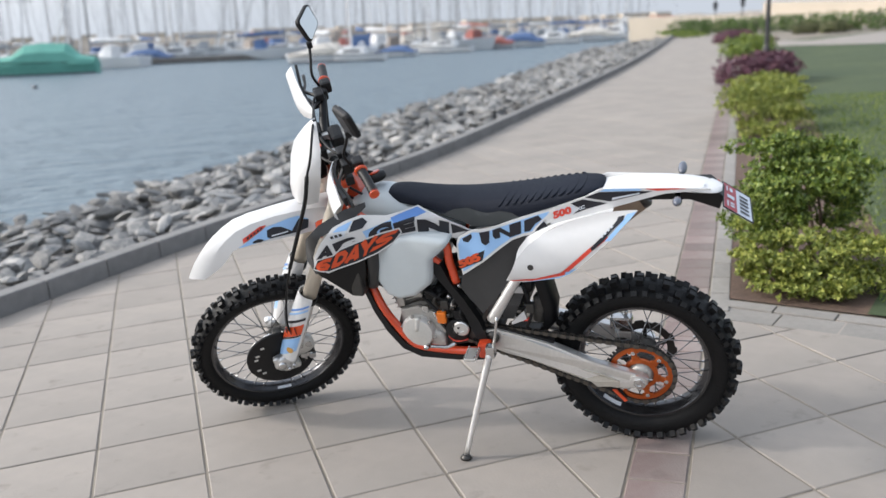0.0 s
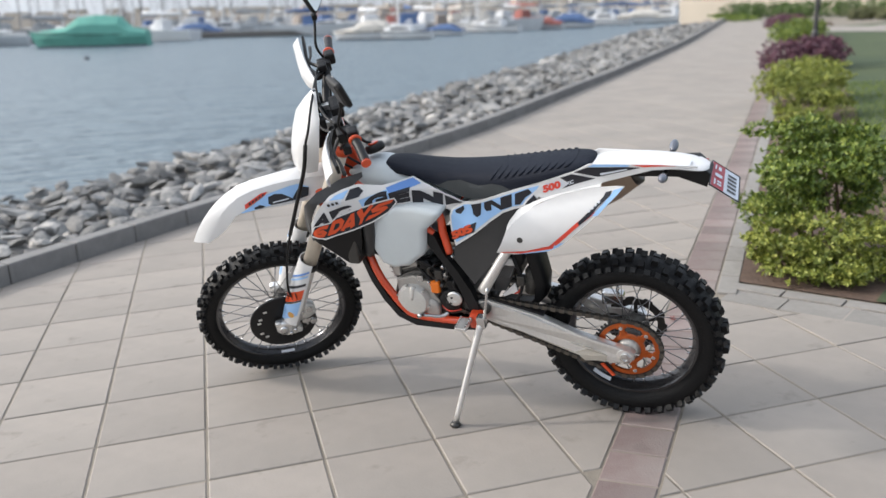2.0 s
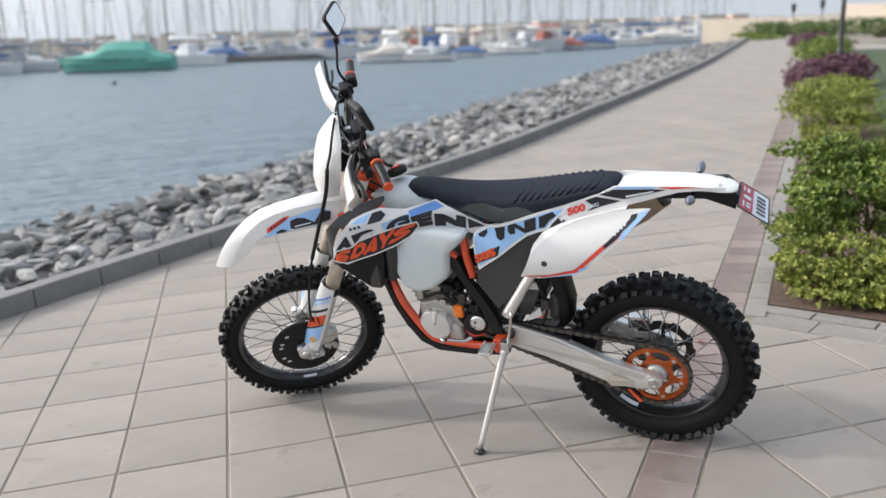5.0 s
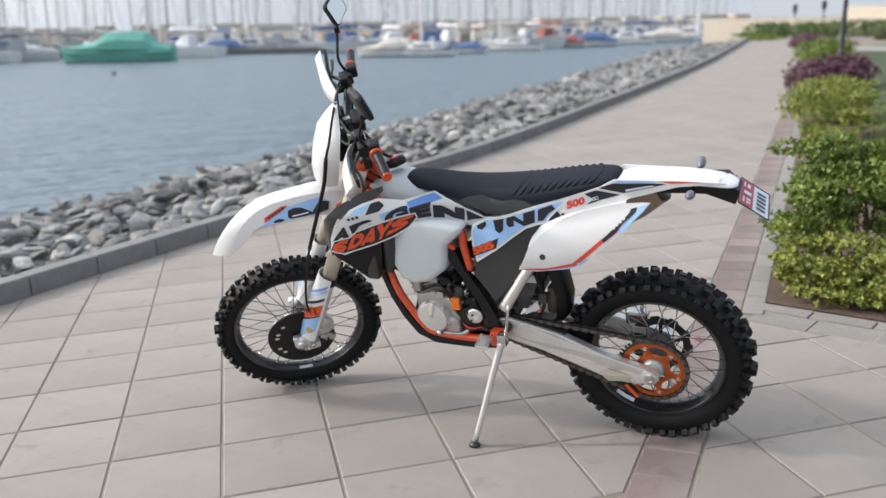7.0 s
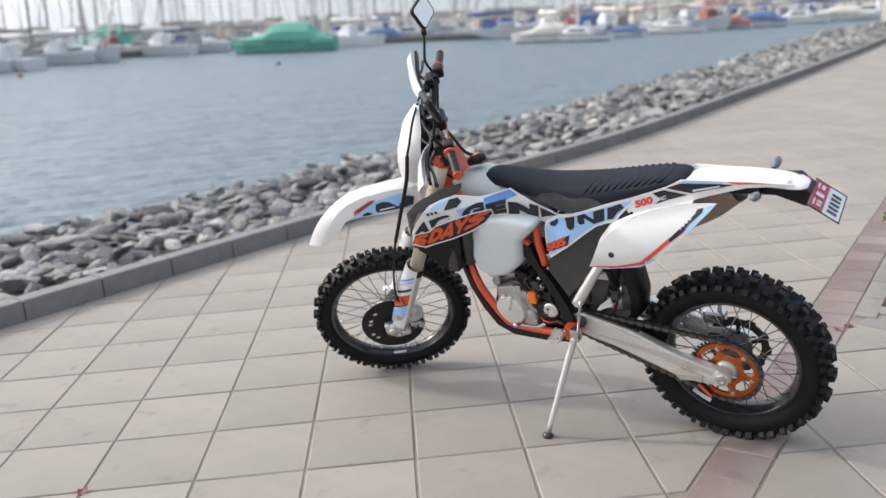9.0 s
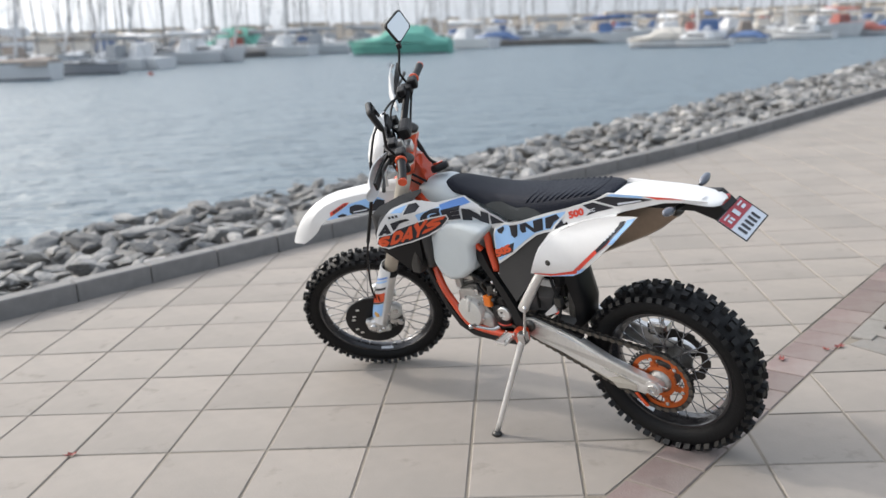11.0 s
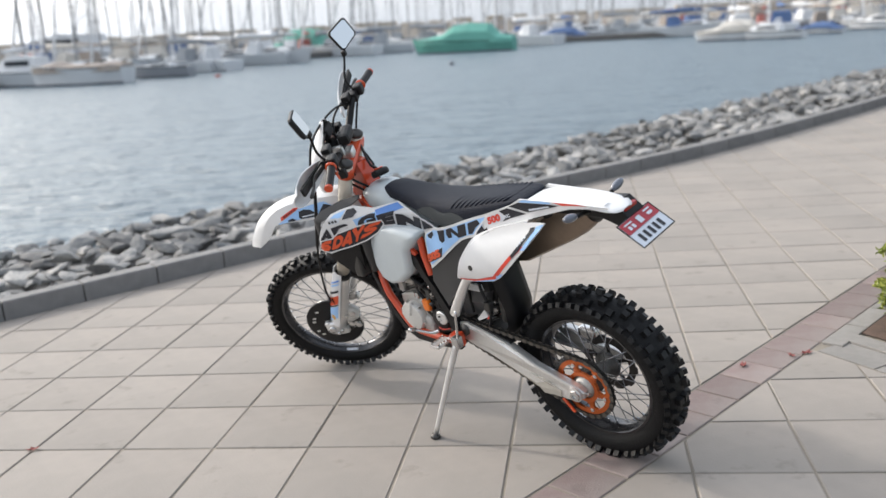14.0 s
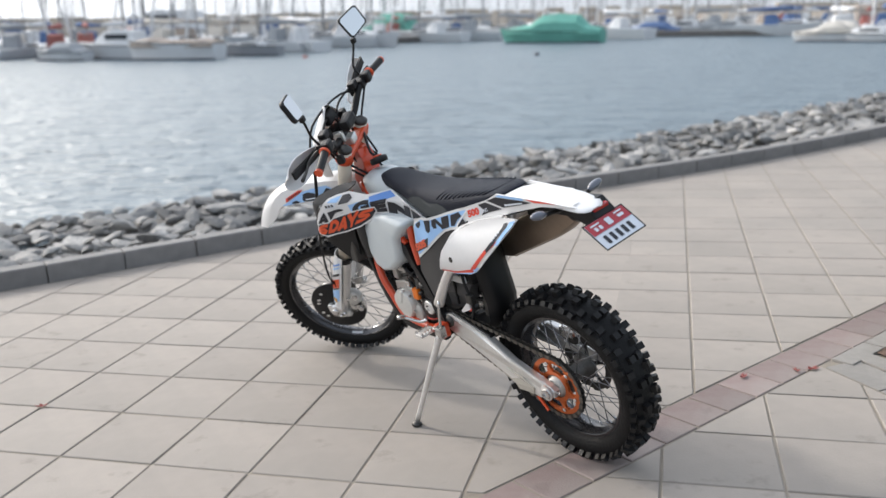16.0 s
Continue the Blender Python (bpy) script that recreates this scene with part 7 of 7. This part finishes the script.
def motor_boat(x, y, turn, length, label, hull_mat, cover=None, cover_mat=None, cabin=True, high=1.0, tall=1.0):
    ob = thing("motor_boat", label, "boat", pose(x, y, WATER_Z, 0, 0, turn), "moored boats")
    s = length * 0.1 * tall
    part("hull", hull(length, length * 0.30, s), hull_mat, ob)
    for side in (1, -1):
        part("rubbing_strake", tube([(-length * 0.48, side * length * 0.125, s * 0.98), (0, side * length * 0.152, s * 1.06), (length * 0.25, side * length * 0.12, s * 1.15), (length * 0.44, side * length * 0.035, s * 1.27)], 0.035, 12, 6), WINDOW_DARK, ob)
    part("boot_stripe", box((length * 0.9, length * 0.232, 0.14), (-length * 0.04, 0, 0.06), 0.04), HULL_DARK, ob)
    if cabin:
        part("cabin", loft([[(x0, -w, s * 0.9), (x0 + l0, -w * 0.9, s + h), (x0 + l0, w * 0.9, s + h), (x0, w, s * 0.9)] for x0, l0, w, h in ((-length * 0.22, 0.02 * length, length * 0.115, length * 0.12 * high), (0.0, 0.0, length * 0.12, length * 0.13 * high), (length * 0.16, -0.05 * length, length * 0.1, length * 0.115 * high), (length * 0.34, -0.06 * length, length * 0.055, length * 0.03 * high))]), HULL_WHITE, ob)
        for side in (1, -1):
            part("window", box((length * 0.24, 0.04, length * 0.04 * high), (-length * 0.03, side * length * 0.112, s + length * 0.075 * high), 0.01), WINDOW_DARK, ob)
        part("rail", tube([(length * 0.2, length * 0.1, s * 1.1), (length * 0.3, length * 0.09, s * 1.2 + 0.55), (length * 0.47, 0, s * 1.3 + 0.6), (length * 0.3, -length * 0.09, s * 1.2 + 0.55), (length * 0.2, -length * 0.1, s * 1.1)], 0.025, 20, 5), MAST, ob)
        part("radar_arch", tube([(-length * 0.12, length * 0.1, s + length * 0.1 * high), (-length * 0.16, length * 0.08, s + length * 0.22 * high), (-length * 0.16, -length * 0.08, s + length * 0.22 * high), (-length * 0.12, -length * 0.1, s + length * 0.1 * high)], 0.07, 14, 6), HULL_WHITE, ob)
    if cover:
        part("cover", loft([[(x0, -w, s * 0.8), (x0, -w * 0.96, s + h * 0.55), (x0, -w * 0.5, s + h), (x0, w * 0.5, s + h), (x0, w * 0.96, s + h * 0.55), (x0, w, s * 0.8)] for x0, w, h in ((-length * 0.49, length * 0.13, length * 0.03), (-length * 0.36, length * 0.15, length * 0.055), (-length * 0.27, length * 0.14, length * 0.15 * high), (-length * 0.08, length * 0.14, length * 0.165 * high), (length * 0.06, length * 0.135, length * 0.15 * high), (length * 0.17, length * 0.13, length * 0.07), (length * 0.33, length * 0.085, length * 0.045), (length * 0.45, length * 0.03, length * 0.035))]), cover_mat, ob)
    return ob


def sail_boat(x, y, turn, length, label, mast, hull_mat, boom_mat, rng):
    ob = thing("sailing_boat", label, "boat", pose(x, y, WATER_Z, 0, 0, turn), "moored boats")
    s = length * 0.1
    part("hull", hull(length, length * 0.29, s), hull_mat, ob)
    part("cabin", dome(-length * 0.15, length * 0.25, length * 0.09, s * 0.95, s + length * 0.06, 0.5), HULL_WHITE, ob)
    part("mast", tube([(length * 0.08, 0, s), (length * 0.07, 0, s + mast)], [0.06, 0.04], 2, 6), MAST, ob)
    part("boom", tube([(length * 0.07, 0, s + 1.3), (-length * 0.38, 0, s + 1.35)], 0.06, 2, 6), MAST, ob)
    part("sail_cover", tube([(length * 0.05, 0, s + 1.5), (-length * 0.15, 0, s + 1.45), (-length * 0.38, 0, s + 1.4)], [0.22, 0.17, 0.1], 8, 8), boom_mat, ob, smooth=True)
    part("spray_hood", loft([[(x0, -w, s), (x0, -w * 0.8, s + h), (x0, w * 0.8, s + h), (x0, w, s)] for x0, w, h in ((-length * 0.2, length * 0.09, 0.9), (-length * 0.12, length * 0.09, 1.0), (-length * 0.06, length * 0.08, 0.35))]), boom_mat, ob)
    for side in (1, -1):
        part("window", box((length * 0.2, 0.04, 0.16), (length * 0.04, side * length * 0.086, s + length * 0.028), 0.01), WINDOW_DARK, ob)
    if rng.random() < 0.6:
        part("furled_sail", tube([(length * 0.48, 0, s * 1.4), (length * 0.09, 0, s + mast * 0.93)], [0.10, 0.05], 2, 6), HULL_WHITE, ob)
    if rng.random() < 0.5:
        part("spreader", tube([(length * 0.075, -0.8, s + mast * 0.55), (length * 0.075, 0.8, s + mast * 0.55)], 0.03, 2, 5), MAST, ob)
    for q in ((length * 0.5, 0, s * 1.3), (-length * 0.48, 0, s), (0, length * 0.14, s), (0, -length * 0.14, s)):
        part("stay", tube([q, (length * 0.07, 0, s + mast * (0.98 if q[1] == 0 else 0.72))], 0.014, 2, 4), MAST, ob)
    return ob



HERE = Vector((1.0, -3.4, 0))


def bearing(az, far):
    """A place out on the water: degrees from +x towards +y, metres away."""
    return HERE.x + far * math.cos(radians(az)), HERE.y + far * math.sin(radians(az))


FRONT_AZ = [60, 63, 67, 71, 75, 79, 84, 88, 92, 97, 101, 106, 112, 118, 124, 130]
FRONT_D = [120, 108, 95, 86, 78, 70, 92, 98, 88, 76, 84, 78, 68, 58, 58, 60]


def row_far(az):
    return lerp_at(az, FRONT_AZ, FRONT_D)


x, y = bearing(97.0, 74)
motor_boat(x, y, 172, 8.8, "motor boat under a bright green canvas cover", COVER_GREEN, True, COVER_GREEN, False, 1.0)
for az, far, turn, length, tag, hm, cover, cm, cabin, high in (
    (78.4, 69, 150, 5.4, "white motor boat with a raised bow", HULL_WHITE, False, None, True, 0.7),
    (80.4, 70, 158, 5.6, "white motor boat under a cream canopy", HULL_WHITE, True, COVER_CREAM, False, 1.0),
    (75.6, 76, 145, 4.0, "white motor boat with a blue canvas", HULL_WHITE, True, COVER_BLUE, False, 0.8),
    (72.3, 82, 140, 5.4, "white motor boat moored at the pontoon", HULL_WHITE, False, None, True, 0.9),
    (69.6, 88, 150, 5.6, "motor boat with a red canvas cover", HULL_WHITE, True, COVER_RED, False, 0.75),
    (67.6, 92, 150, 5.8, "motor boat with a bright blue cover", HULL_WHITE, True, COVER_BLUE, False, 0.9),
    (65.2, 100, 140, 6, "white motor boat far along the pontoon", HULL_WHITE, False, None, True, 0.9),
    (63.0, 106, 150, 7, "white motor boat with a cream cover", HULL_WHITE, True, COVER_CREAM, False, 0.8),
    (61.4, 112, 130, 7, "white motor boat at the pontoon's end", HULL_WHITE, False, None, True, 1.0),
    (121.0, 92, 175, 15.0, "tall white motor yacht behind the row", HULL_WHITE, False, None, True, 1.0),
    (107.5, 88, 165, 9.0, "boat under a grey-green canvas tent", HULL_WHITE, True, COVER_GREEN, False, 1.2),
    (91.0, 90, 165, 6, "white motor boat with a blue cover", HULL_WHITE, True, COVER_BLUE, False, 0.8),
    (86.5, 100, 170, 7.0, "dark low motor boat", HULL_DARK, False, None, True, 0.6),
    (89.0, 96, 165, 6.5, "white motor boat at the pontoon", HULL_WHITE, False, None, True, 0.9),
):
    x, y = bearing(az, far)
    motor_boat(x, y, turn, length, tag, hm, cover, cm, cabin, high)

for az, far, turn, length, tag, hm, cover, cm, cabin, high, tall in (
    (120.6, 57.5, 178, 6.6, "long white catamaran hull at its mooring", HULL_WHITE, True, COVER_SAND, False, 0.25, 1.45),
    (123.6, 61, 176, 7.0, "white cabin cruiser with dark windows", HULL_WHITE, False, None, True, 1.15, 1.2),
    (127.0, 62, 172, 4.4, "small white motor boat with a grey canopy", HULL_WHITE, True, COVER_GREY, False, 0.9, 1.2),
    (115.9, 60, 176, 4.4, "grey motor boat with a dark transom", HULL_GREY, False, None, True, 0.5, 1.5),
    (130.6, 82, 170, 5.5, "motor boat under a dark blue cover", HULL_DARK, True, COVER_BLUE, False, 0.9, 1.0),
):
    x, y = bearing(az, far)
    motor_boat(x, y, turn, length, tag, hm, cover, cm, cabin, high, tall)

mrng = random.Random(21)
COVERS = [COVER_BLUE, COVER_GREY, COVER_CREAM, HULL_WHITE, COVER_GREY, COVER_SAND, COVER_SAND, COVER_GREY, COVER_BLUE, HULL_WHITE, COVER_RED]
COVER_NAMES = {COVER_SAND: "sand-coloured", COVER_GREY: "grey", COVER_BLUE: "blue", COVER_CREAM: "cream", HULL_WHITE: "white", COVER_RED: "red"}
az = 59.5
while az < 134:
    for back in (9, 21, 36):
        a = az + mrng.uniform(-0.8, 0.8)
        if 95 < a < 99.5 and back < 12:
            continue
        x, y = bearing(a, row_far(a) + back + mrng.uniform(-3, 3))
        cm = mrng.choice(COVERS)
        hm = mrng.choice((HULL_DARK, HULL_GREY, HULL_WHITE, HULL_WHITE, HULL_WHITE))
        sail_boat(x, y, mrng.choice((95, 275, 170, 120)) + mrng.uniform(-12, 12), mrng.uniform(6.5, 9.5), "moored sailing boat with a " + COVER_NAMES[cm] + " sail cover", mrng.uniform(9.5, 16.0), hm, cm, mrng)
    az += 1.65
for az in (64, 72, 83, 88, 93.5, 103, 105, 109, 111, 113.5, 115):
    x, y = bearing(az, row_far(az) + mrng.uniform(-1, 4))
    cm = mrng.choice(COVERS)
    sail_boat(x, y, mrng.choice((160, 175, 340)) + mrng.uniform(-12, 12), mrng.uniform(7.5, 9.5), "moored sailing boat with a " + COVER_NAMES[cm] + " sail cover", mrng.uniform(9, 13), HULL_WHITE, cm, mrng)

# pontoons and the breakwater behind
for az0, az1, back in ((60, 78, 13), (80, 96, 12), (99, 116, 12), (117, 133, 14)):
    a, b = Vector((*bearing(az0, row_far(az0) + back), 0)), Vector((*bearing(az1, row_far(az1) + back), 0))
    d = b - a
    ob = part("pontoon", box((d.length, 2.0, 0.5), (0, 0, 0), 0.05), PONTOON)
    ob.matrix_world = pose(*((a + b) / 2).xy, WATER_Z + 0.3, 0, 0, math.degrees(math.atan2(d.y, d.x)))
    tagged(ob, "low grey floating pontoon between the boats", "pontoon", "pontoons")
bm = bmesh.new()
rows = []
for k in range(150):
    a = 40 + 110 * k / 149
    x, y = bearing(a, 165)
    out = Vector((math.cos(radians(a)), math.sin(radians(a)), 0))
    h = 1.9 + 0.5 * noise.noise(Vector((k * 0.31, 0, 0))) + 0.25 * noise.noise(Vector((k * 1.7, 3, 0)))
    rows.append([bm.verts.new(Vector((x, y, z)) + out * w) for w, z in ((0, -2), (2.5 + 0.6 * noise.noise(Vector((k * 0.9, 7, 0))), 0.3), (4.5, h), (9, h + 0.2), (14, -2))])
for a, b in zip(rows, rows[1:]):
    for j in range(4):
        bm.faces.new((a[j], a[j + 1], b[j + 1], b[j]))
tagged(part("breakwater", bm, QUAY), "long sandy stone breakwater across the harbour", "breakwater", kind="structure")
bm = bmesh.new()
for k in range(46):
    a = 58 + 76 * k / 45 + mrng.uniform(-0.5, 0.5)
    x, y = bearing(a, 172)
    box((mrng.uniform(2, 7), 3, mrng.uniform(0.4, 1.2)), (x, y, 2.2), m=None, bm=bm)
tagged(part("distant_sheds", bm, SAND_WALL), "low sandy sheds along the breakwater", "building", kind="stuff")

buoy = thing("buoy", "small dark mooring buoy on the water", "buoy", pose(*bearing(97.6, 52), WATER_Z))
part("float", lathe([(0.02, -0.15), (0.14, -0.08), (0.17, 0.02), (0.12, 0.14), (0.03, 0.2)], (0, 0, 0), (0, 0, 1), 16), HULL_DARK, buoy, smooth=True)
buoy = thing("buoy", "small red mooring buoy on the water", "buoy", pose(*bearing(112.5, 55), WATER_Z))
part("float", lathe([(0.02, -0.15), (0.14, -0.08), (0.17, 0.02), (0.12, 0.14), (0.03, 0.2)], (0, 0, 0), (0, 0, 1), 16), COVER_RED, buoy, smooth=True)



# ---- paving pieces: slabs, pavers and edging ----
GAP = 0.0092
paving = thing("pavement", "square beige concrete paving slabs with recessed joints", "pavement", kind="structure")
pave_rng = random.Random(5)


def slab_piece(bm, poly, top):
    """A slab with a chamfered upper edge over the given outline."""
    if len(poly) < 3:
        return
    cx, cy = sum(q[0] for q in poly) / len(poly), sum(q[1] for q in poly) / len(poly)
    size = max(max(abs(q[0] - cx), abs(q[1] - cy)) for q in poly)
    k = 1 - 0.004 / max(size, 0.02)
    low = [bm.verts.new((*q, -0.0068)) for q in poly]
    mid = [bm.verts.new((*q, top - 0.003)) for q in poly]
    up = [bm.verts.new((cx + (q[0] - cx) * k, cy + (q[1] - cy) * k, top)) for q in poly]
    n = len(poly)
    for a, b in ((low, mid), (mid, up)):
        for i in range(n):
            bm.faces.new((a[i], a[(i + 1) % n], b[(i + 1) % n], b[i]))
    bm.faces.new(up)


FULL = bmesh.new()
h = (P - GAP) / 2
slab_piece(FULL, [(-h, -h), (h, -h), (h, h), (-h, h)], 0.0)
FULL = mesh_of(FULL, "slab")
FULL.materials.append(TILE)
joined, single = bmesh.new(), 0


def lay(poly, whole, centre):
    global single
    area = abs(sum(a[0] * b[1] - b[0] * a[1] for a, b in zip(poly, poly[1:] + poly[:1]))) / 2
    if area < 0.002:
        return
    if -1.9 < centre[0] < 3.3 and -1.3 < centre[1] < 2.4 and single < 300:
        single += 1
        if whole:
            ob = new("slab", FULL)
        else:
            bm = bmesh.new()
            slab_piece(bm, [(q[0] - centre[0], q[1] - centre[1]) for q in poly], 0.0)
            ob = new("slab", mesh_of(bm, "slab"))
            ob.data.materials.append(TILE)
        ob.parent = paving
        ob.matrix_world = pose(centre[0], centre[1], pave_rng.uniform(-0.0012, 0.0008), pave_rng.gauss(0, 0.12), pave_rng.gauss(0, 0.12), pave_rng.gauss(0, 0.12))
    else:
        slab_piece(joined, poly, pave_rng.uniform(-0.0012, 0.0008))


kerb_min = [(p.x, p.y) for p in KERB_LINE]
for i in range(-22, 80):
    for j in range(-30, 96):
        x0, y0 = i * P - (0.035 if i > 3 else 0.0), j * P
        c = (x0 + P / 2, y0 + P / 2)
        if band_side(*c) > BAND_L + 0.3 or band_side(*c) < -14:
            continue
        if c[1] < -9.5 and c[0] < -7:
            continue
        s = kerb_side(*c)
        if s < -0.3:
            continue
        a, b = GAP / 2, P - GAP / 2
        poly = [(x0 + a, y0 + a), (x0 + b, y0 + a), (x0 + b, y0 + b), (x0 + a, y0 + b)]
        whole = s > 0.35 and band_side(*c) < BAND_L - 0.3
        if not whole:
            poly = clip(poly, BAND_N[0], BAND_N[1], BAND_L - GAP / 2)
            if s < 0.35 and poly:
                near_k = min(range(len(KERB_LINE) - 1), key=lambda k: (KERB_LINE[k].x - c[0]) ** 2 + (KERB_LINE[k].y - c[1]) ** 2)
                k0, k1 = KERB_LINE[max(near_k - 1, 0)], KERB_LINE[near_k + 1]
                d = (k1 - k0).normalized()
                poly = clip(poly, -d.y, d.x, -d.y * k0.x + d.x * k0.y - 0.004)
        if poly and len(poly) > 2:
            lay(poly, whole, c)
# the slabs on the garden side of the band are laid on a shifted grid
for i in range(-14, 30):
    for j in range(-30, 14):
        x0, y0 = 1.865 + i * P, -0.225 + j * P
        c = (x0 + P / 2, y0 + P / 2)
        if band_side(*c) < BAND_R - 0.3 or c[1] < -10 or c[0] > 9:
            continue
        a, b = GAP / 2, P - GAP / 2
        poly = [(x0 + a, y0 + a), (x0 + b, y0 + a), (x0 + b, y0 + b), (x0 + a, y0 + b)]
        poly = clip(poly, -BAND_N[0], -BAND_N[1], -BAND_R - GAP / 2)
        poly = clip(poly, 0.814, 0.581, 2.367) if poly else poly
        if poly and len(poly) > 2:
            lay(poly, len(poly) == 4 and band_side(*c) > BAND_R + 0.3, c)
rest_slabs = part("slabs", joined, TILE, paving)
rest_slabs["kind"] = "stuff"

pavers = thing("paver_band", "band of square mauve concrete pavers", "paving", kind="structure")
PAVER = bmesh.new()
slab_piece(PAVER, [(-0.0955, -0.0965), (0.0955, -0.0965), (0.0955, 0.0965), (-0.0955, 0.0965)], 0.0)
PAVER = mesh_of(PAVER, "paver")
PAVER.materials.append(BRICK)
angle = math.degrees(math.atan2(BAND_D[1], BAND_D[0]))
for k in range(-12, 130):
    x, y = along_band(0.25 + 0.1 + 0.2 * k, (BAND_L + BAND_R) / 2)
    ob = new("paver", PAVER)
    ob.parent = pavers
    ob.matrix_world = pose(x, y, pave_rng.uniform(-0.001, 0.001), 0, 0, angle + pave_rng.gauss(0, 0.3))

edging = thing("bed_edging", "pale grey kerb stones round the planting bed", "kerb", kind="structure")
EDGE = bmesh.new()
box((0.29, 0.1, 0.07), (0, 0, -0.027), 0.005, bm=EDGE)
EDGE = mesh_of(EDGE, "edging_stone")
EDGE.materials.append(EDGING)
for k in range(0, 60):
    x, y = along_band(2.18 + 0.3 * k, BAND_R + 0.055)
    ob = new("edging_stone", EDGE)
    ob.parent = edging
    ob.matrix_world = pose(x, y, 0, 0, 0, angle)
for k in range(0, 8):
    d = Vector((0.581, -0.814, 0))
    q = Vector((2.735, 0.665, 0)) + d * (0.12 + 0.3 * k)
    ob = new("edging_stone", EDGE)
    ob.parent = edging
    ob.matrix_world = pose(q.x, q.y, 0.001, 0, 0, math.degrees(math.atan2(d.y, d.x)))
FLAG = bmesh.new()
box((0.292, 0.178, 0.07), (0, 0, -0.033), 0.004, bm=FLAG)
FLAG = mesh_of(FLAG, "edging_flag")
FLAG.materials.append(EDGING)
for k in range(0, 8):
    q = Vector((2.618, 0.579, 0)) + d * (0.17 + 0.3 * k)
    ob = new("edging_flag", FLAG)
    ob.parent = edging
    ob.matrix_world = pose(q.x, q.y, -0.001, 0, 0, math.degrees(math.atan2(d.y, d.x)))


# dry leaves on the paving
LEAF_DRY = material("dry_red_leaf", (0.24, 0.065, 0.055), 0.7, vary=0.4, scale=60)
for x, y, turn, size in ((-0.81, -0.41, 20, 0.022), (2.20, 0.34, 70, 0.022), (2.50, 0.47, 30, 0.026), (2.43, 0.44, 120, 0.018)):
    bm = bmesh.new()
    ring_v = [bm.verts.new((size * math.cos(a) * (1.5 if k % 2 else 0.8), size * 0.6 * math.sin(a), 0.006 + 0.008 * (k % 2))) for k, a in enumerate([2 * math.pi * q / 10 for q in range(10)])]
    mid = bm.verts.new((0, 0, 0.004))
    for k in range(10):
        bm.faces.new((mid, ring_v[k], ring_v[(k + 1) % 10]))
    leaf = part("fallen_leaf", bm, LEAF_DRY)
    leaf.matrix_world = pose(x, y, 0, 0, 0, turn)
    tagged(leaf, "curled dry red leaf on the paving", "leaf", "fallen leaves")

# lay the promenade and all that stands on it to its fall towards the water
AFLOAT = ("water", "sun", "camera", "motor_boat", "sailing_boat", "pontoon", "breakwater", "distant_sheds", "buoy")
for ob in list(scene.objects):
    if ob.parent is None and ob.name.split(".")[0] not in AFLOAT:
        m = LEVEL @ ob.matrix_basis
        if ob.name.startswith("street_lamp"):
            m = Matrix.Translation(m.translation)
        ob.matrix_basis = m
